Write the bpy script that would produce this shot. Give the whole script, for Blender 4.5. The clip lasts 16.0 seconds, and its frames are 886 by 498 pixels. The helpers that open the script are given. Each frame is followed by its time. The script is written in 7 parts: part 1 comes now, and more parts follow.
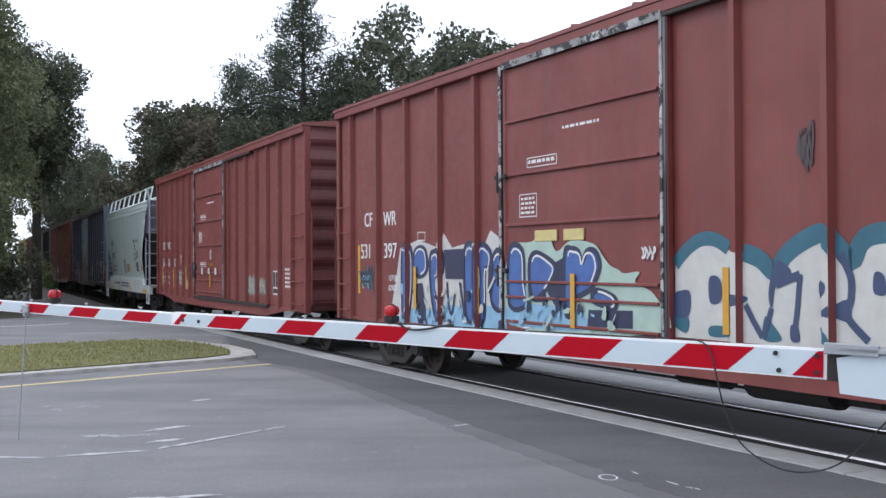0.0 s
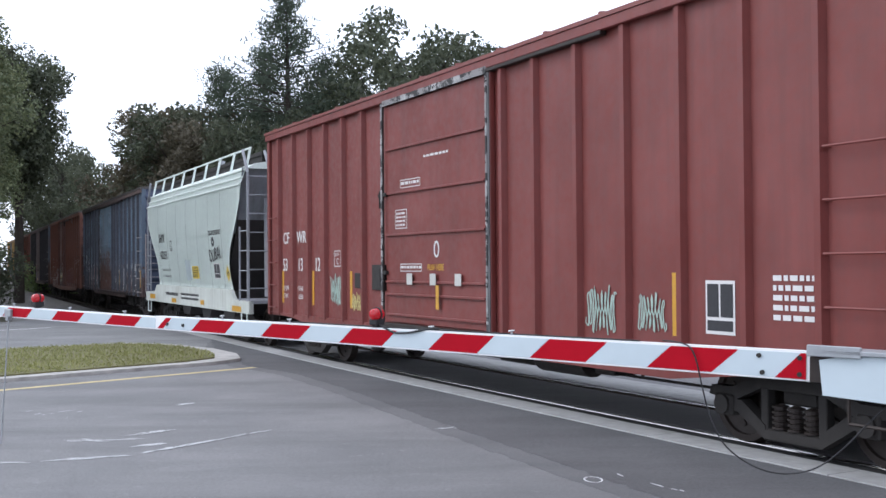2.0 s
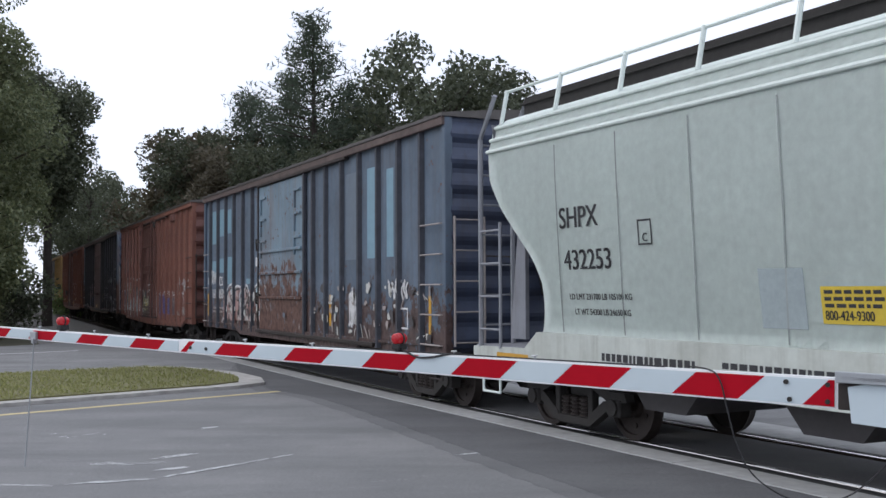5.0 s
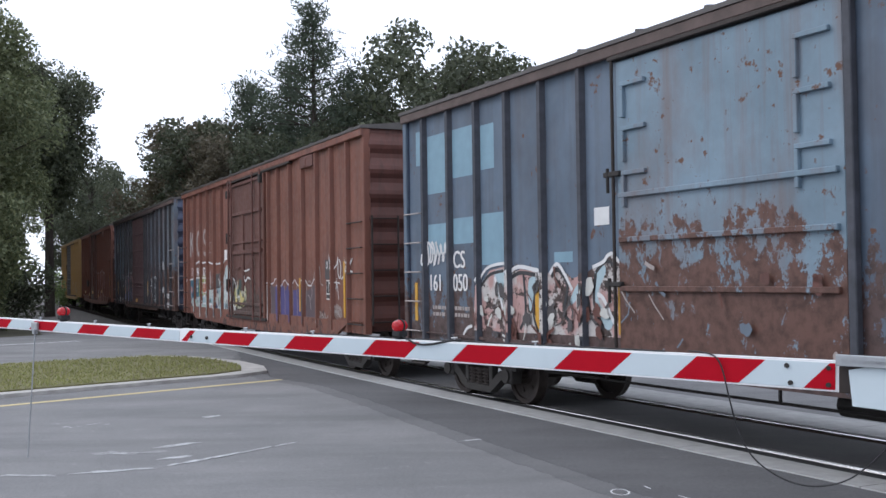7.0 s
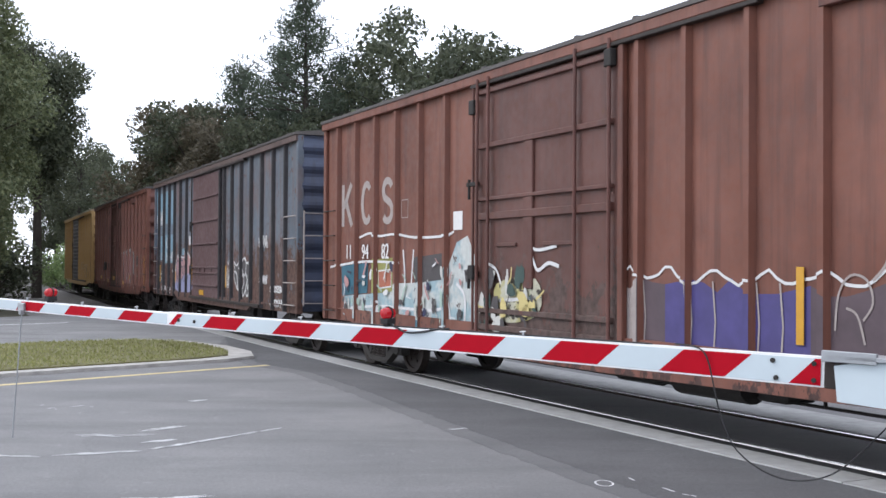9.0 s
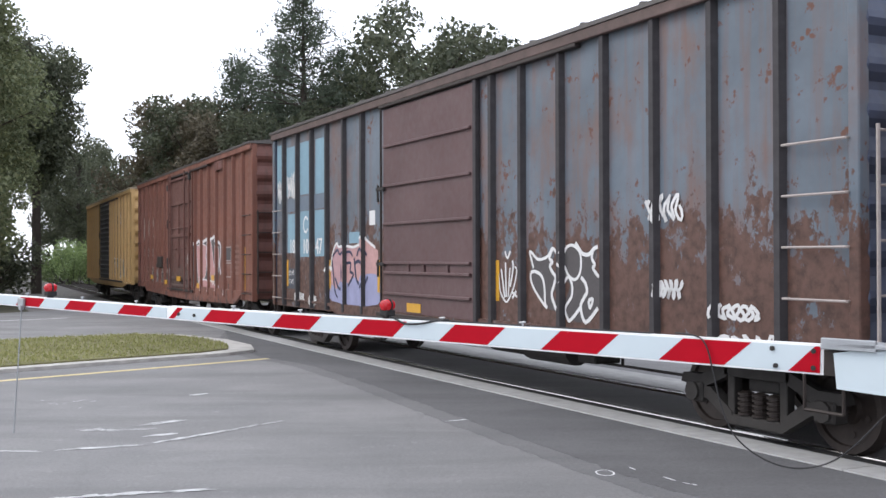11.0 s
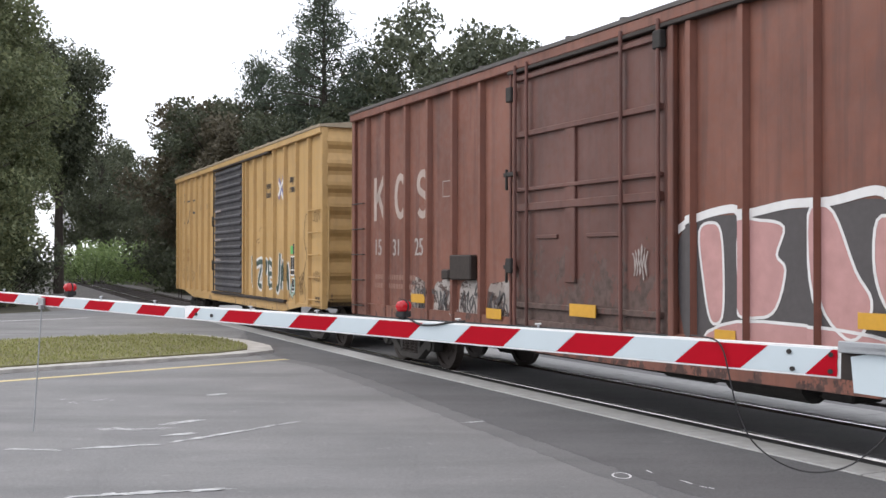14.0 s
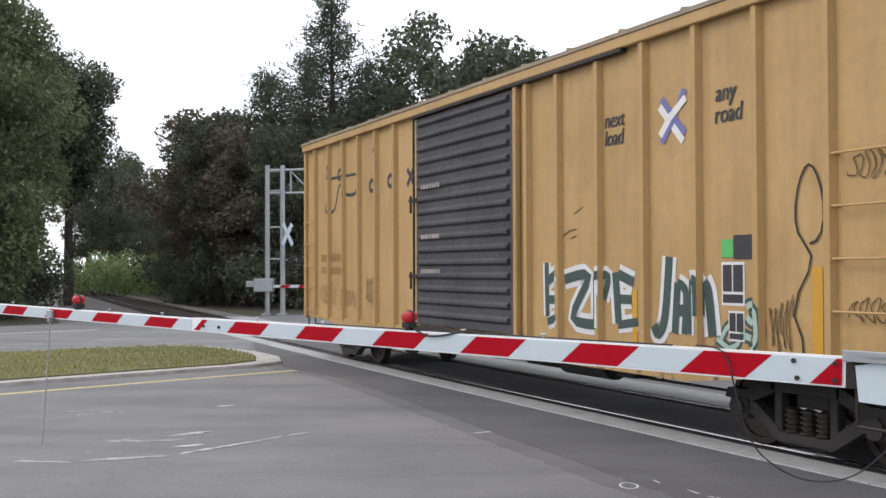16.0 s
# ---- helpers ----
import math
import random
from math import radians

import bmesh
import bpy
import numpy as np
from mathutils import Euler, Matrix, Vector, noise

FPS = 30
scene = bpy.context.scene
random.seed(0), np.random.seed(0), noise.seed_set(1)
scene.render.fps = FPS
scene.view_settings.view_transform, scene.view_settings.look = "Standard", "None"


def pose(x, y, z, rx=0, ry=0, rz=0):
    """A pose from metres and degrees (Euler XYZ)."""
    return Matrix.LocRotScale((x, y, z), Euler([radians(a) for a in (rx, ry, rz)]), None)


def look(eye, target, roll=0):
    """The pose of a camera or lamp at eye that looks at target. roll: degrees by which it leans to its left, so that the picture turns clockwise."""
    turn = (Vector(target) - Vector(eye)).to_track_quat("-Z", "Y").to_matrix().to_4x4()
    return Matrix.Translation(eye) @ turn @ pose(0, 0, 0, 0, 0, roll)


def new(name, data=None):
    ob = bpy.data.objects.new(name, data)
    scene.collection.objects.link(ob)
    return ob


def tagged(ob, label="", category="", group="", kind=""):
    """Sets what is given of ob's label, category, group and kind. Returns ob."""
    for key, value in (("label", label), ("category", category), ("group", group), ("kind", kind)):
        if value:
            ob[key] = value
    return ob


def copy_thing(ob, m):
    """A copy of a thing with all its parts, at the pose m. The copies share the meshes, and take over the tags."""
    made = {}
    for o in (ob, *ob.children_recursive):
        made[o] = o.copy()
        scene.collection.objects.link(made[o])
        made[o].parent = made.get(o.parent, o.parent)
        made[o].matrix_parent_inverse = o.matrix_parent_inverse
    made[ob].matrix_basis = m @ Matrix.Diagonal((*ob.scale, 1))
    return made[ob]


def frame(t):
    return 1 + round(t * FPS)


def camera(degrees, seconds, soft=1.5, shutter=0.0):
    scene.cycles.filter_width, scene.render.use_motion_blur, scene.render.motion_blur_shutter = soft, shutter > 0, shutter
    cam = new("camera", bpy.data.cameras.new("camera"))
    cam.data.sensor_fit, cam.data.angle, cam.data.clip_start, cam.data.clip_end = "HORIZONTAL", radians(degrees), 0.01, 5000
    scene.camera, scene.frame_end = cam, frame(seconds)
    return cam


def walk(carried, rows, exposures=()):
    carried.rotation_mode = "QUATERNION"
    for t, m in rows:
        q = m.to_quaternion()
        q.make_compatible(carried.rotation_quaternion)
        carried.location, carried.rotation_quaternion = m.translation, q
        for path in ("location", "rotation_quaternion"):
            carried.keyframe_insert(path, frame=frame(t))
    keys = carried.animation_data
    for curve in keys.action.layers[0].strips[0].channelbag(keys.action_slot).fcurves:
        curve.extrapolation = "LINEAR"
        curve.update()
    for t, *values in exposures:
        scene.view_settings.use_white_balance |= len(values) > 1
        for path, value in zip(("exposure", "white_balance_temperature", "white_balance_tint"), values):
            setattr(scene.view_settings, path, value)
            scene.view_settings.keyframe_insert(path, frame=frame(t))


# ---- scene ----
cam = camera(45.68, 16.0)
PATH = [
    (0, 0.000, 0.000, 1.848, -0.00, 0.71, 0.31),
    (0.5, -0.001, 0.009, 1.843, -0.27, 0.61, 0.83),
    (1, 0.004, 0.012, 1.846, -0.53, 0.52, 0.87),
    (1.5, 0.002, 0.008, 1.850, -0.75, 0.57, 0.29),
    (2, -0.000, -0.008, 1.852, -0.82, 0.85, 0.43),
    (2.5, 0.002, -0.009, 1.852, -0.68, 0.94, 0.51),
    (3, 0.003, -0.009, 1.856, -0.62, 1.00, 0.22),
    (3.5, -0.001, -0.017, 1.852, -0.79, 0.95, 0.11),
    (4, -0.002, -0.006, 1.851, -0.71, 1.25, 0.14),
    (4.5, -0.004, -0.002, 1.852, 0.07, 1.79, -0.50),
    (5, 0.015, 0.023, 1.850, 0.54, 2.19, 0.26),
    (7.5, 0.031, 0.040, 1.847, 0.66, 1.26, 0.80),
    (8, 0.026, 0.044, 1.844, 0.60, 1.10, 0.20),
    (8.5, 0.028, 0.052, 1.846, 0.42, 1.01, -0.23),
    (9, 0.028, 0.040, 1.844, 0.05, 0.89, -0.36),
    (11.5, 0.033, 0.037, 1.838, 0.06, 0.44, 0.20),
    (12, 0.038, 0.034, 1.840, 0.43, 0.62, 0.13),
    (12.5, 0.045, 0.043, 1.836, 0.65, 0.61, 0.82),
    (13, 0.055, 0.054, 1.839, 0.95, 0.53, 0.40),
    (13.5, 0.050, 0.043, 1.836, 1.11, 0.49, -0.03),
    (14, 0.059, 0.039, 1.835, 1.12, 0.56, -0.07),
    (14.5, 0.056, 0.032, 1.839, 1.19, 0.76, -0.10),
    (15, 0.066, 0.024, 1.839, 1.42, 0.84, 0.18),
    (15.5, 0.072, 0.018, 1.839, 1.63, 0.95, 0.35),
    (16, 0.085, 0.014, 1.839, 1.61, 1.12, 0.21),
]
LIGHTNESS = [(0, -0.05, 6200, 10), (1.5, 0.08, 6150, 10), (3.5, -0.03, 6200, 10), (4.5, -0.33, 6330, 10), (5, -0.42, 6350, 10), (7.5, -0.05, 6250, 10), (9, 0.18, 6400, 10), (11.5, 0.25, 6650, 10), (14.5, 0.1, 6850, 10), (15.5, 0.02, 6830, 10), (16, -0.13, 6800, 10)]
walk(cam, [(t, pose(x, y, z, 90 + p, r, w)) for t, x, y, z, w, p, r in PATH], LIGHTNESS)

# ---- sky and sun: a bright overcast day ----
world = bpy.data.worlds.new("world")
scene.world = world
world.use_nodes = True
wn, wl = world.node_tree.nodes, world.node_tree.links
sky = wn.new("ShaderNodeTexSky")
sky.sky_type, sky.sun_disc = "NISHITA", False
sky.sun_elevation, sky.sun_rotation = radians(42), radians(276)
veil = wn.new("ShaderNodeMixRGB")
veil.inputs[0].default_value = 0.86
veil.inputs[2].default_value = (10.2, 10.6, 11.9, 1)
wl.new(sky.outputs[0], veil.inputs[1])
wl.new(veil.outputs[0], wn["Background"].inputs[0])
wn["Background"].inputs[1].default_value = 0.152
sun = new("sun", bpy.data.lights.new("sun", "SUN"))
sun.data.energy, sun.data.angle, sun.data.color = 1.15, radians(22), (1.0, 0.96, 0.9)
sun.matrix_basis = look((-40, 4, 36), (0, 0, 0))


# ---- materials ----
def nodes_of(name, rough=0.6, metal=0.0):
    m = bpy.data.materials.new(name)
    m.use_nodes = True
    t = m.node_tree
    b = t.nodes["Principled BSDF"]
    b.inputs["Roughness"].default_value, b.inputs["Metallic"].default_value = rough, metal
    return m, t.nodes, t.links, b


def rgba(c):
    return (*c, 1)


def noise_node(n, l, coord, scale, detail=4, stretch=None, rough=0.6):
    src = coord
    if stretch:
        mp = n.new("ShaderNodeMapping")
        mp.inputs["Scale"].default_value = stretch
        l.new(coord, mp.inputs[0])
        src = mp.outputs[0]
    t = n.new("ShaderNodeTexNoise")
    t.inputs["Scale"].default_value, t.inputs["Detail"].default_value, t.inputs["Roughness"].default_value = scale, detail, rough
    l.new(src, t.inputs["Vector"])
    return t.outputs["Fac"]


def ramp(n, l, fac, lo, hi, a=(0, 0, 0), b=(1, 1, 1)):
    r = n.new("ShaderNodeValToRGB")
    r.color_ramp.elements[0].position, r.color_ramp.elements[1].position = lo, hi
    r.color_ramp.elements[0].color, r.color_ramp.elements[1].color = rgba(a), rgba(b)
    l.new(fac, r.inputs[0])
    return r.outputs[0]


def mix(n, l, fac, a, b, mode="MIX"):
    m = n.new("ShaderNodeMixRGB")
    m.blend_type = mode
    for k, v in ((0, fac), (1, a), (2, b)):
        if isinstance(v, (int, float)):
            m.inputs[k].default_value = v
        elif isinstance(v, tuple):
            m.inputs[k].default_value = rgba(v)
        else:
            l.new(v, m.inputs[k])
    return m.outputs[0]


def bump(n, l, b, height, strength=0.3, dist=0.01):
    k = n.new("ShaderNodeBump")
    k.inputs["Strength"].default_value, k.inputs["Distance"].default_value = strength, dist
    l.new(height, k.inputs["Height"])
    l.new(k.outputs[0], b.inputs["Normal"])


def paint(name, colour, worn, fade=0.25, rust=0.62, low=None, rough=0.55, streak=0.5, rusty=(0.11, 0.05, 0.03), patina=0.4):
    """Weathered rolling-stock paint: faded blotches, vertical streaks, rust spots; low = (height, colour) where the paint has peeled below."""
    m, n, l, b = nodes_of(name, rough)
    co = n.new("ShaderNodeTexCoord").outputs["Object"]
    big = noise_node(n, l, co, 0.7, 5)
    fine = noise_node(n, l, co, 9, 6)
    run = noise_node(n, l, co, 2.2, 5, (3.0, 3.0, 0.16))
    c1 = mix(n, l, ramp(n, l, big, 0.35, 0.7), colour, tuple(min(1, v * (1 + fade) + 0.02) for v in colour))
    c2 = mix(n, l, ramp(n, l, run, 0.5, 0.78, (0, 0, 0), (streak, streak, streak)), c1, worn)
    c2 = mix(n, l, ramp(n, l, noise_node(n, l, co, 1.1, 7, (1, 1, 0.6), 0.65), 0.47, 0.72, (0, 0, 0), (patina,) * 3), c2, worn)
    spots = mix(n, l, 0.55, noise_node(n, l, co, 1.9, 8, None, 0.72), fine)
    c3 = mix(n, l, ramp(n, l, spots, rust, rust + 0.035), c2, rusty)
    if low:
        z, peel = low
        sep = n.new("ShaderNodeSeparateXYZ")
        l.new(co, sep.inputs[0])
        mr = n.new("ShaderNodeMapRange")
        mr.inputs[1].default_value, mr.inputs[2].default_value = z + 0.9, z - 0.9
        mr.inputs[3].default_value, mr.inputs[4].default_value = -0.2, 0.15
        l.new(sep.outputs[2], mr.inputs[0])
        ad = n.new("ShaderNodeMath")
        l.new(mr.outputs[0], ad.inputs[0])
        l.new(noise_node(n, l, co, 3.4, 9, (1, 1, 0.7), 0.74), ad.inputs[1])
        c3 = mix(n, l, ramp(n, l, ad.outputs[0], 0.53, 0.56), c3, mix(n, l, ramp(n, l, fine, 0.4, 0.65), peel, tuple(v * 0.5 for v in peel)))
    tone = mix(n, l, 1.0, c3, ramp(n, l, fine, 0.3, 0.7, (0.86, 0.86, 0.86), (1, 1, 1)), "MULTIPLY")
    l.new(tone, b.inputs["Base Color"])
    l.new(ramp(n, l, fine, 0.3, 0.8, (rough - 0.08,) * 3, (rough + 0.2,) * 3), b.inputs["Roughness"])
    bump(n, l, b, big, 0.35, 0.03)
    return m


def plain(name, colour, rough=0.6, metal=0.0, vary=0.2, scale=14, bumps=0.15):
    m, n, l, b = nodes_of(name, rough, metal)
    co = n.new("ShaderNodeTexCoord").outputs["Object"]
    f = noise_node(n, l, co, scale, 6)
    g = noise_node(n, l, co, scale * 0.12, 3)
    c = mix(n, l, ramp(n, l, f, 0.3, 0.72), tuple(v * (1 - vary) for v in colour), colour)
    c = mix(n, l, ramp(n, l, g, 0.3, 0.75, (0, 0, 0), (0.5, 0.5, 0.5)), c, tuple(v * (1 - vary * 1.4) for v in colour))
    l.new(c, b.inputs["Base Color"])
    bump(n, l, b, f, bumps, 0.01)
    return m


def asphalt(name, dark, light, crack=0.0):
    m, n, l, b = nodes_of(name, 0.85)
    co = n.new("ShaderNodeTexCoord").outputs["Object"]
    grit = noise_node(n, l, co, 90, 3)
    blot = noise_node(n, l, co, 0.55, 6)
    lane = noise_node(n, l, co, 0.8, 5, (0.25, 1.4, 1))
    wide = noise_node(n, l, co, 0.17, 4, (1.0, 1.0, 1), 0.7)
    c = mix(n, l, ramp(n, l, blot, 0.32, 0.7), dark, light)
    c = mix(n, l, ramp(n, l, wide, 0.42, 0.62, (0, 0, 0), (0.35, 0.35, 0.35)), c, tuple(v * 0.8 for v in dark))
    spot_ = noise_node(n, l, co, 5.0, 6, None, 0.75)
    c = mix(n, l, ramp(n, l, spot_, 0.6, 0.7, (0, 0, 0), (0.55, 0.55, 0.55)), c, tuple(v * 1.35 for v in light))
    c = mix(n, l, ramp(n, l, lane, 0.45, 0.75, (0, 0, 0), (0.75, 0.75, 0.75)), c, tuple(v * 0.72 for v in dark))
    c = mix(n, l, 1.0, c, ramp(n, l, mix(n, l, 0.5, grit, noise_node(n, l, co, 28, 4, None, 0.8)), 0.3, 0.7, (0.62, 0.62, 0.62), (1.32, 1.32, 1.32)), "MULTIPLY")
    if crack:
        v = n.new("ShaderNodeTexVoronoi")
        v.feature = "DISTANCE_TO_EDGE"
        v.inputs["Scale"].default_value = 0.28
        wob = n.new("ShaderNodeMixRGB")
        wob.inputs[0].default_value = 0.25
        l.new(co, wob.inputs[1])
        nz = n.new("ShaderNodeTexNoise")
        nz.inputs["Scale"].default_value = 1.6
        l.new(co, nz.inputs["Vector"])
        l.new(nz.outputs["Color"], wob.inputs[2])
        l.new(wob.outputs[0], v.inputs["Vector"])
        c = mix(n, l, ramp(n, l, v.outputs["Distance"], 0.0, 0.006, (crack,) * 3, (0, 0, 0)), c, tuple(v_ * 0.45 for v_ in dark))
    l.new(c, b.inputs["Base Color"])
    bump(n, l, b, grit, 0.5, 0.006)
    return m


def leafy(name, a, c):
    m, n, l, b = nodes_of(name, 0.6)
    g = n.new("ShaderNodeNewGeometry")
    co = n.new("ShaderNodeTexCoord").outputs["Object"]
    col = mix(n, l, g.outputs["Random Per Island"], a, c)
    col = mix(n, l, ramp(n, l, noise_node(n, l, co, 0.5, 3), 0.35, 0.7, (0, 0, 0), (0.7, 0.7, 0.7)), col, tuple(0.5 * (u + v) * 0.65 for u, v in zip(a, c)))
    l.new(col, b.inputs["Base Color"])
    tr = n.new("ShaderNodeBsdfTranslucent")
    l.new(col, tr.inputs[0])
    mx = n.new("ShaderNodeMixShader")
    mx.inputs[0].default_value = 0.3
    l.new(b.outputs[0], mx.inputs[1])
    l.new(tr.outputs[0], mx.inputs[2])
    l.new(mx.outputs[0], n["Material Output"].inputs[0])
    return m


def glow(name, colour, strength, base):
    m, n, l, b = nodes_of(name, 0.25)
    b.inputs["Base Color"].default_value = rgba(base)
    b.inputs["Emission Color"].default_value = rgba(colour)
    b.inputs["Emission Strength"].default_value = strength
    return m


def flaked(name, top, second, bare, amount=0.5, scale=2.6):
    """Two spray colours that have flaked off in chips down to the bare steel."""
    m, n, l, b = nodes_of(name, 0.6)
    co = n.new("ShaderNodeTexCoord").outputs["Object"]
    tint = ramp(n, l, noise_node(n, l, co, scale * 0.55, 4), 0.46, 0.54)
    chip = noise_node(n, l, co, scale, 8, (1, 1, 1.3), 0.7)
    fine = noise_node(n, l, co, 11, 6)
    c = mix(n, l, tint, top, second)
    c = mix(n, l, ramp(n, l, chip, amount, amount + 0.02), c, mix(n, l, ramp(n, l, fine, 0.42, 0.6), bare, tuple(v * 0.45 for v in bare)))
    c = mix(n, l, 1.0, c, ramp(n, l, fine, 0.3, 0.7, (0.8, 0.8, 0.8), (1, 1, 1)), "MULTIPLY")
    l.new(c, b.inputs["Base Color"])
    bump(n, l, b, chip, 0.3, 0.01)
    return m


RED = paint("boxcar red paint", (0.165, 0.030, 0.024), (0.085, 0.026, 0.023), 0.2, 0.72, rough=0.5, streak=0.35, patina=0.3)
# the side red made darker: shade between the cars is put into this colour
RED_END_SHADED = paint("shaded boxcar red end paint", (0.115, 0.027, 0.025), (0.06, 0.022, 0.022), 0.2, 0.7)
BLUE = paint("faded blue paint", (0.074, 0.105, 0.147), (0.06, 0.045, 0.045), 0.45, 0.6, (1.9, (0.085, 0.05, 0.045)), streak=0.45)
BLUE_RUST = paint("rusting slate blue paint", (0.085, 0.108, 0.135), (0.17, 0.072, 0.038), 0.45, 0.575, (2.5, (0.105, 0.05, 0.036)), streak=0.6, rusty=(0.11, 0.045, 0.03), patina=0.8)
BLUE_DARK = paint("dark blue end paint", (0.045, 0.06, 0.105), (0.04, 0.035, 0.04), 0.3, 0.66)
BROWN = paint("rust brown paint", (0.155, 0.053, 0.032), (0.060, 0.024, 0.019), 0.3, 0.67, (0.95, (0.07, 0.032, 0.026)), streak=0.8, patina=0.55)
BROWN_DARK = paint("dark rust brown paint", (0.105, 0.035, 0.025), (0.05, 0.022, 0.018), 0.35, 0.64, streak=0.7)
BROWN_DOOR = paint("brown door paint", (0.092, 0.033, 0.024), (0.05, 0.024, 0.02), 0.4, 0.6, (1.9, (0.10, 0.06, 0.05)))
PLUM = paint("plum door paint", (0.086, 0.043, 0.044), (0.066, 0.034, 0.034), 0.15, 0.74, streak=0.2)
BLUE_DOOR = paint("peeling blue door paint", (0.13, 0.19, 0.24), (0.16, 0.07, 0.04), 0.4, 0.58, (2.5, (0.12, 0.055, 0.04)))
YELLOW = paint("mustard yellow paint", (0.44, 0.275, 0.105), (0.25, 0.15, 0.065), 0.12, 0.71, (0.75, (0.24, 0.15, 0.08)), streak=0.3)
BLACK_DOOR = paint("black door paint", (0.035, 0.035, 0.042), (0.06, 0.05, 0.05), 0.5, 0.72)
HOPPER = paint("pale grey-green paint", (0.69, 0.76, 0.72), (0.58, 0.63, 0.59), 0.06, 0.85, rough=0.45, streak=0.25, patina=0.15)
HOPPER_SILL = paint("grimy pale sill paint", (0.50, 0.53, 0.49), (0.25, 0.24, 0.2), 0.1, 0.72, streak=0.5)
# end parts of the hopper: a darker grey than its side sheets
HOPPER_END = paint("darker grey hopper end", (0.27, 0.28, 0.31), (0.10, 0.09, 0.09), 0.1, 0.74)
SEAL = paint("flaking door seal", (0.03, 0.03, 0.035), (0.5, 0.5, 0.5), 0.3, 0.75, streak=0.4, patina=0.0)
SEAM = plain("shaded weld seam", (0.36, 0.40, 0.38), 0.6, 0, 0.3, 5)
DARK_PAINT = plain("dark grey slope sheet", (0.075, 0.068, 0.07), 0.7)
GRIME = plain("black running gear grime", (0.034, 0.030, 0.028), 0.8, 0.0, 0.45, 9, 0.5)
STEEL_WORN = plain("brown worn steel", (0.042, 0.031, 0.027), 0.6, 0.3, 0.4)
RAIL_TOP = plain("polished rail head", (0.55, 0.53, 0.51), 0.2, 1.0, 0.15, 20, 0.03)
RAIL_SIDE = plain("rusty rail web", (0.07, 0.045, 0.035), 0.8, 0.0, 0.4)
ROOF = plain("sooty roof grey", (0.11, 0.10, 0.095), 0.5, 0.4, 0.3, 5)
ROOF_RED = plain("red roof edge", (0.22, 0.06, 0.05), 0.5, 0, 0.25, 5)
OCHRE_LINE = plain("thin dark ochre marker line", (0.13, 0.075, 0.03), 0.7, 0, 0.3, 6)
TAN_ROOF = plain("dusty tan roof", (0.33, 0.27, 0.19), 0.7, 0, 0.3, 5)
WHITE_PAINT = plain("white lettering paint", (0.72, 0.71, 0.70), 0.6, 0, 0.12)
FADED_LOGO = plain("faded pinkish lettering paint", (0.46, 0.37, 0.33), 0.7, 0, 0.3, 4)
GREY_PAINT = plain("faded grey lettering paint", (0.40, 0.35, 0.33), 0.7, 0, 0.25)
BLACK_PAINT = plain("black lettering paint", (0.035, 0.035, 0.04), 0.6, 0, 0.3)
AMBER = plain("amber reflective strip", (0.60, 0.32, 0.03), 0.35, 0, 0.15)
YELLOW_TAG = plain("yellow placard", (0.68, 0.50, 0.05), 0.5)
GREEN_TAG = plain("green tag square", (0.10, 0.48, 0.13), 0.5)
CYAN = plain("light blue spray paint", (0.28, 0.50, 0.68), 0.5, 0, 0.3, 5)
SPRAY_BLUE = plain("blue spray paint", (0.07, 0.15, 0.42), 0.5, 0, 0.35, 5)
SPRAY_NAVY = plain("navy spray outline", (0.025, 0.03, 0.075), 0.5)
SPRAY_TEAL = plain("teal spray outline", (0.035, 0.14, 0.20), 0.5, 0, 0.3, 4)
SPRAY_DEEP = plain("deep slate blue spray paint", (0.05, 0.075, 0.16), 0.55, 0, 0.3, 5)
SPRAY_CREAM = plain("cream white spray paint", (0.58, 0.58, 0.545), 0.55, 0, 0.22, 5)
SPRAY_PINK = plain("dusty pink spray paint", (0.50, 0.27, 0.26), 0.6, 0, 0.25, 5)
SPRAY_LILAC = plain("lilac spray paint", (0.30, 0.31, 0.48), 0.6, 0, 0.25, 5)
SPRAY_VIOLET = plain("violet blue spray paint", (0.085, 0.07, 0.24), 0.6, 0, 0.35, 4)
SPRAY_DUSK = plain("dusky brown spray paint", (0.12, 0.085, 0.10), 0.65, 0, 0.35, 4)
SPRAY_GREEN = plain("dark green spray paint", (0.045, 0.085, 0.075), 0.6, 0, 0.3, 5)
SPRAY_MINT = plain("mint spray paint", (0.42, 0.55, 0.48), 0.6, 0, 0.25, 5)
SPRAY_WHITE = plain("white spray outline", (0.68, 0.68, 0.68), 0.6, 0, 0.15, 6)
SPRAY_YELLOW = plain("pale yellow spray paint", (0.62, 0.52, 0.22), 0.6)
FLAKED_PINK = flaked("flaking pink and white spray paint", (0.50, 0.47, 0.45), (0.44, 0.27, 0.25), (0.075, 0.045, 0.04), 0.52)
FLAKED_SEAL = flaked("torn grey-white rubber seal", (0.42, 0.42, 0.42), (0.25, 0.24, 0.24), (0.03, 0.028, 0.03), 0.5, 4.0)
FLAKED_PALE = flaked("flaking pale blue spray paint", (0.52, 0.55, 0.53), (0.30, 0.42, 0.46), (0.13, 0.09, 0.075), 0.63, 3.4)
FLAKED_CREAM = flaked("flaking cream spray paint", (0.48, 0.47, 0.36), (0.42, 0.38, 0.16), (0.06, 0.05, 0.04), 0.53, 3.4)
FLAKED_GREY = flaked("faded whitish overspray", (0.34, 0.31, 0.29), (0.26, 0.22, 0.20), (0.08, 0.04, 0.032), 0.53, 3.0)
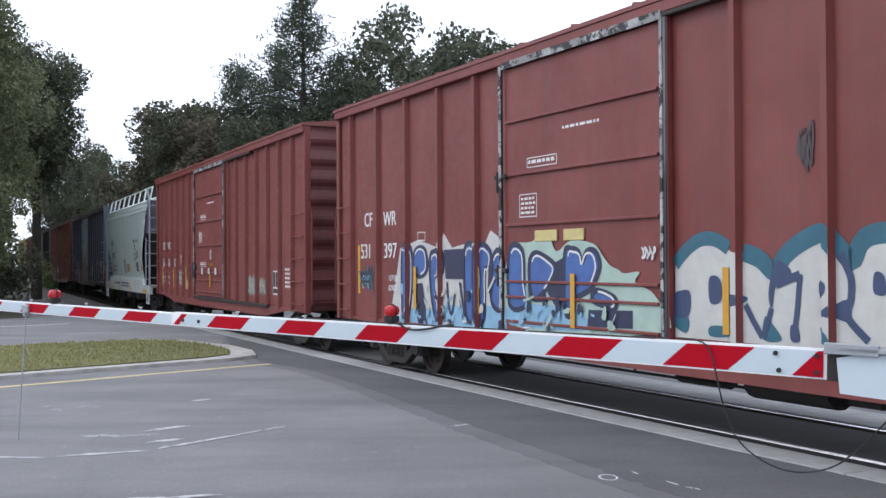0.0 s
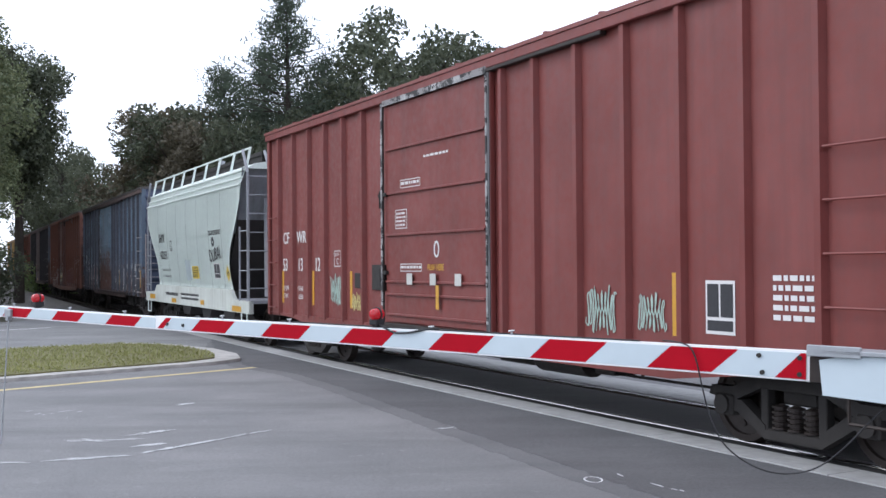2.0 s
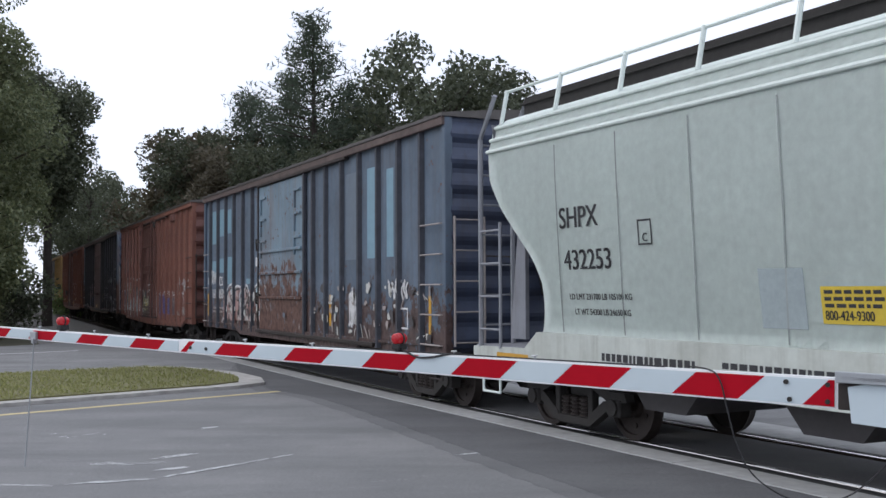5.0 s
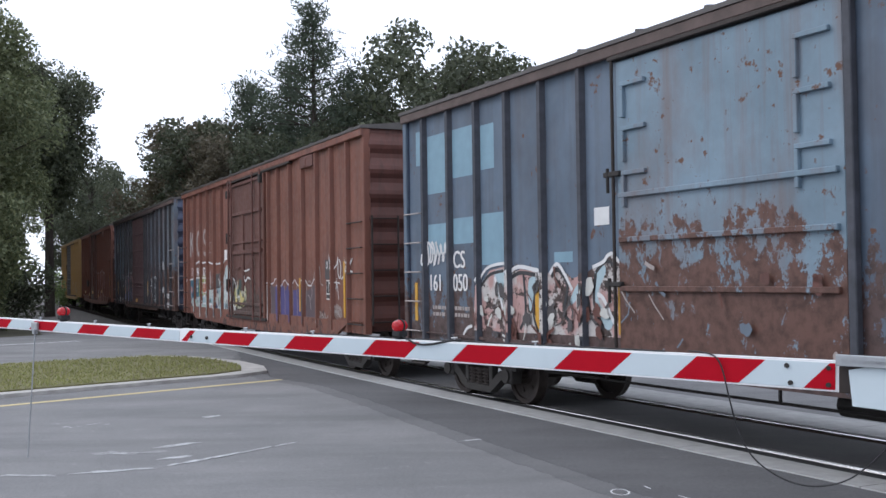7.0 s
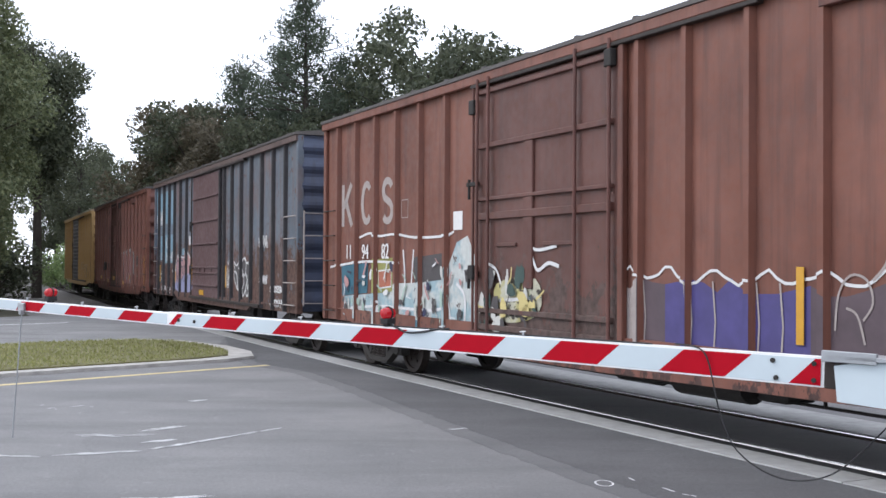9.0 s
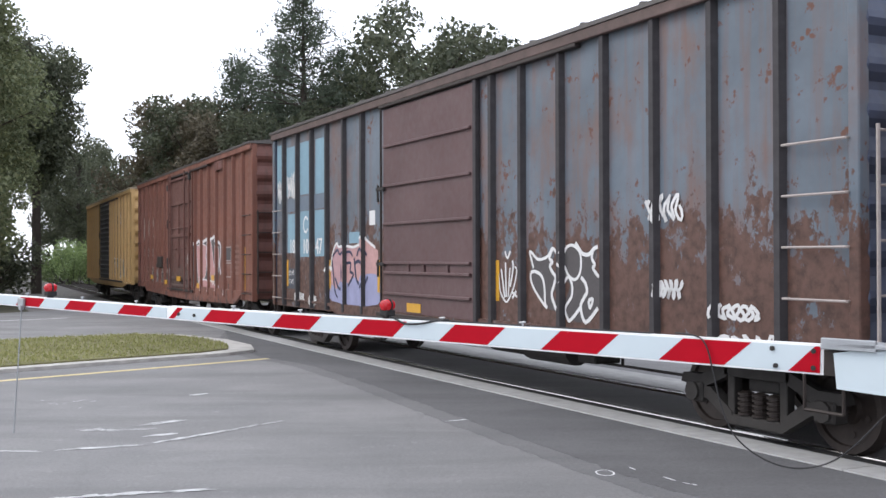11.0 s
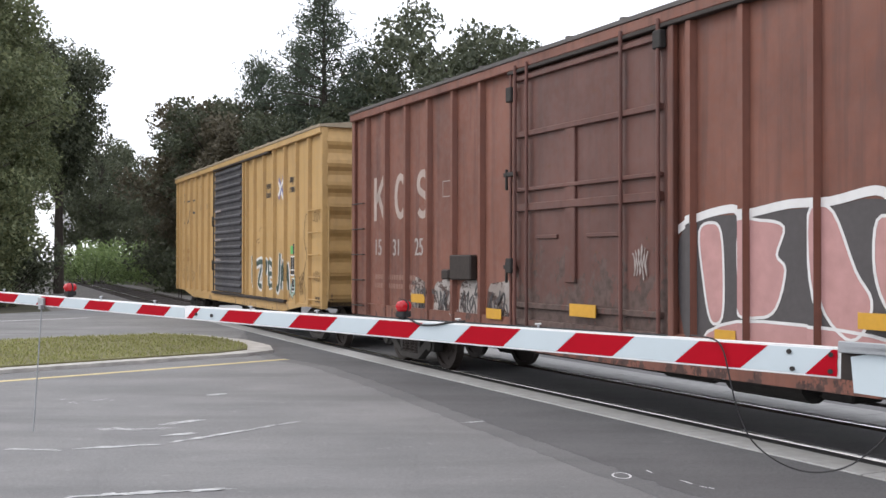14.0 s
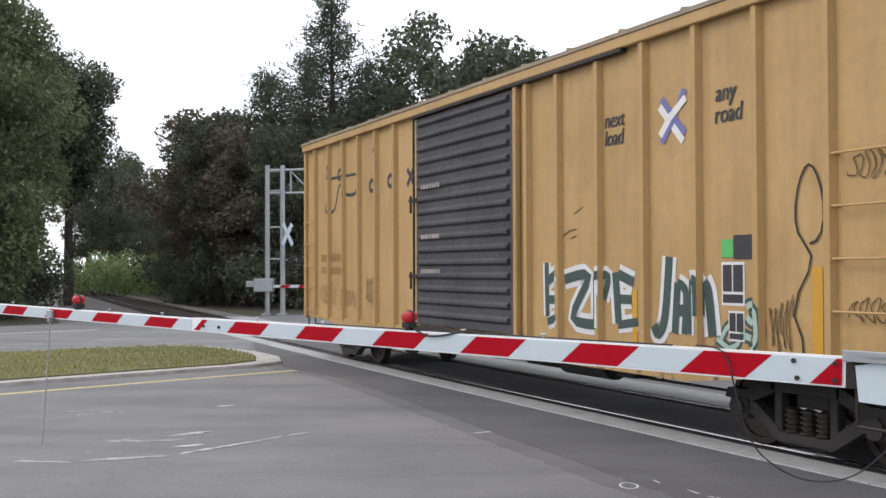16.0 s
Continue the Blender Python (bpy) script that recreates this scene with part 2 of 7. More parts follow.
FLAKED_LILAC = flaked("faded pink and lilac spray paint", (0.47, 0.27, 0.26), (0.42, 0.25, 0.27), (0.12, 0.12, 0.16), 0.66, 2.0)
SPRAY_ORANGE = plain("faded orange spray paint", (0.45, 0.15, 0.09), 0.6, 0, 0.3, 5)
SPRAY_LIME = plain("faded lime spray paint", (0.33, 0.33, 0.10), 0.6, 0, 0.3, 5)
EMBLEM_BLUE = plain("violet blue emblem paint", (0.16, 0.16, 0.38), 0.5, 0, 0.2, 5)
SKY_PALE = plain("pale sky-blue spray paint", (0.42, 0.55, 0.60), 0.6, 0, 0.25, 5)
SKY_BLUE = plain("light blue repaint", (0.20, 0.335, 0.42), 0.5, 0, 0.18, 5)
BLACKED = plain("blue-black repaint", (0.045, 0.055, 0.075), 0.55, 0, 0.2, 5)
SLATE = plain("slate repaint", (0.13, 0.165, 0.21), 0.5, 0, 0.18, 5)
GALV = plain("galvanised steel", (0.42, 0.44, 0.46), 0.45, 0.5, 0.25, 10)
ARM_WHITE = plain("white reflective sheeting", (0.53, 0.61, 0.65), 0.5, 0, 0.06, 6, 0.03)
ARM_RED = plain("red reflective sheeting", (0.43, 0.004, 0.016), 0.85, 0, 0.15, 6, 0.03)
ARM_RED.node_tree.nodes["Principled BSDF"].inputs["Specular IOR Level"].default_value = 0.15
ARM_EDGE = plain("bright arm edge", (0.82, 0.83, 0.84), 0.4, 0, 0.08)
RUBBER = plain("black rubber", (0.02, 0.02, 0.022), 0.7)
LENS_LIT = glow("lit red lens", (1.0, 0.015, 0.025), 0.12, (0.30, 0.008, 0.014))
LENS_DIM = plain("dim red lens", (0.30, 0.015, 0.025), 0.2, 0, 0.1)
ASPHALT = asphalt("worn grey asphalt", (0.166, 0.167, 0.170), (0.232, 0.229, 0.229), 0.1)
ASPHALT_MID = asphalt("patchy mid-grey asphalt", (0.13, 0.131, 0.135), (0.172, 0.171, 0.173))
ASPHALT_DARK = asphalt("newer dark asphalt", (0.096, 0.096, 0.10), (0.128, 0.128, 0.132))
INFILL = asphalt("dark asphalt between the rails", (0.085, 0.084, 0.086), (0.13, 0.128, 0.128))
CONCRETE = plain("crossing concrete", (0.46, 0.46, 0.455), 0.8, 0, 0.3, 6, 0.3)
KERB = plain("kerb concrete", (0.56, 0.54, 0.51), 0.85, 0, 0.4, 4, 0.5)
ROAD_YELLOW = plain("worn yellow road paint", (0.66, 0.55, 0.30), 0.8, 0, 0.3, 5)
ROAD_WHITE = plain("worn white road paint", (0.70, 0.71, 0.72), 0.8, 0, 0.3, 6)
BALLAST = plain("grey brown ballast", (0.30, 0.28, 0.26), 0.9, 0, 0.65, 16, 1.0)
TIE = plain("creosoted sleeper", (0.05, 0.04, 0.035), 0.9, 0, 0.4)
DIRT = plain("weedy verge soil", (0.085, 0.08, 0.045), 0.95, 0, 0.5, 3, 0.8)
TURF = plain("thin turf soil", (0.20, 0.19, 0.085), 0.95, 0, 0.4, 4, 0.6)
BARK = plain("grey brown bark", (0.075, 0.06, 0.05), 0.9, 0, 0.5, 6, 0.9)
GRASS = leafy("dry green grass blades", (0.21, 0.23, 0.075), (0.36, 0.35, 0.15))
LEAF_OAK = leafy("dark oak leaves", (0.055, 0.072, 0.047), (0.135, 0.15, 0.088))
LEAF_NEAR = leafy("olive broad leaves", (0.09, 0.118, 0.06), (0.225, 0.245, 0.118))
LEAF_PINE = leafy("dark pine needles", (0.045, 0.066, 0.048), (0.10, 0.13, 0.082))
LEAF_BUSH = leafy("fresh green bush leaves", (0.14, 0.21, 0.075), (0.27, 0.36, 0.14))
LEAF_RUSSET = leafy("russet autumn leaves", (0.09, 0.08, 0.055), (0.17, 0.145, 0.095))


# ---- building helpers ----
def part(name, bm, material, parent=None, label=""):
    me = bpy.data.meshes.new(name)
    bm.to_mesh(me)
    bm.free()
    me.materials.append(material)
    ob = new(name, me)
    ob.parent = parent
    return tagged(ob, label)


def share(name, me, parent, m, label=""):
    ob = new(name, me)
    ob.parent, ob.matrix_basis = parent, m
    return tagged(ob, label)


def empty(name, m=None):
    ob = new(name)
    ob.empty_display_size = 0.3
    if m is not None:
        ob.matrix_basis = m
    return ob


def box(bm, x0, x1, y0, y1, z0, z1, bev=0.0):
    vs = [bm.verts.new((x, y, z)) for z in (z0, z1) for y in (y0, y1) for x in (x0, x1)]
    fs = [bm.faces.new([vs[i] for i in f]) for f in ((0, 2, 3, 1), (4, 5, 7, 6), (0, 1, 5, 4), (2, 6, 7, 3), (0, 4, 6, 2), (1, 3, 7, 5))]
    if bev:
        es = list({e for f in fs for e in f.edges})
        bmesh.ops.bevel(bm, geom=es, offset=bev, segments=1, affect="EDGES")
    return bm


def rod(bm, a, b, r, n=8, r2=None):
    a, b = Vector(a), Vector(b)
    r2 = r if r2 is None else r2
    q = (b - a).to_track_quat("Z", "Y")
    ra = [bm.verts.new(a + q @ Vector((r * math.cos(k * 2 * math.pi / n), r * math.sin(k * 2 * math.pi / n), 0))) for k in range(n)]
    rb = [bm.verts.new(b + q @ Vector((r2 * math.cos(k * 2 * math.pi / n), r2 * math.sin(k * 2 * math.pi / n), 0))) for k in range(n)]
    for k in range(n):
        bm.faces.new((ra[k], ra[(k + 1) % n], rb[(k + 1) % n], rb[k]))
    bm.faces.new(ra[::-1])
    bm.faces.new(rb)
    return bm


def prism(bm, pts, y0, y1):
    """A polygon in x, z pushed from y0 to y1."""
    a = [bm.verts.new((x, y0, z)) for x, z in pts]
    b = [bm.verts.new((x, y1, z)) for x, z in pts]
    n = len(pts)
    bm.faces.new(a)
    bm.faces.new(b[::-1])
    for k in range(n):
        bm.faces.new((a[k], b[k], b[(k + 1) % n], a[(k + 1) % n]))
    return bm


def revolve(bm, profile, n=28, axis="Y"):
    """A closed ring of (along, radius) points turned about the axis."""
    rings = []
    for k in range(n):
        c, s = math.cos(k * 2 * math.pi / n), math.sin(k * 2 * math.pi / n)
        rings.append([bm.verts.new((r * c, a, r * s) if axis == "Y" else (r * c, r * s, a)) for a, r in profile])
    m = len(profile)
    for k in range(n):
        for j in range(m):
            bm.faces.new((rings[k][j], rings[k][(j + 1) % m], rings[(k + 1) % n][(j + 1) % m], rings[(k + 1) % n][j]))
    return bm


def B():
    return bmesh.new()


def letters(name, text, size, x, y, z, material, parent, wide=1.0, label="", slant=0.0):
    """Raised flat lettering on a side that faces -y; x, z is its lower left."""
    cu = bpy.data.curves.new("lettering", "FONT")
    cu.body, cu.size, cu.shear = text, size, slant
    ob = new("lettering", cu)
    dg = bpy.context.evaluated_depsgraph_get()
    me = bpy.data.meshes.new_from_object(ob.evaluated_get(dg))
    bpy.data.objects.remove(ob)
    bpy.data.curves.remove(cu)
    me.transform(Matrix.Translation((x, y, z)) @ Matrix.Rotation(math.pi / 2, 4, "X") @ Matrix.Diagonal((wide, 1, 1, 1)))
    bm = B()
    bm.from_mesh(me)
    twin = bmesh.ops.duplicate(bm, geom=bm.verts[:] + bm.edges[:] + bm.faces[:])["geom"]
    bmesh.ops.translate(bm, verts=[v for v in twin if isinstance(v, bmesh.types.BMVert)], vec=(size * 0.05, -0.0007, 0))
    bm.to_mesh(me)
    bm.free()
    me.name = name
    me.materials.clear()
    me.materials.append(material)
    ob = new(name, me)
    ob.parent = parent
    return tagged(ob, label)


def plate(bm, x0, x1, z0, z1, y):
    vs = [bm.verts.new(p) for p in ((x0, y, z0), (x1, y, z0), (x1, y, z1), (x0, y, z1))]
    bm.faces.new(vs)
    return bm


def bars(bm, rng, x0, x1, z0, z1, rows, y):
    """Rows of short bars, where writing is too small to read."""
    h = (z1 - z0) / rows
    for k in range(rows):
        x = x0
        while x < x1 - 0.02:
            w = min(rng.uniform(0.04, 0.12), x1 - x)
            plate(bm, x, x + w, z0 + k * h + 0.25 * h, z0 + k * h + 0.8 * h, y)
            x += w + 0.025
    return bm


def blob(bm, cx, cz, rx, rz, rng, y, n=22, rough=0.12, square=3.0):
    ph = [rng.uniform(0, 6.28) for _ in range(3)]
    pts = []
    for k in range(n):
        a = k * 2 * math.pi / n
        c, s = math.cos(a), math.sin(a)
        r = (abs(c) ** square + abs(s) ** square) ** (-1 / square)
        r *= 1 + rough * (math.sin(2 * a + ph[0]) + 0.6 * math.sin(3 * a + ph[1]) + 0.5 * math.sin(5 * a + ph[2])) * 0.6
        pts.append((cx + rx * r * c, cz + rz * r * s))
    mid = bm.verts.new((cx, y, cz))
    ring = [bm.verts.new((x, y, z)) for x, z in pts]
    for k in range(n):
        bm.faces.new((mid, ring[k], ring[(k + 1) % n]))
    return pts


def ribbon(bm, pts, width, y, closed=False):
    n = len(pts)
    rows = []
    for k in range(n):
        a = pts[k - 1] if (k or closed) else pts[k]
        c = pts[(k + 1) % n] if (k < n - 1 or closed) else pts[k]
        dx, dz = c[0] - a[0], c[1] - a[1]
        d = math.hypot(dx, dz) or 1
        ox, oz = -dz / d * width / 2, dx / d * width / 2
        rows.append((bm.verts.new((pts[k][0] + ox, y, pts[k][1] + oz)), bm.verts.new((pts[k][0] - ox, y, pts[k][1] - oz))))
    for k in range(n if closed else n - 1):
        a, b = rows[k], rows[(k + 1) % n]
        bm.faces.new((a[0], a[1], b[1], b[0]))


def drape(bm, posts, rise):
    """Lay flat paint over the side posts: the pieces that lie on a post step out by rise."""
    xs = [v.co.x for v in bm.verts]
    if not xs:
        return bm
    lo, hi = min(xs), max(xs)
    for a, b in posts:
        if b < lo or a > hi:
            continue
        for x in (a, b):
            bmesh.ops.bisect_plane(bm, geom=bm.verts[:] + bm.edges[:] + bm.faces[:], plane_co=(x, 0, 0), plane_no=(1, 0, 0))
        fs = [f for f in bm.faces if a < f.calc_center_median().x < b]
        if fs:
            got = bmesh.ops.split(bm, geom=fs)["geom"]
            for v in got:
                if isinstance(v, bmesh.types.BMVert):
                    v.co.y -= rise
    return bm


# ---- the line of the track: s metres from a point abreast of the camera, positive away from it ----
BEND = 0.0021
HEAD = 0.478


def heading(s):
    s = max(-12.0, min(s, 50.0))
    return HEAD - (BEND * s - BEND * s * s / 100 if s > 0 else BEND * s)


STEP = 0.5
LINE = {0: (2.977, 13.0)}
for k in range(0, 440):
    h = heading((k + 0.5) * STEP)
    LINE[k + 1] = (LINE[k][0] - math.sin(h) * STEP, LINE[k][1] + math.cos(h) * STEP)
for k in range(0, -320, -1):
    h = heading((k - 0.5) * STEP)
    LINE[k - 1] = (LINE[k][0] + math.sin(h) * STEP, LINE[k][1] - math.cos(h) * STEP)


def on_line(s, off=0.0, z=0.0):
    """A point of the track; off is to the far side of it."""
    k = max(-319, min(438, math.floor(s / STEP)))
    f = s / STEP - k
    a, b = LINE[k], LINE[k + 1]
    h = heading(s)
    return Vector((a[0] + (b[0] - a[0]) * f + math.cos(h) * off, a[1] + (b[1] - a[1]) * f + math.sin(h) * off, z))


def sweep(bm, s0, s1, profile, step=2.0):
    """A closed profile of (off, z) drawn along the track."""
    n = max(1, round((s1 - s0) / step))
    rows = [[bm.verts.new(on_line(s0 + (s1 - s0) * k / n, o, z)) for o, z in profile] for k in range(n + 1)]
    m = len(profile)
    for k in range(n):
        for j in range(m):
            bm.faces.new((rows[k][j], rows[k][(j + 1) % m], rows[k + 1][(j + 1) % m], rows[k + 1][j]))
    bm.faces.new(rows[0])
    bm.faces.new(rows[-1][::-1])
    bmesh.ops.recalc_face_normals(bm, faces=bm.faces[:])
    return bm


# ---- the road's own axes: a along it, w across it to its left ----
def road(a, w, z=0.0):
    return Vector((0.7145 * a - 0.6996 * w, 0.6996 * a + 0.7145 * w, z))


def slab(name, outline, z0, z1, material, label="", kind="structure", bev=0.0):
    bm = B()
    top = [bm.verts.new((p.x, p.y, z1)) for p in outline]
    low = [bm.verts.new((p.x, p.y, z0)) for p in outline]
    bm.faces.new(top)
    for k in range(len(top)):
        bm.faces.new((top[k], low[k], low[(k + 1) % len(top)], top[(k + 1) % len(top)]))
    bmesh.ops.recalc_face_normals(bm, faces=bm.faces[:])
    ob = part(name, bm, material)
    return tagged(ob, label, "", "", kind)


# ---- ground ----
bm = B()
N = 60
grid = [[bm.verts.new(((i / N - 0.5) * 1600, (j / N - 0.5) * 1600, -0.12)) for i in range(N + 1)] for j in range(N + 1)]
for j in range(N):
    for i in range(N):
        bm.faces.new((grid[j][i], grid[j][i + 1], grid[j + 1][i + 1], grid[j + 1][i]))
tagged(part("ground", bm, DIRT), "weedy brown and green verge soil under the trees", "", "", "structure")


def strip_edge(off, s0, s1, n=24):
    return [on_line(s0 + (s1 - s0) * k / n, off) for k in range(n + 1)]


# the road on the camera's side and the road past the track, cut along the track
S_NEAR, S_FAR = -40.0, 31.0
near = strip_edge(-1.42, S_NEAR, S_FAR)
slab("road_near", [road(-70, -30), *near, road(8, 34.5), road(-70, 34.5)], -0.1, 0.0, ASPHALT, "worn grey asphalt road with scrapes and stains")
far = strip_edge(1.80, S_NEAR, S_FAR)
slab("road_far", [*far, road(75, 34.5), road(75, -22)], -0.1, 0.0, ASPHALT, "grey asphalt road beyond the track")
# newer asphalt beside the crossing, with a worn band along its edge
def patch_slab(name, inner, s1, z, material, label, seed):
    edge, rg = [], random.Random(seed)
    for (sa, oa), (sb, ob) in zip(inner, inner[1:]):
        steps = max(1, int((sb - sa) / 0.12)) if sa > -9 else 1
        for k in range(steps):
            u = k / steps
            edge.append(on_line(sa + (sb - sa) * u, oa + (ob - oa) * u + (rg.uniform(-0.03, 0.03) if k else 0.0)))
    edge.append(on_line(*inner[-1]))
    slab(name, [*strip_edge(-1.44, -24.0, s1), *edge[::-1]], -0.02, z, material, label)


EDGE = [(-24, -3.2), (-8, -3.3), (-3.5, -3.32), (-2.1, -3.2), (-0.6, -3.08), (1.5, -2.88), (4.5, -2.6), (6.8, -2.5), (8.9, -2.8), (12.5, -2.4), (16, -1.47)]
patch_slab("pavement_margin", [(a, o - (0.16 if a < 16 else 0)) for a, o in EDGE], 16.0, 0.003, ASPHALT_MID, "worn mid-grey margin of the newer asphalt", 90)
patch_slab("pavement_patch", [(a, o + (0.12 if a < 16 else 0)) for a, o in EDGE], 16.0, 0.006, ASPHALT_DARK, "darker newer asphalt beside the crossing panels", 91)

# crossing: concrete edge strips in lengths, asphalt between the rails, rubber flangeways
crossing = tagged(empty("crossing_surface"), "level crossing surface with concrete edge strips and dark rubber", "", "", "structure")
S = -40.0
while S < 31:
    e = min(S + 2.42, 31)
    for off0, off1, nm in ((-1.42, -0.98, "concrete_panel"), (0.9, 1.80, "concrete_panel")):
        part(nm, sweep(B(), S + 0.008, e - 0.008, [(off0, -0.1), (off0 + 0.01, 0.012), (off1 - 0.01, 0.012), (off1, -0.1)], 1.3), CONCRETE, crossing)
    S = e
part("rubber_flangeway", sweep(B(), -40, 31, [(-0.985, -0.1), (-0.985, 0.004), (-0.79, 0.004), (-0.79, -0.1)]), RUBBER, crossing)
part("rubber_flangeway", sweep(B(), -40, 31, [(0.79, -0.1), (0.79, 0.004), (0.9, 0.004), (0.9, -0.1)]), RUBBER, crossing)
part("rubber_flangeway", sweep(B(), -40, 31, [(-0.71, -0.1), (-0.71, -0.03), (-0.60, -0.03), (-0.60, -0.1)]), RUBBER, crossing)
part("rubber_flangeway", sweep(B(), -40, 31, [(0.60, -0.1), (0.60, -0.03), (0.71, -0.03), (0.71, -0.1)]), RUBBER, crossing)
part("asphalt_infill", sweep(B(), -40, 31, [(-0.60, -0.1), (-0.60, 0.002), (0.60, 0.002), (0.60, -0.1)]), INFILL, crossing)

# ballast bed, sleepers and rails
tagged(part("ballast_bed", sweep(B(), 31, 215, [(-5.2, -0.122), (-1.75, -0.05), (1.75, -0.05), (2.6, -0.125), (0, -0.4)], 4), BALLAST), "grey brown ballast bed under the rails", "", "", "structure")
track = tagged(empty("railway_track"), "single railway track with polished rail heads", "railway track")
for off in (-0.75, 0.75):
    r = part("rail", sweep(B(), -150, 215, [(off - 0.034, -0.045), (off - 0.012, -0.05), (off - 0.012, -0.12), (off - 0.07, -0.14), (off + 0.07, -0.14), (off + 0.012, -0.12), (off + 0.012, -0.05), (off + 0.034, -0.045), (off + 0.036, 0.0), (off - 0.036, 0.0)]), RAIL_SIDE, track, "rust-brown steel rail")
    part("rail_head", sweep(B(), -150, 215, [(off - 0.034, 0.001), (off - 0.028, 0.013), (off + 0.028, 0.013), (off + 0.034, 0.001)]), RAIL_TOP, r, "polished rail head")
tie = B()
box(tie, -0.11, 0.11, -1.28, 1.28, -0.2, -0.035, 0.01)
tie_me = bpy.data.meshes.new("sleeper")
tie.to_mesh(tie_me)
tie.free()
tie_me.materials.append(TIE)
for k in range(110):
    s = 31.4 + k * 0.55
    p = on_line(s)
    share("sleeper", tie_me, track, Matrix.Translation(p) @ Matrix.Rotation(math.pi / 2 + heading(s), 4, "Z"))

# ---- grass island with its kerb ----
ISLE = [(-60, 17.5), (8.0, 17.4), (10.6, 17.35), (11.4, 17.6), (12.0, 18.6), (12.45, 20.2), (12.5, 21.5), (12.0, 22.5), (10.4, 22.9), (8.0, 23.1), (-60, 23.2)]


def grown(poly, d):
    c = (sum(p[0] for p in poly) / len(poly), 20.3)
    return [(a + (d if a > 8 else 0), w + (d if w > c[1] else -d)) for a, w in poly]


slab("kerb", [road(a, w) for a, w in grown(ISLE, 0.36)], -0.05, 0.06, KERB, "weathered concrete kerb round the grass island")
slab("grass_island", [road(a, w) for a, w in ISLE], 0.0, 0.085, TURF, "thin dry turf of a traffic island", "structure")
rng = np.random.default_rng(5)
vs, fs = [], []


def inside(a, w):
    hit = False
    for k in range(len(ISLE)):
        (a0, w0), (a1, w1) = ISLE[k - 1], ISLE[k]
        if (w0 > w) != (w1 > w) and a < (a1 - a0) * (w - w0) / (w1 - w0) + a0:
            hit = not hit
    return hit


while len(fs) < 26000:
    a, w = rng.uniform(-8, 13.6), rng.uniform(17.3, 23.3)
    if not inside(a, w):
        continue
    p = road(a, w, 0.08)
    th, hgt, lean = rng.uniform(0, 6.28), rng.uniform(0.025, 0.075), rng.uniform(-0.04, 0.04, 2)
    k = len(vs)
    c, s = math.cos(th) * 0.016, math.sin(th) * 0.016
    vs += [(p.x - c, p.y - s, 0.078), (p.x + c, p.y + s, 0.078), (p.x + lean[0], p.y + lean[1], 0.08 + hgt)]
    fs.append((k, k + 1, k + 2))
me = bpy.data.meshes.new("grass")
me.from_pydata(vs, [], fs)
me.materials.append(GRASS)
tagged(new("grass", me), "short yellow-green grass blades on the island", "grass", "", "stuff")


# ---- road markings and scrapes ----
def marking(name, a0, w0, a1, w1, width, material, label, z=0.010):
    p, q = road(a0, w0), road(a1, w1)
    d = (q - p).normalized() * width / 2
    o = Vector((-d.y, d.x, 0))
    return slab(name, [p - o, q - o, q + o, p + o], 0.001, z, material, label)


marking("yellow_edge_line", -60, 15.98, 11.2, 15.98, 0.17, ROAD_YELLOW, "worn yellow painted edge line", 0.004)
marking("white_far_line", -60, 31.5, 14.5, 31.4, 0.12, ROAD_WHITE, "worn white painted edge line", 0.004)
marking("stop_bar", 21.0, 7.6, 21.6, 6.4, 0.35, ROAD_WHITE, "short white painted bar beyond the track", 0.004)
rng2 = random.Random(11)


def scrape(x0, y0, x1, y1, count, spread, wide):
    """Scattered pale scuffs on the asphalt, each an uneven sliver."""
    bm = B()
    for i in range(count):
        f = rng2.random()
        cx, cy = x0 + (x1 - x0) * f + rng2.gauss(0, spread), y0 + (y1 - y0) * f + rng2.gauss(0, spread * 0.8)
        ln, wd = rng2.uniform(0.025, 0.15), rng2.uniform(0.25, 1.0) * wide
        d = Vector((x1 - x0, y1 - y0, 0)).normalized()
        d.rotate(Euler((0, 0, rng2.gauss(0, 0.15))))
        o = Vector((-d.y, d.x, 0))
        ring = []
        for k in range(7):
            a = k / 7 * 6.283
            q = Vector((cx, cy, 0.0035 + 0.00007 * i)) + d * math.cos(a) * ln * rng2.uniform(0.6, 1) + o * math.sin(a) * wd * rng2.uniform(0.4, 1)
            ring.append(bm.verts.new(q))
        bm.faces.new(ring)
    return bm


for scuff in (
    (-2.83, 10.53, -2.29, 11.24, 60, 0.022, 0.022),
    (-2.29, 11.24, -1.85, 11.84, 30, 0.020, 0.014),
    (-3.60, 10.17, -3.00, 10.37, 40, 0.030, 0.018),
    (-4.30, 10.12, -3.90, 10.07, 20, 0.030, 0.016),
    (-3.22, 11.64, -2.96, 11.97, 34, 0.035, 0.020),
    (-3.81, 11.31, -3.23, 11.33, 30, 0.050, 0.018),
    (-3.01, 10.93, -2.84, 11.04, 26, 0.025, 0.026),
    (-2.97, 8.10, -2.41, 8.23, 36, 0.020, 0.020),
    (-2.75, 8.17, -1.83, 8.39, 70, 0.020, 0.022),
    (-3.36, 14.15, -3.11, 14.40, 14, 0.040, 0.020),
    (-4.99, 13.02, -4.07, 14.74, 8, 0.300, 0.020),
):
    tagged(part("road_scuff", scrape(*scuff), ROAD_WHITE), "pale scrape marks worn into the asphalt", "", "", "structure")
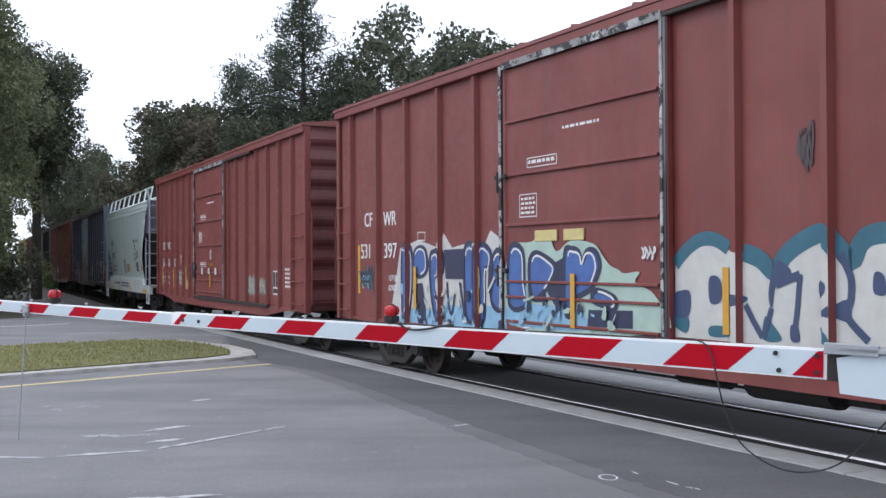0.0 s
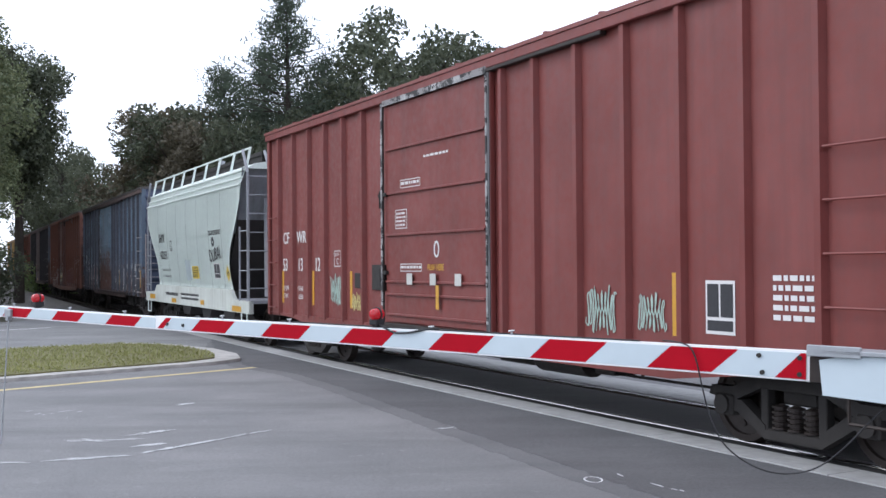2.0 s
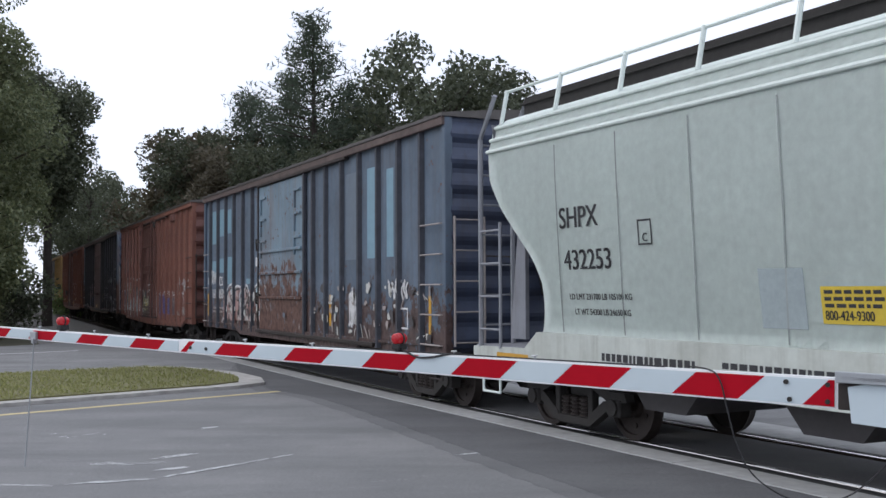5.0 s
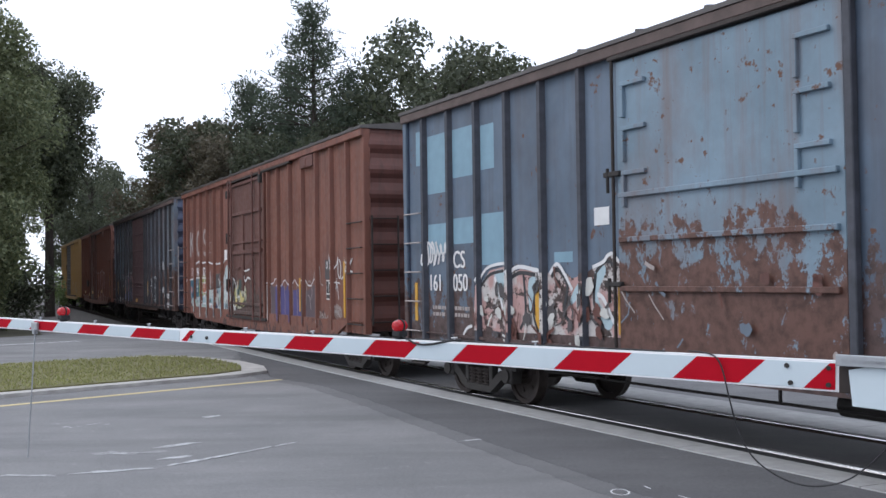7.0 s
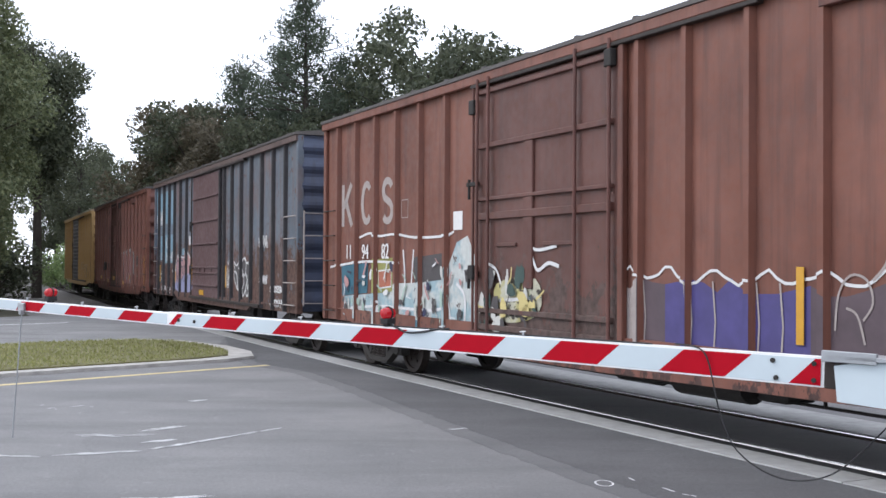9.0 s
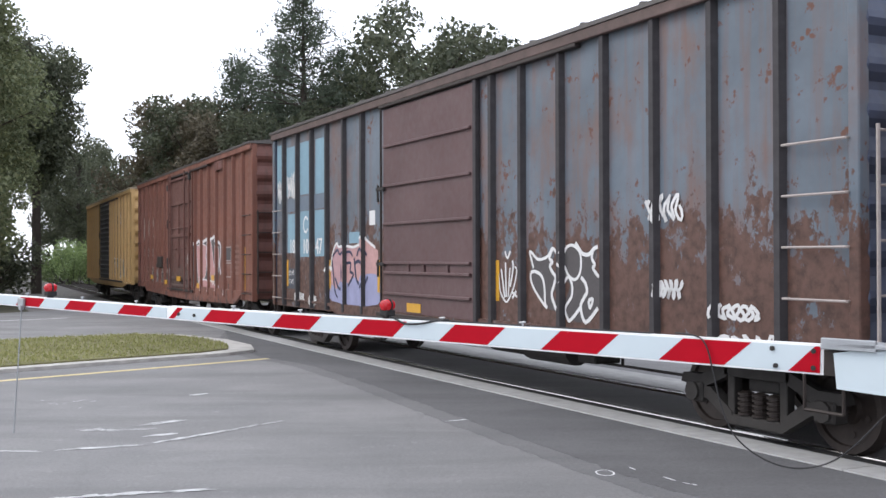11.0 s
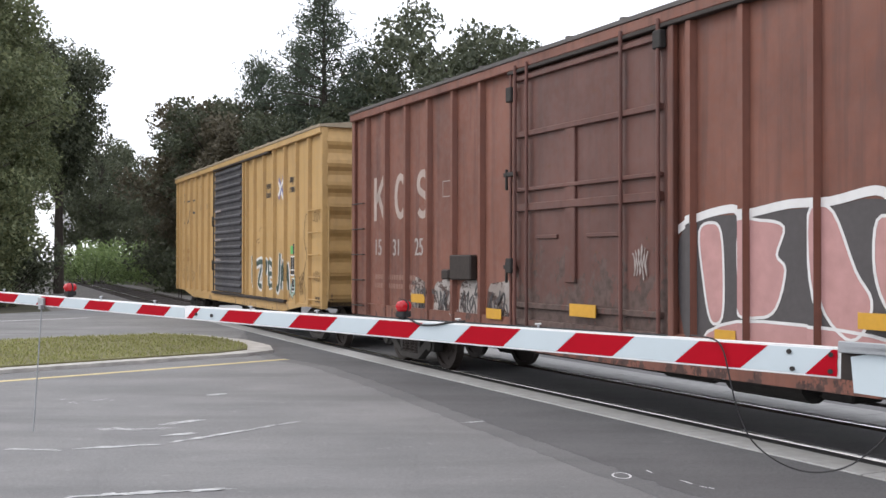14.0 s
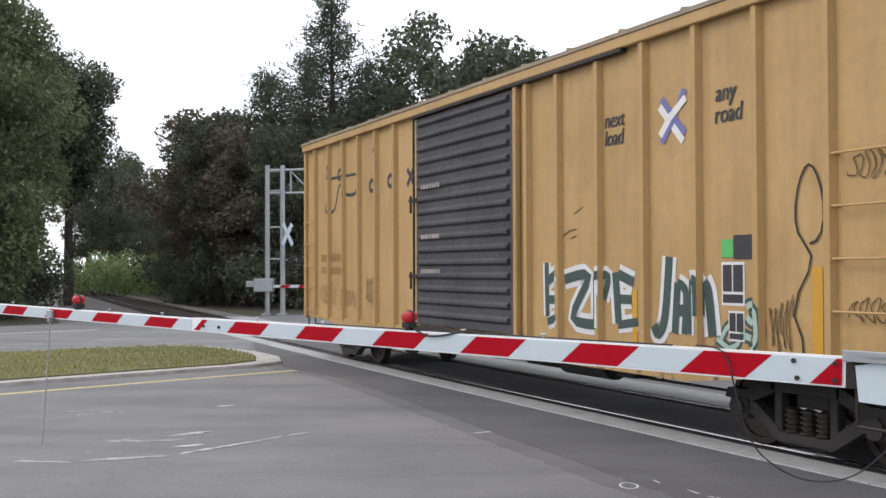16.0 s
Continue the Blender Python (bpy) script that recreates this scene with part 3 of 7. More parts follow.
tagged(part("road_scuff", scrape(0.02, 11.85, 0.4, 12.05, 12, 0.03, 0.02), ROAD_WHITE), "pale scrape marks worn into the asphalt", "", "", "structure")
tagged(part("road_scuff", scrape(1.62, 9.15, 2.15, 8.3, 40, 0.035, 0.022), ROAD_WHITE), "pale scrape marks worn into the asphalt", "", "", "structure")
ringm = B()
ribbon(ringm, [(1.4 + 0.075 * math.cos(k / 14 * 6.283), 9.0 + 0.12 * math.sin(k / 14 * 6.283)) for k in range(14)], 0.018, 0, True)
for v in ringm.verts:
    v.co = Vector((v.co.x, v.co.z, 0.0045))
tagged(part("road_ring_mark", ringm, ROAD_WHITE), "small pale painted ring on the asphalt", "", "", "structure")


# ---- the crossing gate ----
gate = tagged(empty("crossing_gate", Matrix.Translation((-1.930, 8.703, 1.3135)) @ Matrix.Rotation(radians(-36.99), 4, "Z") @ Matrix.Rotation(radians(1.25), 4, "Y")),
              "lowered crossing gate arm with red and white stripes and red lamps", "crossing gate")


def tall(u):
    return 0.105 if u < -0.45 else 0.112 + 0.0095 * (u + 0.45)


def arm_section(u0, u1):
    bm = B()
    a = [bm.verts.new((u0, y, z)) for y, z in ((-0.03, 0), (0.03, 0), (0.03, tall(u0 + 1e-6)), (-0.03, tall(u0 + 1e-6)))]
    b = [bm.verts.new((u1, y, z)) for y, z in ((-0.03, 0), (0.03, 0), (0.03, tall(u1 - 1e-6)), (-0.03, tall(u1 - 1e-6)))]
    for k in range(4):
        bm.faces.new((a[k], a[(k + 1) % 4], b[(k + 1) % 4], b[k]))
    bm.faces.new(a[::-1])
    bm.faces.new(b)
    bmesh.ops.recalc_face_normals(bm, faces=bm.faces[:])
    return bm


arm_in = part("arm_section", arm_section(-0.45, 5.02), ARM_EDGE, gate, "inner white arm section")
arm_out = part("arm_section", arm_section(-6.6, -0.45), ARM_EDGE, gate, "outer white arm section")
P8 = 0.8128


def stripe(u0, u1, parent, material, lo=-9.0, hi=9.0):
    """A slanting stripe: u0, u1 are its foot; it leans by the arm's height towards the base."""
    pts = []
    for u, top in ((u0, 0), (u1, 0), (u1, 1), (u0, 1)):
        t = tall(max(lo, min(hi, u)) + (1e-6 if u > -0.45 else 0)) - 0.010
        x = u + (t * 1.05 if top else 0)
        pts.append((max(lo, min(hi, x)), t if top else 0.010))
    bm = B()
    prism(bm, pts, -0.0335, -0.0303)
    bmesh.ops.recalc_face_normals(bm, faces=bm.faces[:])
    part("stripe", bm, material, parent)


for k in range(0, 6):
    stripe(k * P8, k * P8 + 0.40, arm_in, ARM_RED, -0.44, 5.0)
    stripe(k * P8 + 0.404, k * P8 + 0.81, arm_in, ARM_WHITE, -0.44, 5.0)
bm = B()
prism(bm, [(4.83, 0.010), (5.0, 0.010), (5.0, 0.152), (4.972, 0.152)], -0.0365, -0.034)
bmesh.ops.recalc_face_normals(bm, faces=bm.faces[:])
part("stripe", bm, ARM_RED, arm_in)
stripe(-0.43, -0.36, arm_in, ARM_RED, -0.44, 5.0)
stripe(-0.35, -0.004, arm_in, ARM_WHITE, -0.44, 5.0)
for k in range(1, 9):
    u = -0.33 - k * P8
    stripe(u, u + 0.40, arm_out, ARM_RED, -6.6, -0.46)
    stripe(u + 0.404, u + 0.81, arm_out, ARM_WHITE, -6.6, -0.46)


def bolt(u, z):
    bm = B()
    rod(bm, (u, -0.0335, z), (u, -0.043, z), 0.014, 8)
    part("bolt", bm, GRIME, gate)


for u, z in ((4.74, 0.125), (4.76, 0.032), (4.965, 0.035), (4.965, 0.125), (-0.30, 0.05), (-0.10, 0.05)):
    bolt(u, z)


def lamp(u, lit):
    base = tall(u)
    bm = B()
    box(bm, u - 0.022, u + 0.022, -0.03, 0.03, base, base + 0.06, 0.006)
    box(bm, u - 0.035, u + 0.035, -0.045, 0.05, base + 0.018, base + 0.06, 0.006)
    holder = part("lamp_housing", bm, RUBBER, gate, "black lamp bracket")
    bm = B()
    prof = [(-0.062, 0.001), (-0.058, 0.022), (-0.046, 0.036), (-0.018, 0.042), (0.0, 0.043), (0.018, 0.042), (0.046, 0.036), (0.058, 0.022), (0.062, 0.001)]
    revolve(bm, prof, 18)
    bmesh.ops.translate(bm, verts=bm.verts[:], vec=(u, 0, base + 0.095))
    part("lamp_lens", bm, LENS_LIT if lit else LENS_DIM, holder, "round red lamp lens")
    bm = B()
    revolve(bm, [(-0.006, 0.04), (0.006, 0.04), (0.006, 0.05), (-0.006, 0.05)], 18)
    bmesh.ops.translate(bm, verts=bm.verts[:], vec=(u, 0, base + 0.095))
    part("lamp_band", bm, RUBBER, holder)


lamp(1.95, True)
lamp(-2.23, True)
lamp(-6.45, True)


def cable(pts, r, parent, name="cable"):
    cu = bpy.data.curves.new(name, "CURVE")
    cu.dimensions, cu.bevel_depth, cu.bevel_resolution, cu.resolution_u = "3D", r, 2, 8
    sp = cu.splines.new("NURBS")
    sp.points.add(len(pts) - 1)
    for q, p in zip(sp.points, pts):
        q.co = (*p, 1)
    sp.use_endpoint_u, sp.order_u = True, 3
    ob = new(name, cu)
    me = bpy.data.meshes.new_from_object(ob.evaluated_get(bpy.context.evaluated_depsgraph_get()))
    bpy.data.objects.remove(ob)
    me.materials.clear()
    me.materials.append(RUBBER)
    ob = new(name, me)
    ob.parent = parent
    return ob


cable([(1.95, 0, 0.16), (2.05, -0.03, 0.14), (2.15, -0.045, 0.105), (2.3, -0.045, 0.12), (2.42, -0.03, 0.15), (2.5, 0, 0.155)], 0.007, gate)
for u in (0.35, 1.1, 2.45, 3.1, -0.9, -1.7, -2.6, -3.4):
    bm = B()
    rod(bm, (u, -0.012, tall(u)), (u, -0.012, tall(u) + 0.028), 0.008, 6)
    rod(bm, (u - 0.025, -0.012, tall(u) + 0.025), (u + 0.02, -0.012, tall(u) + 0.03), 0.006, 6)
    part("cable_clip", bm, GALV, gate)
cable([(4.15, 0.0, 0.17), (4.3, -0.04, 0.175), (4.37, -0.05, 0.12), (4.41, -0.05, -0.05), (4.46, -0.05, -0.24), (4.55, -0.04, -0.42), (4.78, 0.0, -0.54), (5.02, 0.02, -0.5), (5.18, 0.02, -0.36), (5.36, 0.02, -0.14), (5.5, 0.0, 0.0)], 0.0045, gate)
cable([(1.0, 0.0, 0.135), (1.6, 0.01, 0.137), (2.4, 0.0, 0.145), (3.1, 0.01, 0.15), (4.0, 0.0, 0.16)], 0.005, gate)
# tip support rod hanging from the arm
bm = B()
rod(bm, (-2.63, -0.05, 0.045), (-2.66, -0.10, -1.22), 0.0065, 8)
rodp = part("support_rod", bm, GALV, gate, "thin hanging steel support rod")
bm = B()
box(bm, -2.69, -2.59, -0.065, -0.034, 0.005, 0.085, 0.006)
box(bm, -2.655, -2.615, -0.075, -0.03, -0.03, 0.02, 0.004)
part("rod_clamp", bm, GALV, rodp)
# adaptor plates, mechanism and mast at the base
bm = B()
prism(bm, [(5.10, -0.062), (5.08, 0.125), (5.2, 0.15), (7.0, 0.22), (7.0, -0.16)], -0.075, -0.065)
bmesh.ops.recalc_face_normals(bm, faces=bm.faces[:])
part("adaptor_plate", bm, ARM_WHITE, gate, "pale grey adaptor plate")
bm = B()
prism(bm, [(5.0, 0.0), (5.0, 0.16), (7.0, 0.2), (7.0, -0.2)], 0.06, 0.07)
bmesh.ops.recalc_face_normals(bm, faces=bm.faces[:])
part("adaptor_plate", bm, ARM_WHITE, gate)
bm = B()
box(bm, 5.024, 5.2, -0.055, 0.058, 0.0, 0.14, 0.004)
part("arm_socket", bm, STEEL_WORN, gate, "rusty brown arm socket")
bm = B()
box(bm, 5.04, 5.5, -0.10, 0.10, 0.16, 0.185, 0.004)
box(bm, 5.02, 5.30, -0.10, -0.07, 0.145, 0.205, 0.004)
part("clamp_plate", bm, GALV, gate, "dull grey clamp plate")
bm = B()
box(bm, 6.85, 7.35, -0.28, 0.28, -0.45, 0.25, 0.03)
part("gate_mechanism", bm, GALV, gate, "grey gate mechanism box")
bm = B()
rod(bm, (7.1, 0, -1.18), (7.1, 0, -0.4), 0.10, 16)
box(bm, 6.85, 7.35, -0.25, 0.25, -1.2, -1.14, 0.01)
part("mast", bm, GALV, gate, "galvanised gate mast")

# ---- the gate and signal masts across the track ----
sig = tagged(empty("crossing_signal", Matrix.Translation((-8.05, 43.0, 0)) @ Matrix.Rotation(radians(-8), 4, "Z")), "galvanised cantilever crossing signal with crossbuck and gate", "crossing signal")
for x in (-0.3, 0.35):
    bm = B()
    rod(bm, (x, 0.0, 0.0), (x, 0.0, 6.15), 0.11, 12, 0.10)
    box(bm, x - 0.2, x + 0.2, -0.2, 0.2, -0.12, 0.07, 0.01)
    part("mast", bm, GALV, sig)
for z in (1.2, 2.3, 3.6, 5.1, 5.9):
    bm = B()
    rod(bm, (-0.3, 0, z), (0.35, 0, z), 0.035, 8)
    part("mast_rung", bm, GALV, sig)
for z, x1 in ((5.95, 4.5), (5.0, 4.5)):
    bm = B()
    rod(bm, (-0.3, 0, z), (x1, 0, z), 0.055, 8)
    part("cantilever_beam", bm, GALV, sig)
for x in (0.7, 1.6, 2.5, 3.4):
    bm = B()
    rod(bm, (x, 0, 5.95), (x, 0, 5.0), 0.04, 8)
    rod(bm, (x, 0, 5.9), (x + 0.85, 0, 5.05), 0.03, 8)
    part("cantilever_brace", bm, GALV, sig)
for sgn in (-1, 1):
    bm = B()
    box(bm, -0.55, 0.55, -0.012, 0.012, -0.1, 0.1, 0.004)
    bmesh.ops.rotate(bm, verts=bm.verts[:], cent=(0, 0, 0), matrix=Matrix.Rotation(radians(52 * sgn), 3, "Y"))
    bmesh.ops.rotate(bm, verts=bm.verts[:], cent=(0, 0, 0), matrix=Matrix.Rotation(radians(74), 3, "Z"))
    bmesh.ops.translate(bm, verts=bm.verts[:], vec=(0.62, -0.18 + 0.03 * sgn, 3.3))
    part("crossbuck_blade", bm, ARM_WHITE, sig)
for x in (0.75, 1.15):
    bm = B()
    revolve(bm, [(-0.03, 0.001), (-0.03, 0.15), (0.2, 0.17), (0.2, 0.15), (0.0, 0.13), (0.0, 0.001)], 16)
    bmesh.ops.translate(bm, verts=bm.verts[:], vec=(x, -0.1, 2.25))
    part("flasher_hood", bm, GRIME, sig)
bm = B()
rod(bm, (0.35, -0.05, 2.25), (1.3, -0.05, 2.25), 0.03, 8)
part("flasher_bar", bm, GALV, sig)
bm = B()
box(bm, -0.75, 0.05, -0.42, -0.1, 0.95, 1.5, 0.03)
box(bm, -1.1, -0.6, -0.34, -0.2, 1.15, 1.4, 0.02)
rod(bm, (-0.2, -0.25, 0.0), (-0.2, -0.25, 1.0), 0.08, 10)
part("gate_mechanism", bm, GALV, sig, "grey gate mechanism and counterweight")
bm = B()
box(bm, 0.05, 7.5, -0.3, -0.26, 1.12, 1.24, 0.005)
far_arm = part("gate_arm", bm, ARM_WHITE, sig, "lowered striped gate arm")
for k in range(9):
    bm = B()
    prism(bm, [(0.3 + k * 0.8, 1.125), (0.7 + k * 0.8, 1.125), (0.8 + k * 0.8, 1.235), (0.4 + k * 0.8, 1.235)], -0.306, -0.301)
    part("stripe", bm, ARM_RED, far_arm)


# ---- trees ----
def leaves(name, clumps, per, size, material, parent, rg, flat=0.6, thin=1.0):
    """A crown of many small leaf sprays gathered in clumps (centre, radius)."""
    V, F = [], []
    for (c, r) in clumps:
        n = max(6, int(per * r * r))
        d = rg.normal(size=(n, 3))
        d /= np.linalg.norm(d, axis=1)[:, None]
        rad = r * rg.uniform(0.25, 1.0, n) ** 0.55
        p = np.array(c) + d * rad[:, None] * np.array([1, 1, flat])
        u = rg.normal(size=(n, 3))
        u /= np.linalg.norm(u, axis=1)[:, None]
        w = np.cross(u, rg.normal(size=(n, 3)))
        w /= np.linalg.norm(w, axis=1)[:, None]
        sz = size * rg.uniform(0.55, 1.35, n)[:, None]
        k = len(V)
        a, b2, c2, e = p - u * sz, p + w * sz * 0.55 * thin, p + u * sz, p - w * sz * 0.55 * thin
        q = np.stack([a, b2, c2, e], 1).reshape(-1, 3)
        V += q.tolist()
        F += [(k + 4 * i, k + 4 * i + 1, k + 4 * i + 2, k + 4 * i + 3) for i in range(n)]
    me = bpy.data.meshes.new(name)
    me.from_pydata(V, [], F)
    me.materials.append(material)
    ob = new(name, me)
    ob.parent = parent
    return ob


def broadleaf(height, spread, material, seed, label, base=0.25, per=150, size=0.135, nlimb=26):
    rg = np.random.default_rng(seed)
    tree = tagged(empty("tree"), label, "tree", "trees along the railway")
    bm = B()
    r = height * 0.02
    top = Vector((rg.normal(0, 0.3), rg.normal(0, 0.3), height * 0.8))
    mid = Vector((rg.normal(0, 0.2), rg.normal(0, 0.2), height * 0.4))
    rod(bm, (0, 0, -0.15), mid, r, 9, r * 0.7)
    rod(bm, mid, top, r * 0.7, 8, r * 0.2)
    part("trunk", bm, BARK, tree)
    clumps = []
    bm = B()
    for k in range(nlimb):
        f = base + (1 - base) * (k + 0.5) / nlimb
        z0 = height * (base * 0.7 + (f - base) * 0.8)
        wide = spread * (0.55 + 0.6 * math.sin(math.pi * min(1, (f - base) / (1 - base) * 0.85 + 0.15))) * rg.uniform(0.55, 1.1) * (0.45 + 0.55 * min(1, (f - base) / 0.4))
        a = k * 2.4 + rg.uniform(-0.5, 0.5)
        st = mid * (z0 / mid.z) if z0 < mid.z else mid + (top - mid) * min(1, (z0 - mid.z) / (top.z - mid.z))
        en = Vector((math.cos(a) * wide, math.sin(a) * wide, min(height * f + rg.uniform(-0.3, 0.5), height * 0.97)))
        rod(bm, st, en, r * 0.28, 5, r * 0.06)
        for j in range(4):
            g = rg.uniform(0.45, 1.08)
            c = st + (en - st) * g + Vector(rg.normal(0, height * 0.035, 3))
            clumps.append((tuple(c), height * rg.uniform(0.055, 0.105)))
    part("branching", bm, BARK, tree)
    leaves("crown", clumps, per, size, material, tree, rg, 0.75)
    return tree


def pine(height, spread, seed, label):
    rg = np.random.default_rng(seed)
    tree = tagged(empty("pine_tree"), label, "tree", "trees along the railway")
    bm = B()
    r = height * 0.014
    rod(bm, (0, 0, -0.15), (0.15, 0.1, height * 0.6), r, 9, r * 0.7)
    rod(bm, (0.15, 0.1, height * 0.6), (0.1, -0.1, height * 0.99), r * 0.7, 8, r * 0.12)
    part("trunk", bm, BARK, tree)
    clumps = []
    bm = B()
    for k in range(96):
        f = 0.30 + 0.69 * (k + 0.5) / 96
        a = k * 2.4 + rg.uniform(-0.6, 0.6)
        ln = spread * min(1.0, 0.22 + (1.0 - f) * 2.6) * rg.uniform(0.4, 1.1)
        z0 = height * f
        en = Vector((math.cos(a) * ln, math.sin(a) * ln, z0 + ln * rg.uniform(0.0, 0.45)))
        rod(bm, (0.12, 0, z0), en, r * 0.2, 5, r * 0.05)
        for g in (0.35, 0.6, 0.82, 1.0):
            if rg.random() < 0.8:
                c = Vector((0.12, 0, z0)) + (en - Vector((0.12, 0, z0))) * g + Vector(rg.normal(0, 0.2, 3))
                clumps.append((tuple(c), rg.uniform(0.4, 0.85)))
    part("branching", bm, BARK, tree)
    leaves("crown", clumps, 105, 0.15, LEAF_PINE, tree, rg, 0.8, 0.42)
    return tree


def bush(height, spread, material, seed, label, per=190, size=0.11):
    rg = np.random.default_rng(seed)
    ob = tagged(empty("bush"), label, "bush", "undergrowth along the railway")
    bm = B()
    clumps = []
    for k in range(26):
        a, d = rg.uniform(0, 6.28), spread * math.sqrt(rg.random())
        c = Vector((math.cos(a) * d, math.sin(a) * d * 0.7, height * rg.uniform(0.12, 0.92) * (1 - 0.45 * (d / spread) ** 2)))
        rod(bm, (c.x * 0.25, c.y * 0.25, -0.15), c, 0.03, 5, 0.01)
        clumps.append((tuple(c), height * rg.uniform(0.16, 0.28)))
    part("stems", bm, BARK, ob)
    leaves("foliage", clumps, per, size, material, ob, rg, 0.85)
    return ob


def put(ob, x, y, turn, sc=1.0, sz=None, tag=""):
    m = Matrix.LocRotScale((x, y, -0.08), Euler((0, 0, turn)), (sc, sc, sz or sc))
    c = copy_thing(ob, m)
    if tag:
        tagged(c, tag)
    return c


oak_a = broadleaf(12.5, 4.2, LEAF_OAK, 1, "dark green broadleaf tree in full leaf")
oak_b = broadleaf(13.5, 4.6, LEAF_OAK, 2, "dark green broadleaf tree with an uneven crown", 0.3)
rus_a = broadleaf(11.5, 3.8, LEAF_RUSSET, 3, "russet-tinged tree turning to autumn colour", 0.2)
near_a = broadleaf(15.0, 4.3, LEAF_NEAR, 4, "tall olive-green tree with low dense foliage", 0.06, 330, 0.09, 44)
high_a = broadleaf(14.5, 2.7, LEAF_OAK, 5, "tall slim tree with a high dark crown", 0.5, 200, 0.11, 26)
pine_a = pine(17.0, 3.1, 7, "tall dark pine with sparse tufted limbs")
pine_b = pine(15.0, 2.7, 8, "slim dark pine with sparse tufted limbs")
bush_a = bush(3.2, 2.8, LEAF_BUSH, 12, "fresh green trackside bush")
bush_b = bush(4.0, 3.2, LEAF_OAK, 13, "dark green undergrowth thicket")
for ob, x, y in ((oak_a, -0.6, 58), (oak_b, 2.7, 62), (rus_a, -16.9, 66), (near_a, -20.5, 42), (high_a, -22.4, 58), (pine_a, -7.8, 58), (pine_b, -12.0, 62), (bush_a, -27.5, 78), (bush_b, -17, 64)):
    ob.matrix_basis = Matrix.Translation((x, y, -0.08))
oak_a.scale, oak_b.scale, pine_b.scale = (1.22,) * 3, (1.04,) * 3, (0.9,) * 3
for ob, x, y, a, sc in ((oak_b, -3.2, 66, 1.0, 1.05), (oak_a, 6.5, 63, 2.2, 0.86), (oak_b, 11.5, 66, 4.0, 0.9), (oak_a, 17, 70, 0.4, 0.85), (oak_b, 24, 72, 2.9, 0.8), (pine_a, -10.2, 66, 2.0, 0.9), (pine_b, -5.6, 60, 4.2, 0.8),
                        (oak_a, -14.3, 60, 1.3, 0.7), (oak_b, -9.3, 55, 5.1, 0.66), (rus_a, -15.8, 64, 2.6, 1.0), (oak_a, -18.4, 72.4, 3.3, 0.6), (oak_b, -22.3, 80, 0.7, 0.58),
                        (rus_a, -23.3, 86, 1.9, 0.75), (oak_a, -26.5, 96, 5.6, 0.6), (pine_b, -19.5, 74, 0.9, 0.85),
                        (rus_a, -12.2, 57, 3.9, 0.82), (oak_b, -5.5, 57, 0.3, 0.7), (oak_a, 0.8, 58, 5.9, 0.6), (rus_a, 5, 60, 1.1, 0.7)):
    put(ob, x, y, a, sc)
# the last four, hidden at the left, are added to shade the far cars
for ob, x, y, a, sc in ((pine_a, -6.2, 63, 3.0, 0.84), (pine_b, -9.4, 60, 1.0, 0.82), (oak_b, -8.6, 64, 2.0, 0.78), (oak_a, -11.5, 62, 0.6, 0.64), (rus_a, -14.0, 62, 5.5, 0.95), (pine_b, -13.4, 66, 2.2, 0.74), (oak_a, -29.6, 101, 1.5, 0.62), (oak_b, -4.6, 61, 4.6, 0.82), (oak_a, -37, 80, 1.1, 0.9), (oak_b, -44, 92, 2.3, 0.95), (oak_a, -32, 54, 0.5, 0.95), (oak_b, -52, 104, 4.1, 0.95)):
    put(ob, x, y, a, sc)
# tall trees that close in on the line; those hidden at left added to shade it
for s_, o_, a_, c_, ob in ((63, -8.5, 1.9, 1.05, high_a), (70, -9.5, 3.1, 1.0, oak_b), (80, -10.0, 0.8, 1.0, near_a), (90, -9.5, 2.0, 1.0, oak_a), (102, -9.0, 5.2, 1.0, oak_b), (150, 7.5, 0.2, 1.3, oak_a), (163, 9.5, 3.6, 1.3, oak_b), (141, 11.5, 2.4, 1.1, oak_b), (176, 6.5, 4.2, 1.25, oak_a), (150, -9.5, 1.1, 1.2, oak_b), (128, -9.0, 2.7, 1.1, oak_a), (190, -8.0, 0.9, 1.3, oak_b)):
    p_ = on_line(s_, o_)
    put(ob, p_.x, p_.y, a_, c_)
for x, y, a, sc in ((-21.9, 46.5, 2.9, 0.74), (-24.0, 50.0, 0.6, 0.8), (-23.0, 40.0, 1.7, 1.0), (-23.0, 47.0, 3.4, 0.95), (-26.0, 44.0, 5.0, 1.05), (-33, 62, 2.2, 0.8), (-38, 70, 4.4, 0.85)):
    put(near_a, x, y, a, sc)
for x, y, a, sc in ((-23.5, 52.0, 0.5, 0.85), (-27.0, 58.0, 1.4, 1.1), (-31.0, 64.0, 2.9, 1.2), (-36.0, 72.0, 0.9, 1.3), (-21.2, 46.5, 3.8, 1.0), (-20.6, 42.0, 0.5, 0.75), (-20.6, 40.0, 2.5, 0.8), (-22.6, 44.0, 4.2, 0.9), (-22.5, 39.0, 1.2, 0.95), (-9.8, 54.0, 0.9, 0.95), (-12.5, 57.0, 3.0, 1.0), (-7.0, 52.5, 2.2, 0.9), (-15.0, 60.5, 5.0, 1.0), (-4.0, 53, 1.0, 0.9),
                    (-1, 54, 4, 0.9), (-17.8, 69, 0.2, 1.0), (-19.5, 76, 2, 1.1), (2.5, 55, 1.5, 1.0), (6.5, 58, 3.5, 1.0), (-24.0, 98, 1.0, 1.2), (-28, 106, 3.0, 1.3), (-21.5, 88, 4.0, 1.1)):
    put(bush_b, x, y, a, sc)
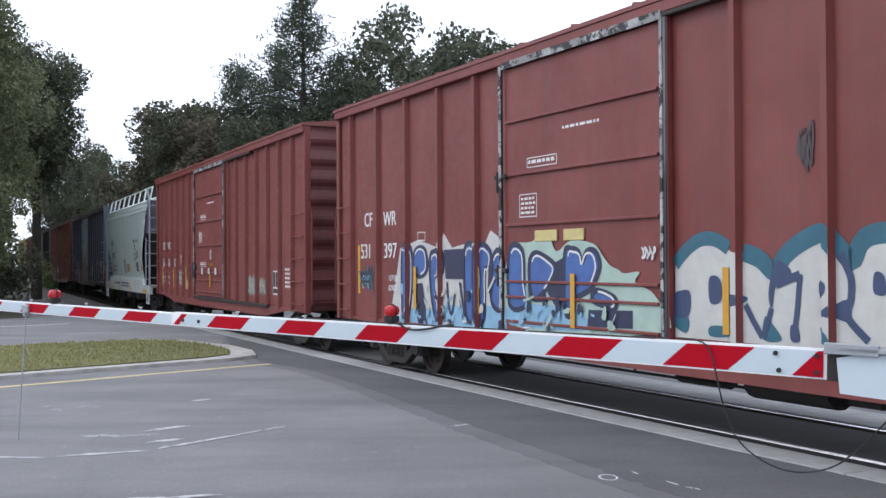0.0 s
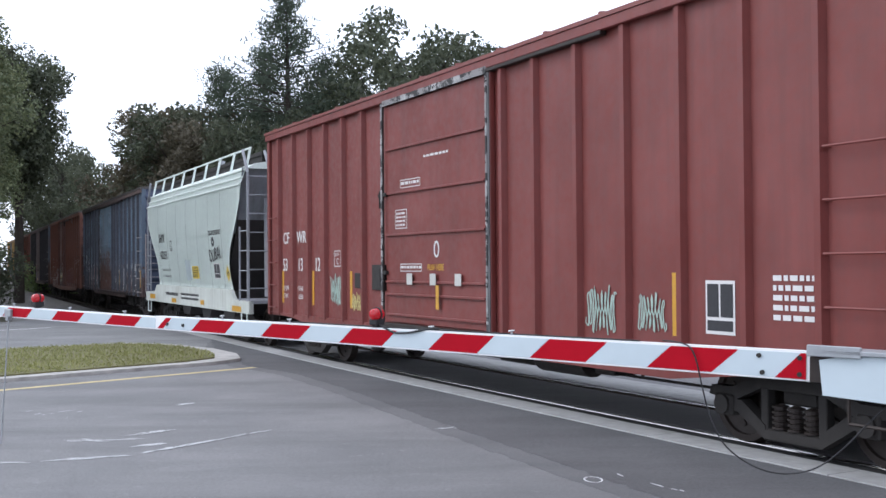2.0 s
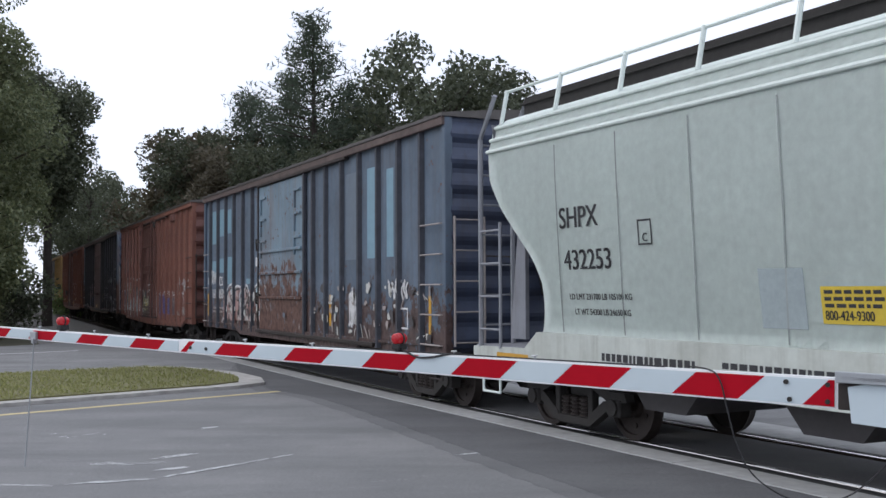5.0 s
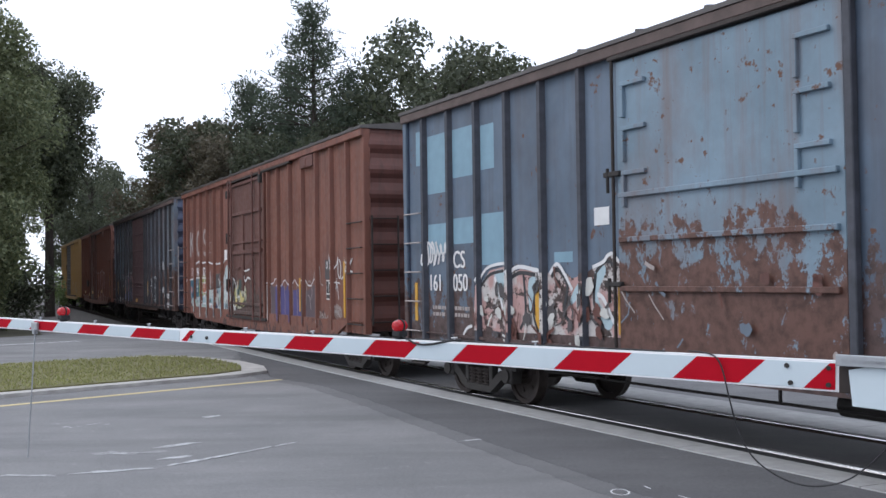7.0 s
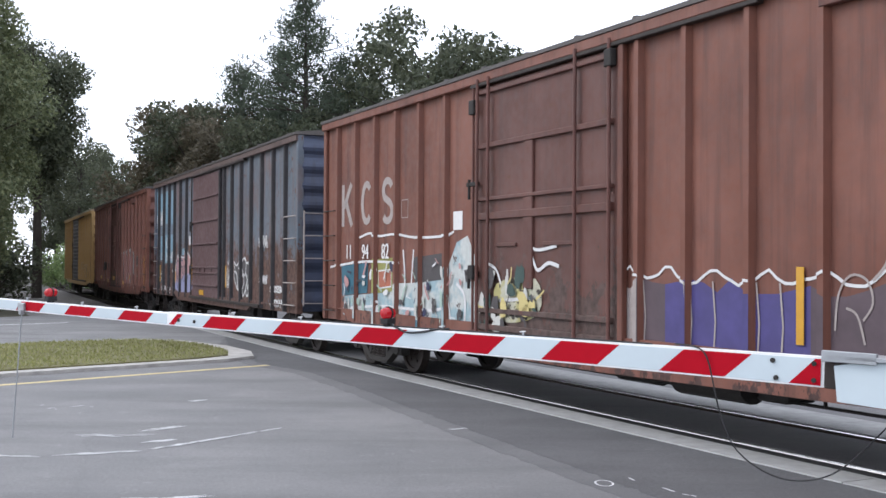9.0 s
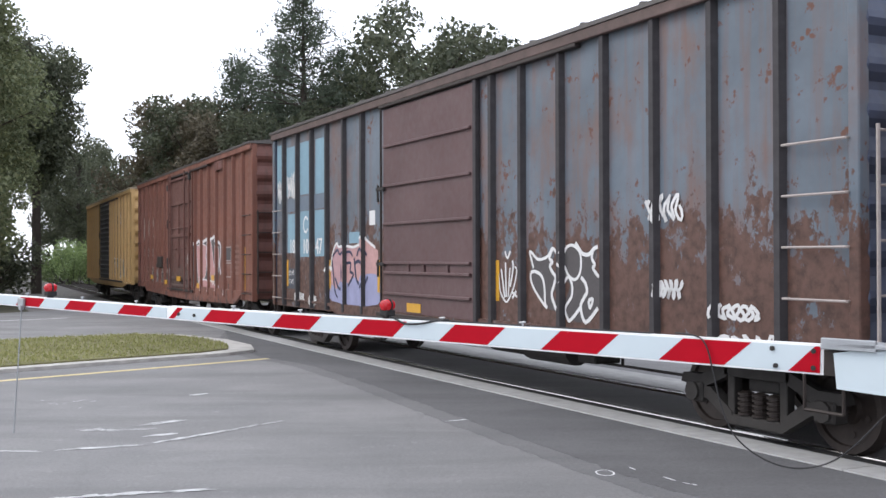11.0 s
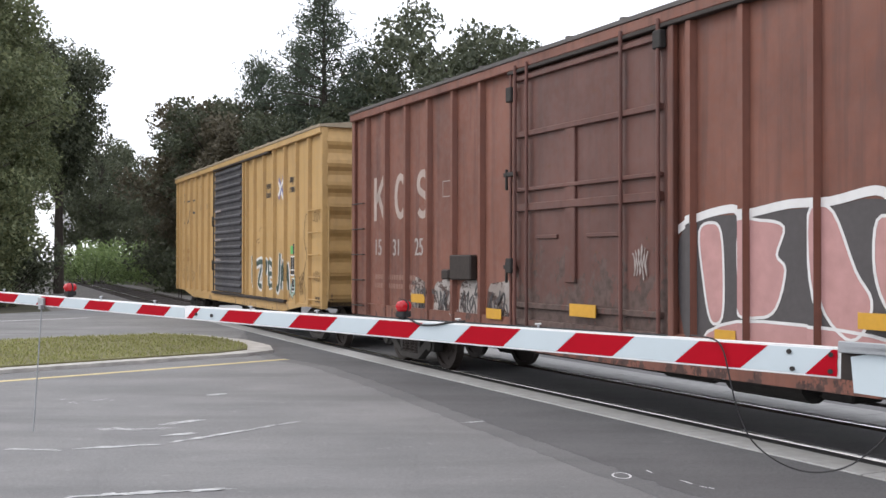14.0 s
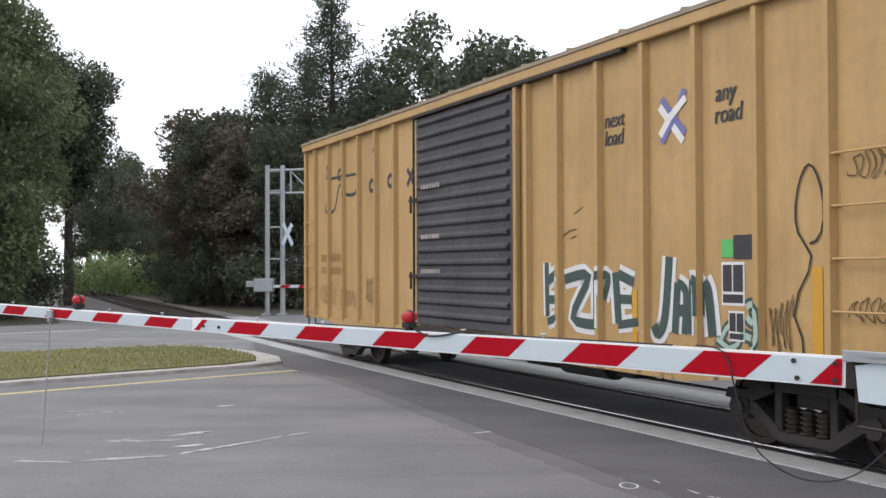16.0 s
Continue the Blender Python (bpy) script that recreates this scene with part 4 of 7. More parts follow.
for x, y, a, sc in tuple((*on_line(s_, o_)[:2], a_, c_) for s_, o_, a_, c_ in ((74, 4.6, 1.0, 1.0), (81, 4.6, 2.4, 1.2), (88, 4.4, 4.0, 1.3), (67, 4.8, 5.2, 0.75), (96, 4.2, 0.4, 1.4), (105, 4.0, 3.1, 1.5), (114, 3.8, 1.7, 1.5))):
    put(bush_a, x, y, a, sc)


# ---- railway cars: x towards the front, the side towards the road faces -y, z from the rail ----
WHEEL_R = 0.42


def mesh_of(name, bm, material):
    me = bpy.data.meshes.new(name)
    bm.to_mesh(me)
    bm.free()
    me.materials.append(material)
    return me


bm = B()
for sgn in (-1, 1):
    y = 0.715 * sgn
    revolve(bm, [(y - 0.04 * sgn, 0.44), (y + 0.0 * sgn, 0.425), (y + 0.085 * sgn, WHEEL_R - 0.004), (y + 0.085 * sgn, 0.35), (y + 0.055 * sgn, 0.34), (y + 0.035 * sgn, 0.15), (y + 0.085 * sgn, 0.13), (y + 0.085 * sgn, 0.001), (y - 0.05 * sgn, 0.001), (y - 0.05 * sgn, 0.14), (y, 0.16), (y, 0.35), (y - 0.04 * sgn, 0.36)], 32)
    for k in range(6):
        a = k * math.pi / 3
        rod(bm, (0.24 * math.cos(a), y + 0.05 * sgn, 0.24 * math.sin(a)), (0.24 * math.cos(a), y + 0.062 * sgn, 0.24 * math.sin(a)), 0.035, 6)
rod(bm, (0, -1.0, 0), (0, 1.0, 0), 0.075, 12)
bmesh.ops.recalc_face_normals(bm, faces=bm.faces[:])
WHEELSET = mesh_of("wheelset", bm, STEEL_WORN)

bm = B()
for x0, x1, z0, z1 in ((-0.46, 0.46, 0.62, 0.75), (-0.36, 0.36, 0.13, 0.24)):
    box(bm, x0, x1, -1.06, -0.93, z0, z1, 0.015)
for sg in (-1, 1):
    prism(bm, [(sg * 0.34, 0.13), (sg * 0.72, 0.36), (sg * 0.80, 0.36), (sg * 0.80, 0.48), (sg * 0.66, 0.48), (sg * 0.34, 0.27)], -1.06, -0.93)
    prism(bm, [(sg * 0.40, 0.75), (sg * 0.80, 0.60), (sg * 1.08, 0.60), (sg * 1.12, 0.50), (sg * 0.78, 0.46), (sg * 0.40, 0.62)], -1.06, -0.93)
    box(bm, sg * 0.89 - 0.13, sg * 0.89 + 0.13, -1.09, -0.90, 0.31, 0.52, 0.02)
    rod(bm, (sg * 0.89, -1.12, 0.42), (sg * 0.89, -1.05, 0.42), 0.10, 10)
    box(bm, sg * 0.36 - 0.05, sg * 0.36 + 0.05, -1.05, -0.94, 0.2, 0.66, 0.01)
bmesh.ops.recalc_face_normals(bm, faces=bm.faces[:])
SIDEFRAME = mesh_of("side_frame", bm, GRIME)
bm = B()
coil = [(0.24, 0.03)]
for z in (0.26, 0.31, 0.36, 0.41, 0.46):
    coil += [(z - 0.016, 0.06), (z - 0.01, 0.084), (z + 0.01, 0.084), (z + 0.016, 0.06)]
coil.append((0.49, 0.03))
revolve(bm, coil, 12, "Z")
bmesh.ops.recalc_face_normals(bm, faces=bm.faces[:])
SPRING = mesh_of("spring", bm, STEEL_WORN)
bm = B()
box(bm, -0.22, 0.22, -0.95, 0.95, 0.48, 0.66, 0.02)
rod(bm, (0, 0, 0.6), (0, 0, 0.74), 0.2, 14)
BOLSTER = mesh_of("bolster", bm, GRIME)
WHEELSETS = []


def truck(car, x):
    t = share("truck", BOLSTER, car, Matrix.Translation((x, 0, 0)), "grimy four-wheel truck with coil springs")
    for sgn in (0, math.pi):
        share("side_frame", SIDEFRAME, t, Matrix.Rotation(sgn, 4, "Z"))
        for sx in (-0.2, 0.0, 0.2):
            share("spring", SPRING, t, Matrix.Rotation(sgn, 4, "Z") @ Matrix.Translation((sx, -0.995, 0)))
    for ax in (-0.89, 0.89):
        w = share("wheelset", WHEELSET, t, Matrix.Translation((ax, 0, WHEEL_R + 0.012)), "worn steel wheelset")
        WHEELSETS.append((w, ax))
    return t


def coupler(car, x, sg):
    bm = B()
    box(bm, min(x, x + sg * 0.62), max(x, x + sg * 0.62), -0.07, 0.07, 0.76, 0.92, 0.02)
    box(bm, min(x + sg * 0.55, x + sg * 0.9), max(x + sg * 0.55, x + sg * 0.9), -0.15, 0.12, 0.70, 0.97, 0.05)
    bmesh.ops.recalc_face_normals(bm, faces=bm.faces[:])
    c = part("coupler", bm, GRIME, car)
    cable([(x, -0.25, 0.8), (x + sg * 0.25, -0.27, 0.55), (x + sg * 0.5, -0.2, 0.42), (x + sg * 0.8, -0.15, 0.5)], 0.022, c, "air_hose")


def end_wall(L, hw, z0, z1, sg, ribs):
    """A pressed end: wide horizontal ribs that swell outward."""
    bm = B()
    x = sg * L / 2
    prof = [(0.0, z0)]
    h = (z1 - z0 - 0.1) / ribs
    for k in range(ribs):
        a = z0 + 0.05 + k * h
        prof += [(0.0, a + 0.08 * h), (0.055, a + 0.26 * h), (0.075, a + 0.42 * h), (0.06, a + 0.58 * h), (0.0, a + 0.9 * h)]
    prof.append((0.0, z1))
    ys = [-hw + 0.05, -hw + 0.12, hw - 0.12, hw - 0.05]
    rows = []
    for y in ys:
        amp = 0.0 if y in (ys[0], ys[-1]) else 1.0
        rows.append([bm.verts.new((x + sg * (p[0] * amp - 0.05), y, p[1])) for p in prof])
    for j in range(3):
        for k in range(len(prof) - 1):
            bm.faces.new((rows[j][k], rows[j + 1][k], rows[j + 1][k + 1], rows[j][k + 1]))
    back = [bm.verts.new((x - sg * 0.12, y, z)) for y, z in ((ys[0], z0), (ys[-1], z0), (ys[-1], z1), (ys[0], z1))]
    bm.faces.new(back)
    bmesh.ops.recalc_face_normals(bm, faces=bm.faces[:])
    return bm


def ladder(car, x0, x1, y, zs, material, end=None):
    for z in zs:
        bm = B()
        if end is None:
            rod(bm, (x0, y - 0.07, z), (x1, y - 0.07, z), 0.013, 6)
            for x in (x0, x1):
                rod(bm, (x, y - 0.07, z), (x, y + 0.04, z), 0.013, 6)
        else:
            rod(bm, (end, x0, z), (end, x1, z), 0.013, 6)
        part("grab_iron", bm, material, car)


def boxcar(name_label, paint_side, paint_end, paint_door, roof_mat, door, zt=4.5, sill="fish", ribs=9, rust_post=None, tall_rungs=4, seed=1, chord=None, doors=(-1.93, 1.34), posts=None, irons=None, L=15.8):
    """A fifty-foot boxcar with outside posts. Returns the car and its post spans."""
    rg = random.Random(seed)
    car = tagged(empty("boxcar"), name_label, "boxcar", "cars of the freight train")
    hw, zb = 1.49, 0.83
    yp = -hw + 0.07
    post_mat = rust_post or paint_side
    da, db = doors
    # body: floor, two side sheets, roof
    bm = B()
    box(bm, -L / 2 + 0.05, L / 2 - 0.05, -hw + 0.14, hw - 0.14, zb + 0.04, zb + 0.2)
    body = part("underfloor", bm, GRIME, car)
    for sg in (1, -1):
        bm = B()
        y0, y1 = sorted((sg * (-yp), sg * (-yp - 0.05)))
        box(bm, -L / 2 + 0.02, L / 2 - 0.02, y0, y1, zb, zt)
        part("side_wall", bm, paint_side, car)
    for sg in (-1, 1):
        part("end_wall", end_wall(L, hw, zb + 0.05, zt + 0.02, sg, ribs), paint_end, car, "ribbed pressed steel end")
    # posts
    spans = []
    xs = posts or [-7.2, -6.35, -5.5, -4.65, -3.78, -2.9, 1.68, *[2.46 + 0.905 * k for k in range(6)]]
    bm = B()
    box(bm, -0.06, 0.06, -0.075, 0.0, zb + 0.02, zt - 0.1)
    for f in bm.faces:
        for v in f.verts:
            if v.co.y < -0.05:
                v.co.x = math.copysign(0.036, v.co.x)
    post_me = mesh_of("side_post", bm, post_mat)
    for x in xs:
        share("side_post", post_me, car, Matrix.Translation((x, yp, 0)))
        share("side_post", post_me, car, Matrix.Translation((x, -yp, 0)) @ Matrix.Rotation(math.pi, 4, "Z"))
        spans.append((x - 0.037, x + 0.037))
    bm = B()
    box(bm, -0.06, 0.06, -0.06, 0.07, zb, zt, 0.012)
    corner = mesh_of("corner_post", bm, paint_side)
    for sx in (-1, 1):
        for sy in (-1, 1):
            share("corner_post", corner, car, Matrix.Translation((sx * (L / 2 - 0.05), sy * (hw - 0.07), 0)) @ Matrix.Rotation(0 if sy < 0 else math.pi, 4, "Z"))
    # top chord, roof
    for sy in (-1, 1):
        bm = B()
        box(bm, -L / 2, L / 2, sy * hw - 0.035, sy * hw + 0.035, zt - 0.13, zt, 0.01)
        part("top_chord", bm, chord or paint_side, car)
    bm = B()
    prism_pts = [(-hw - 0.05, zt), (-hw - 0.05, zt + 0.05), (-0.4, zt + 0.17), (0.4, zt + 0.17), (hw + 0.05, zt + 0.05), (hw + 0.05, zt)]
    a = [bm.verts.new((-L / 2 - 0.03, y, z)) for y, z in prism_pts]
    b = [bm.verts.new((L / 2 + 0.03, y, z)) for y, z in prism_pts]
    bm.faces.new(a)
    bm.faces.new(b[::-1])
    for k in range(6):
        bm.faces.new((a[k], b[k], b[(k + 1) % 6], a[(k + 1) % 6]))
    bmesh.ops.recalc_face_normals(bm, faces=bm.faces[:])
    roof = part("roof", bm, roof_mat, car)
    for k in range(14):
        x = -L / 2 + 0.6 + k * (L - 1.2) / 13
        bm = B()
        rows = [[bm.verts.new((x + dx, y, z + dz)) for dx, dz in ((-0.035, 0), (-0.02, 0.035), (0.02, 0.035), (0.035, 0))] for y, z in ((-hw - 0.04, zt + 0.045), (-0.4, zt + 0.168), (0.4, zt + 0.168), (hw + 0.04, zt + 0.045))]
        for j in range(3):
            for i in range(3):
                bm.faces.new((rows[j][i], rows[j][i + 1], rows[j + 1][i + 1], rows[j + 1][i]))
        bm.faces.new(rows[0])
        bm.faces.new(rows[-1][::-1])
        part("roof_seam", bm, roof_mat, roof)
    # side sill
    for sy in (-1, 1):
        bm = B()
        y0, y1 = sorted((sy * (hw - 0.02), sy * (hw - 0.08)))
        if sill == "fish":
            prism(bm, [(-L / 2 + 0.1, zb + 0.06), (-L / 2 + 1.6, zb - 0.02), (-5.0, zb - 0.17), (5.0, zb - 0.17), (L / 2 - 1.6, zb - 0.02), (L / 2 - 0.1, zb + 0.06)], y0, y1)
        elif sill == "shallow":
            prism(bm, [(-L / 2 + 0.1, zb + 0.16), (-L / 2 + 3.4, zb + 0.1), (-4.0, zb - 0.08), (4.0, zb - 0.08), (L / 2 - 3.4, zb + 0.1), (L / 2 - 0.1, zb + 0.16)], y0, y1)
        else:
            prism(bm, [(-L / 2 + 0.1, zb + 0.22), (-L / 2 + 0.9, zb + 0.2), (-L / 2 + 1.7, zb - 0.12), (-1.0, zb - 0.2), (1.0, zb - 0.2), (L / 2 - 1.7, zb - 0.12), (L / 2 - 0.9, zb + 0.2), (L / 2 - 0.1, zb + 0.22)], y0, y1)
        bmesh.ops.recalc_face_normals(bm, faces=bm.faces[:])
        part("side_sill", bm, paint_side, car)
    # door
    yd = -hw + 0.015
    bm = B()
    box(bm, da, db, yd, yd + 0.05, zb + 0.12, zt - 0.2, 0.008)
    dr = part("door", bm, paint_door, car, "sliding side door" if door != "frame" else "plug door with lock rods")
    zl, zh = zb + 0.12, zt - 0.2
    if door == "ribs":
        zz = [zl + 0.1, zl + 0.42, zl + 0.62, zl + 1.36, zl + 2.02, zl + 2.72]
        for z in zz:
            bm = B()
            box(bm, da + 0.05, db - 0.05, yd - 0.04, yd + 0.01, z, z + 0.035, 0.006)
            part("door_rib", bm, paint_door, dr)
    elif door == "corrugated":
        k = 0
        z = zl + 0.12
        while z < zh - 0.15:
            bm = B()
            prism_ = [(yd - 0.0, z), (yd - 0.05, z + 0.04), (yd - 0.05, z + 0.075), (yd - 0.0, z + 0.115)]
            a = [bm.verts.new((da + 0.12, y, q)) for y, q in prism_]
            b = [bm.verts.new((db - 0.12, y, q)) for y, q in prism_]
            for j in range(3):
                bm.faces.new((a[j], a[j + 1], b[j + 1], b[j]))
            bm.faces.new(a)
            bm.faces.new(b)
            bmesh.ops.recalc_face_normals(bm, faces=bm.faces[:])
            part("door_rib", bm, paint_door, dr)
            z += 0.205
    elif door == "plum":
        for z in (zl + 0.28, zl + 0.62, zl + 0.78, zl + 1.42, zl + 2.05, zl + 2.7):
            bm = B()
            box(bm, da + 0.06, db - 0.06, yd - 0.045, yd + 0.01, z, z + 0.045, 0.008)
            part("door_rib", bm, paint_door, dr)
        for x in (da + 0.95, da + 1.5, da + 2.3):
            bm = B()
            box(bm, x, x + 0.09, yd - 0.03, yd + 0.01, zl + 0.64, zl + 0.8, 0.006)
            part("door_cleat", bm, paint_door, dr)
    elif door == "frame":
        for x in (da + 0.12, da + 0.42, db - 0.78, db - 0.1):
            bm = B()
            rod(bm, (x, yd - 0.06, zl - 0.1), (x, yd - 0.06, zh + 0.12), 0.024, 8)
            part("lock_rod", bm, paint_end, dr)
        for z, t in ((zl + 0.25, 0.07), (zl + 1.52, 0.10), (zl + 1.78, 0.05), (zl + 2.5, 0.07), (zh - 0.1, 0.06), (zl + 0.02, 0.08)):
            bm = B()
            box(bm, da + 0.08, db - 0.08, yd - 0.05, yd + 0.01, z, z + t, 0.008)
            part("door_bar", bm, paint_door, dr)
        bm = B()
        box(bm, da + 1.3, da + 1.52, yd - 0.04, yd + 0.01, zl + 0.6, zl + 2.5, 0.01)
        part("door_post", bm, paint_door, dr)
        bm = B()
        box(bm, da + 0.6, da + 1.1, yd - 0.03, yd + 0.01, zl + 1.15, zl + 1.2, 0.006)
        box(bm, da + 1.75, da + 2.4, yd - 0.03, yd + 0.01, zl + 1.15, zl + 1.2, 0.006)
        part("door_handle", bm, paint_door, dr)
    elif door == "panel":
        for z in (zl + 0.7, zl + 1.25, zl + 1.75):
            bm = B()
            box(bm, da + 0.06, db - 0.06, yd - 0.05, yd + 0.01, z, z + 0.06, 0.008)
            part("door_rib", bm, paint_door, dr)
        for x in (da + 0.12, db - 0.55):
            for z in (zl + 2.0, zl + 2.5, zl + 3.0):
                bm = B()
                box(bm, x, x + 0.42, yd - 0.045, yd + 0.01, z, z + 0.05, 0.006)
                box(bm, x, x + 0.05, yd - 0.045, yd + 0.01, z - 0.35, z, 0.006)
                part("door_cleat", bm, paint_door, dr)
    # flaking seal beside the door, door edge bars, tracks, latches
    if door == "ribs":
        bm = B()
        box(bm, db + 0.0, db + 0.10, yd - 0.045, yd - 0.031, zl - 0.05, zh + 0.1)
        part("door_seal", bm, SEAL, dr, "flaking black and white door seal")
        bm = B()
        box(bm, da - 0.075, da - 0.015, yd - 0.062, yd - 0.052, zl + 0.25, zh + 0.05)
        part("door_seal", bm, FLAKED_SEAL, dr, "torn pale door seal")
        bm = B()
        box(bm, db + 0.015, db + 0.06, yd - 0.056, yd - 0.046, zl + 0.1, zh + 0.05)
        part("door_seal", bm, FLAKED_SEAL, dr)
        bm = B()
        prism(bm, [(da + 0.0, zh + 0.0), (db + 0.05, zh + 0.0), (db + 0.05, zh + 0.10), (da, zh + 0.09)], yd - 0.06, yd - 0.056)
        bmesh.ops.recalc_face_normals(bm, faces=bm.faces[:])
        part("door_seal", bm, FLAKED_SEAL, dr)
        for x, z, w, h in ((da + 0.58, zl + 2.13, 0.62, 0.08), (da + 0.56, zl + 0.83, 0.7, 0.07), (da + 1.36, zl + 2.5, 0.78, 0.06)):
            tagged(part("stencil", bars(B(), rg, x, x + w, z, z + h, 1, yd - 0.004), WHITE_PAINT, dr), kind="stuff")
        outlined(dr, yd, da + 0.55, da + 1.24, zl + 2.10, zl + 2.23, WHITE_PAINT, 0.012, 0.004)
        for k in range(4):
            tagged(part("stencil", bars(B(), rg, da + 0.4, da + 0.74, zl + 1.5 + k * 0.06, zl + 1.555 + k * 0.06, 1, yd - 0.004), WHITE_PAINT, dr), kind="stuff")
        outlined(dr, yd, da + 0.36, da + 0.78, zl + 1.47, zl + 1.77, WHITE_PAINT, 0.012, 0.004)
        outlined(dr, yd, da + 0.54, da + 1.28, zl + 0.80, zl + 0.92, WHITE_PAINT, 0.012, 0.004)
        for x in (da + 0.85, da + 1.63, da + 2.4) if seed == 2 else ():
            bm = B()
            box(bm, x, x + 0.18, yd - 0.05, yd - 0.041, zl + 0.6, zl + 0.77)
            part("cream_square", bm, SPRAY_CREAM, dr)
    if door == "frame":
        for x, z in ((da - 0.02, zh - 0.35), (da - 0.02, zl + 0.7), (db - 0.1, zh - 0.2)):
            bm = B()
            box(bm, x - 0.07, x + 0.07, yd - 0.09, yd, z, z + 0.2, 0.012)
            part("rod_keeper", bm, GRIME, dr)
    bm = B()
    rod(bm, (da - 0.04, yd - 0.03, zl), (da - 0.04, yd - 0.03, zh + 0.05), 0.02, 8)
    part("door_edge_bar", bm, STEEL_WORN if door != "frame" else paint_end, dr)
    bm = B()
    box(bm, db + 0.02, db + 0.11, yd - 0.03, yd + 0.05, zl - 0.05, zh + 0.1, 0.01)
    part("door_stop_post", bm, post_mat, car)
    bm = B()
    box(bm, da - 0.2, db + (4.0 if door != "frame" else 0.3), yd - 0.06, yd + 0.03, zb + 0.03, zb + 0.10, 0.008)
    part("door_track", bm, STEEL_WORN, car)
    bm = B()
    box(bm, da - 0.1, db + (2.6 if door != "frame" else 2.2), yd - 0.055, yd + 0.04, zh + 0.02, zh + 0.07, 0.008)
    part("door_track", bm, STEEL_WORN, car)
    for z in (zl + 0.75, zl + 2.0):
        bm = B()
        box(bm, da - 0.2, da + 0.1, yd - 0.06, yd, z, z + 0.06, 0.01)
        rod(bm, (da - 0.12, yd - 0.05, z - 0.18), (da - 0.12, yd - 0.05, z + 0.1), 0.02, 6)
        part("door_latch", bm, GRIME, dr)
    # ladders at the right end of the side and at the left end
    steel = paint_side
    zs = [1.0 + 0.46 * k for k in range(tall_rungs + 1)]
    ladder(car, L / 2 - 0.83, L / 2 - 0.1, yp - 0.02, zs, irons or STEEL_WORN)
    ladder(car, -L / 2 + 0.08, -L / 2 + 0.62, yp - 0.02, zs, irons or STEEL_WORN)
    for y0 in (-hw + 0.12, ):
        for ex in (L / 2 + 0.11, -L / 2 - 0.11):
            ladder(car, y0, y0 + 0.5, 0, [z + 0.05 for z in zs], irons or STEEL_WORN, ex)
            bm = B()
            for y in (y0, y0 + 0.5):
                rod(bm, (ex, y, zs[0]), (ex, y, zs[-1] + 0.1), 0.018, 6)
            part("ladder_stile", bm, irons or STEEL_WORN, car)
    # brake wheel and gear on the front end, platform, cross rod
    for ex, nm in ((L / 2 + 0.2, 1), (-L / 2 - 0.2, 0)):
        bm = B()
        rod(bm, (ex - (0.09 if nm else -0.09), -hw + 0.62, 2.35), (ex - (0.09 if nm else -0.09), hw - 0.1, 2.3), 0.014, 6)
        part("cross_rod", bm, STEEL_WORN, car)
        bm = B()
        box(bm, min(ex, ex - 0.15), max(ex, ex - 0.15) + 0.02, -0.75, 0.75, zb + 0.12, zb + 0.17, 0.006)
        part("end_platform", bm, GRIME, car)
    bm = B()
    revolve(bm, [(-0.012, 0.24), (0.012, 0.24), (0.012, 0.27), (-0.012, 0.27)], 18)
    for k in range(4):
        rod(bm, (0, 0, 0), (0.25 * math.cos(k * math.pi / 2), 0, 0.25 * math.sin(k * math.pi / 2)), 0.012, 6)
    bmesh.ops.rotate(bm, verts=bm.verts[:], cent=(0, 0, 0), matrix=Matrix.Rotation(math.pi / 2, 3, "Z"))
    bmesh.ops.translate(bm, verts=bm.verts[:], vec=(L / 2 + 0.2, 0.3, 2.0))
    box(bm, L / 2 + 0.02, L / 2 + 0.2, 0.15, 0.45, 1.75, 2.2, 0.02)
    part("brake_wheel", bm, GRIME, car)
    # underframe
    bm = B()
    box(bm, -L / 2 - 0.1, L / 2 + 0.1, -0.17, 0.17, 0.68, zb + 0.05, 0.01)
    part("centre_sill", bm, GRIME, car)
    bm = B()
    rod(bm, (1.6, -0.75, 0.62), (2.7, -0.75, 0.62), 0.2, 14)
    rod(bm, (0.2, -0.55, 0.55), (1.0, -0.55, 0.55), 0.12, 12)
    box(bm, 2.9, 3.3, -0.9, -0.5, 0.5, 0.8, 0.02)
    part("air_reservoir", bm, GRIME, car)
    bm = B()
    rod(bm, (-5.4, -0.7, 0.5), (5.4, -0.7, 0.5), 0.018, 6)
    for x in (-3.5, -0.5, 3.6):
        rod(bm, (x, -0.7, 0.5), (x, -0.7, zb), 0.02, 6)
    part("brake_pipe", bm, GRIME, car)
    # steps under the corners
    for x in (-L / 2 + 0.35, L / 2 - 0.45):
        bm = B()
        for dx in (-0.22, 0.22):
            rod(bm, (x + dx, -hw + 0.08, zb + 0.05), (x + dx, -hw + 0.08, 0.48), 0.016, 6)
        rod(bm, (x - 0.22, -hw + 0.08, 0.48), (x + 0.22, -hw + 0.08, 0.48), 0.016, 6)
        part("sill_step", bm, STEEL_WORN, car)
    for x in (1.65 - L / 2, L / 2 - 1.65):
        truck(car, x)
    coupler(car, L / 2, 1)
    coupler(car, -L / 2, -1)
    return car, spans, yp


YS = 0.004


def paint_on(car, spans, yp, name, shapes, material, layer=1, label="", rise=0.0745):
    """Sprayed paint laid over side sheet and posts. shapes(bm, y) draws it flat."""
    bm = B()
    shapes(bm, yp - 0.001 - YS * layer)
    drape(bm, spans, rise)
    return part(name, bm, material, car, label)


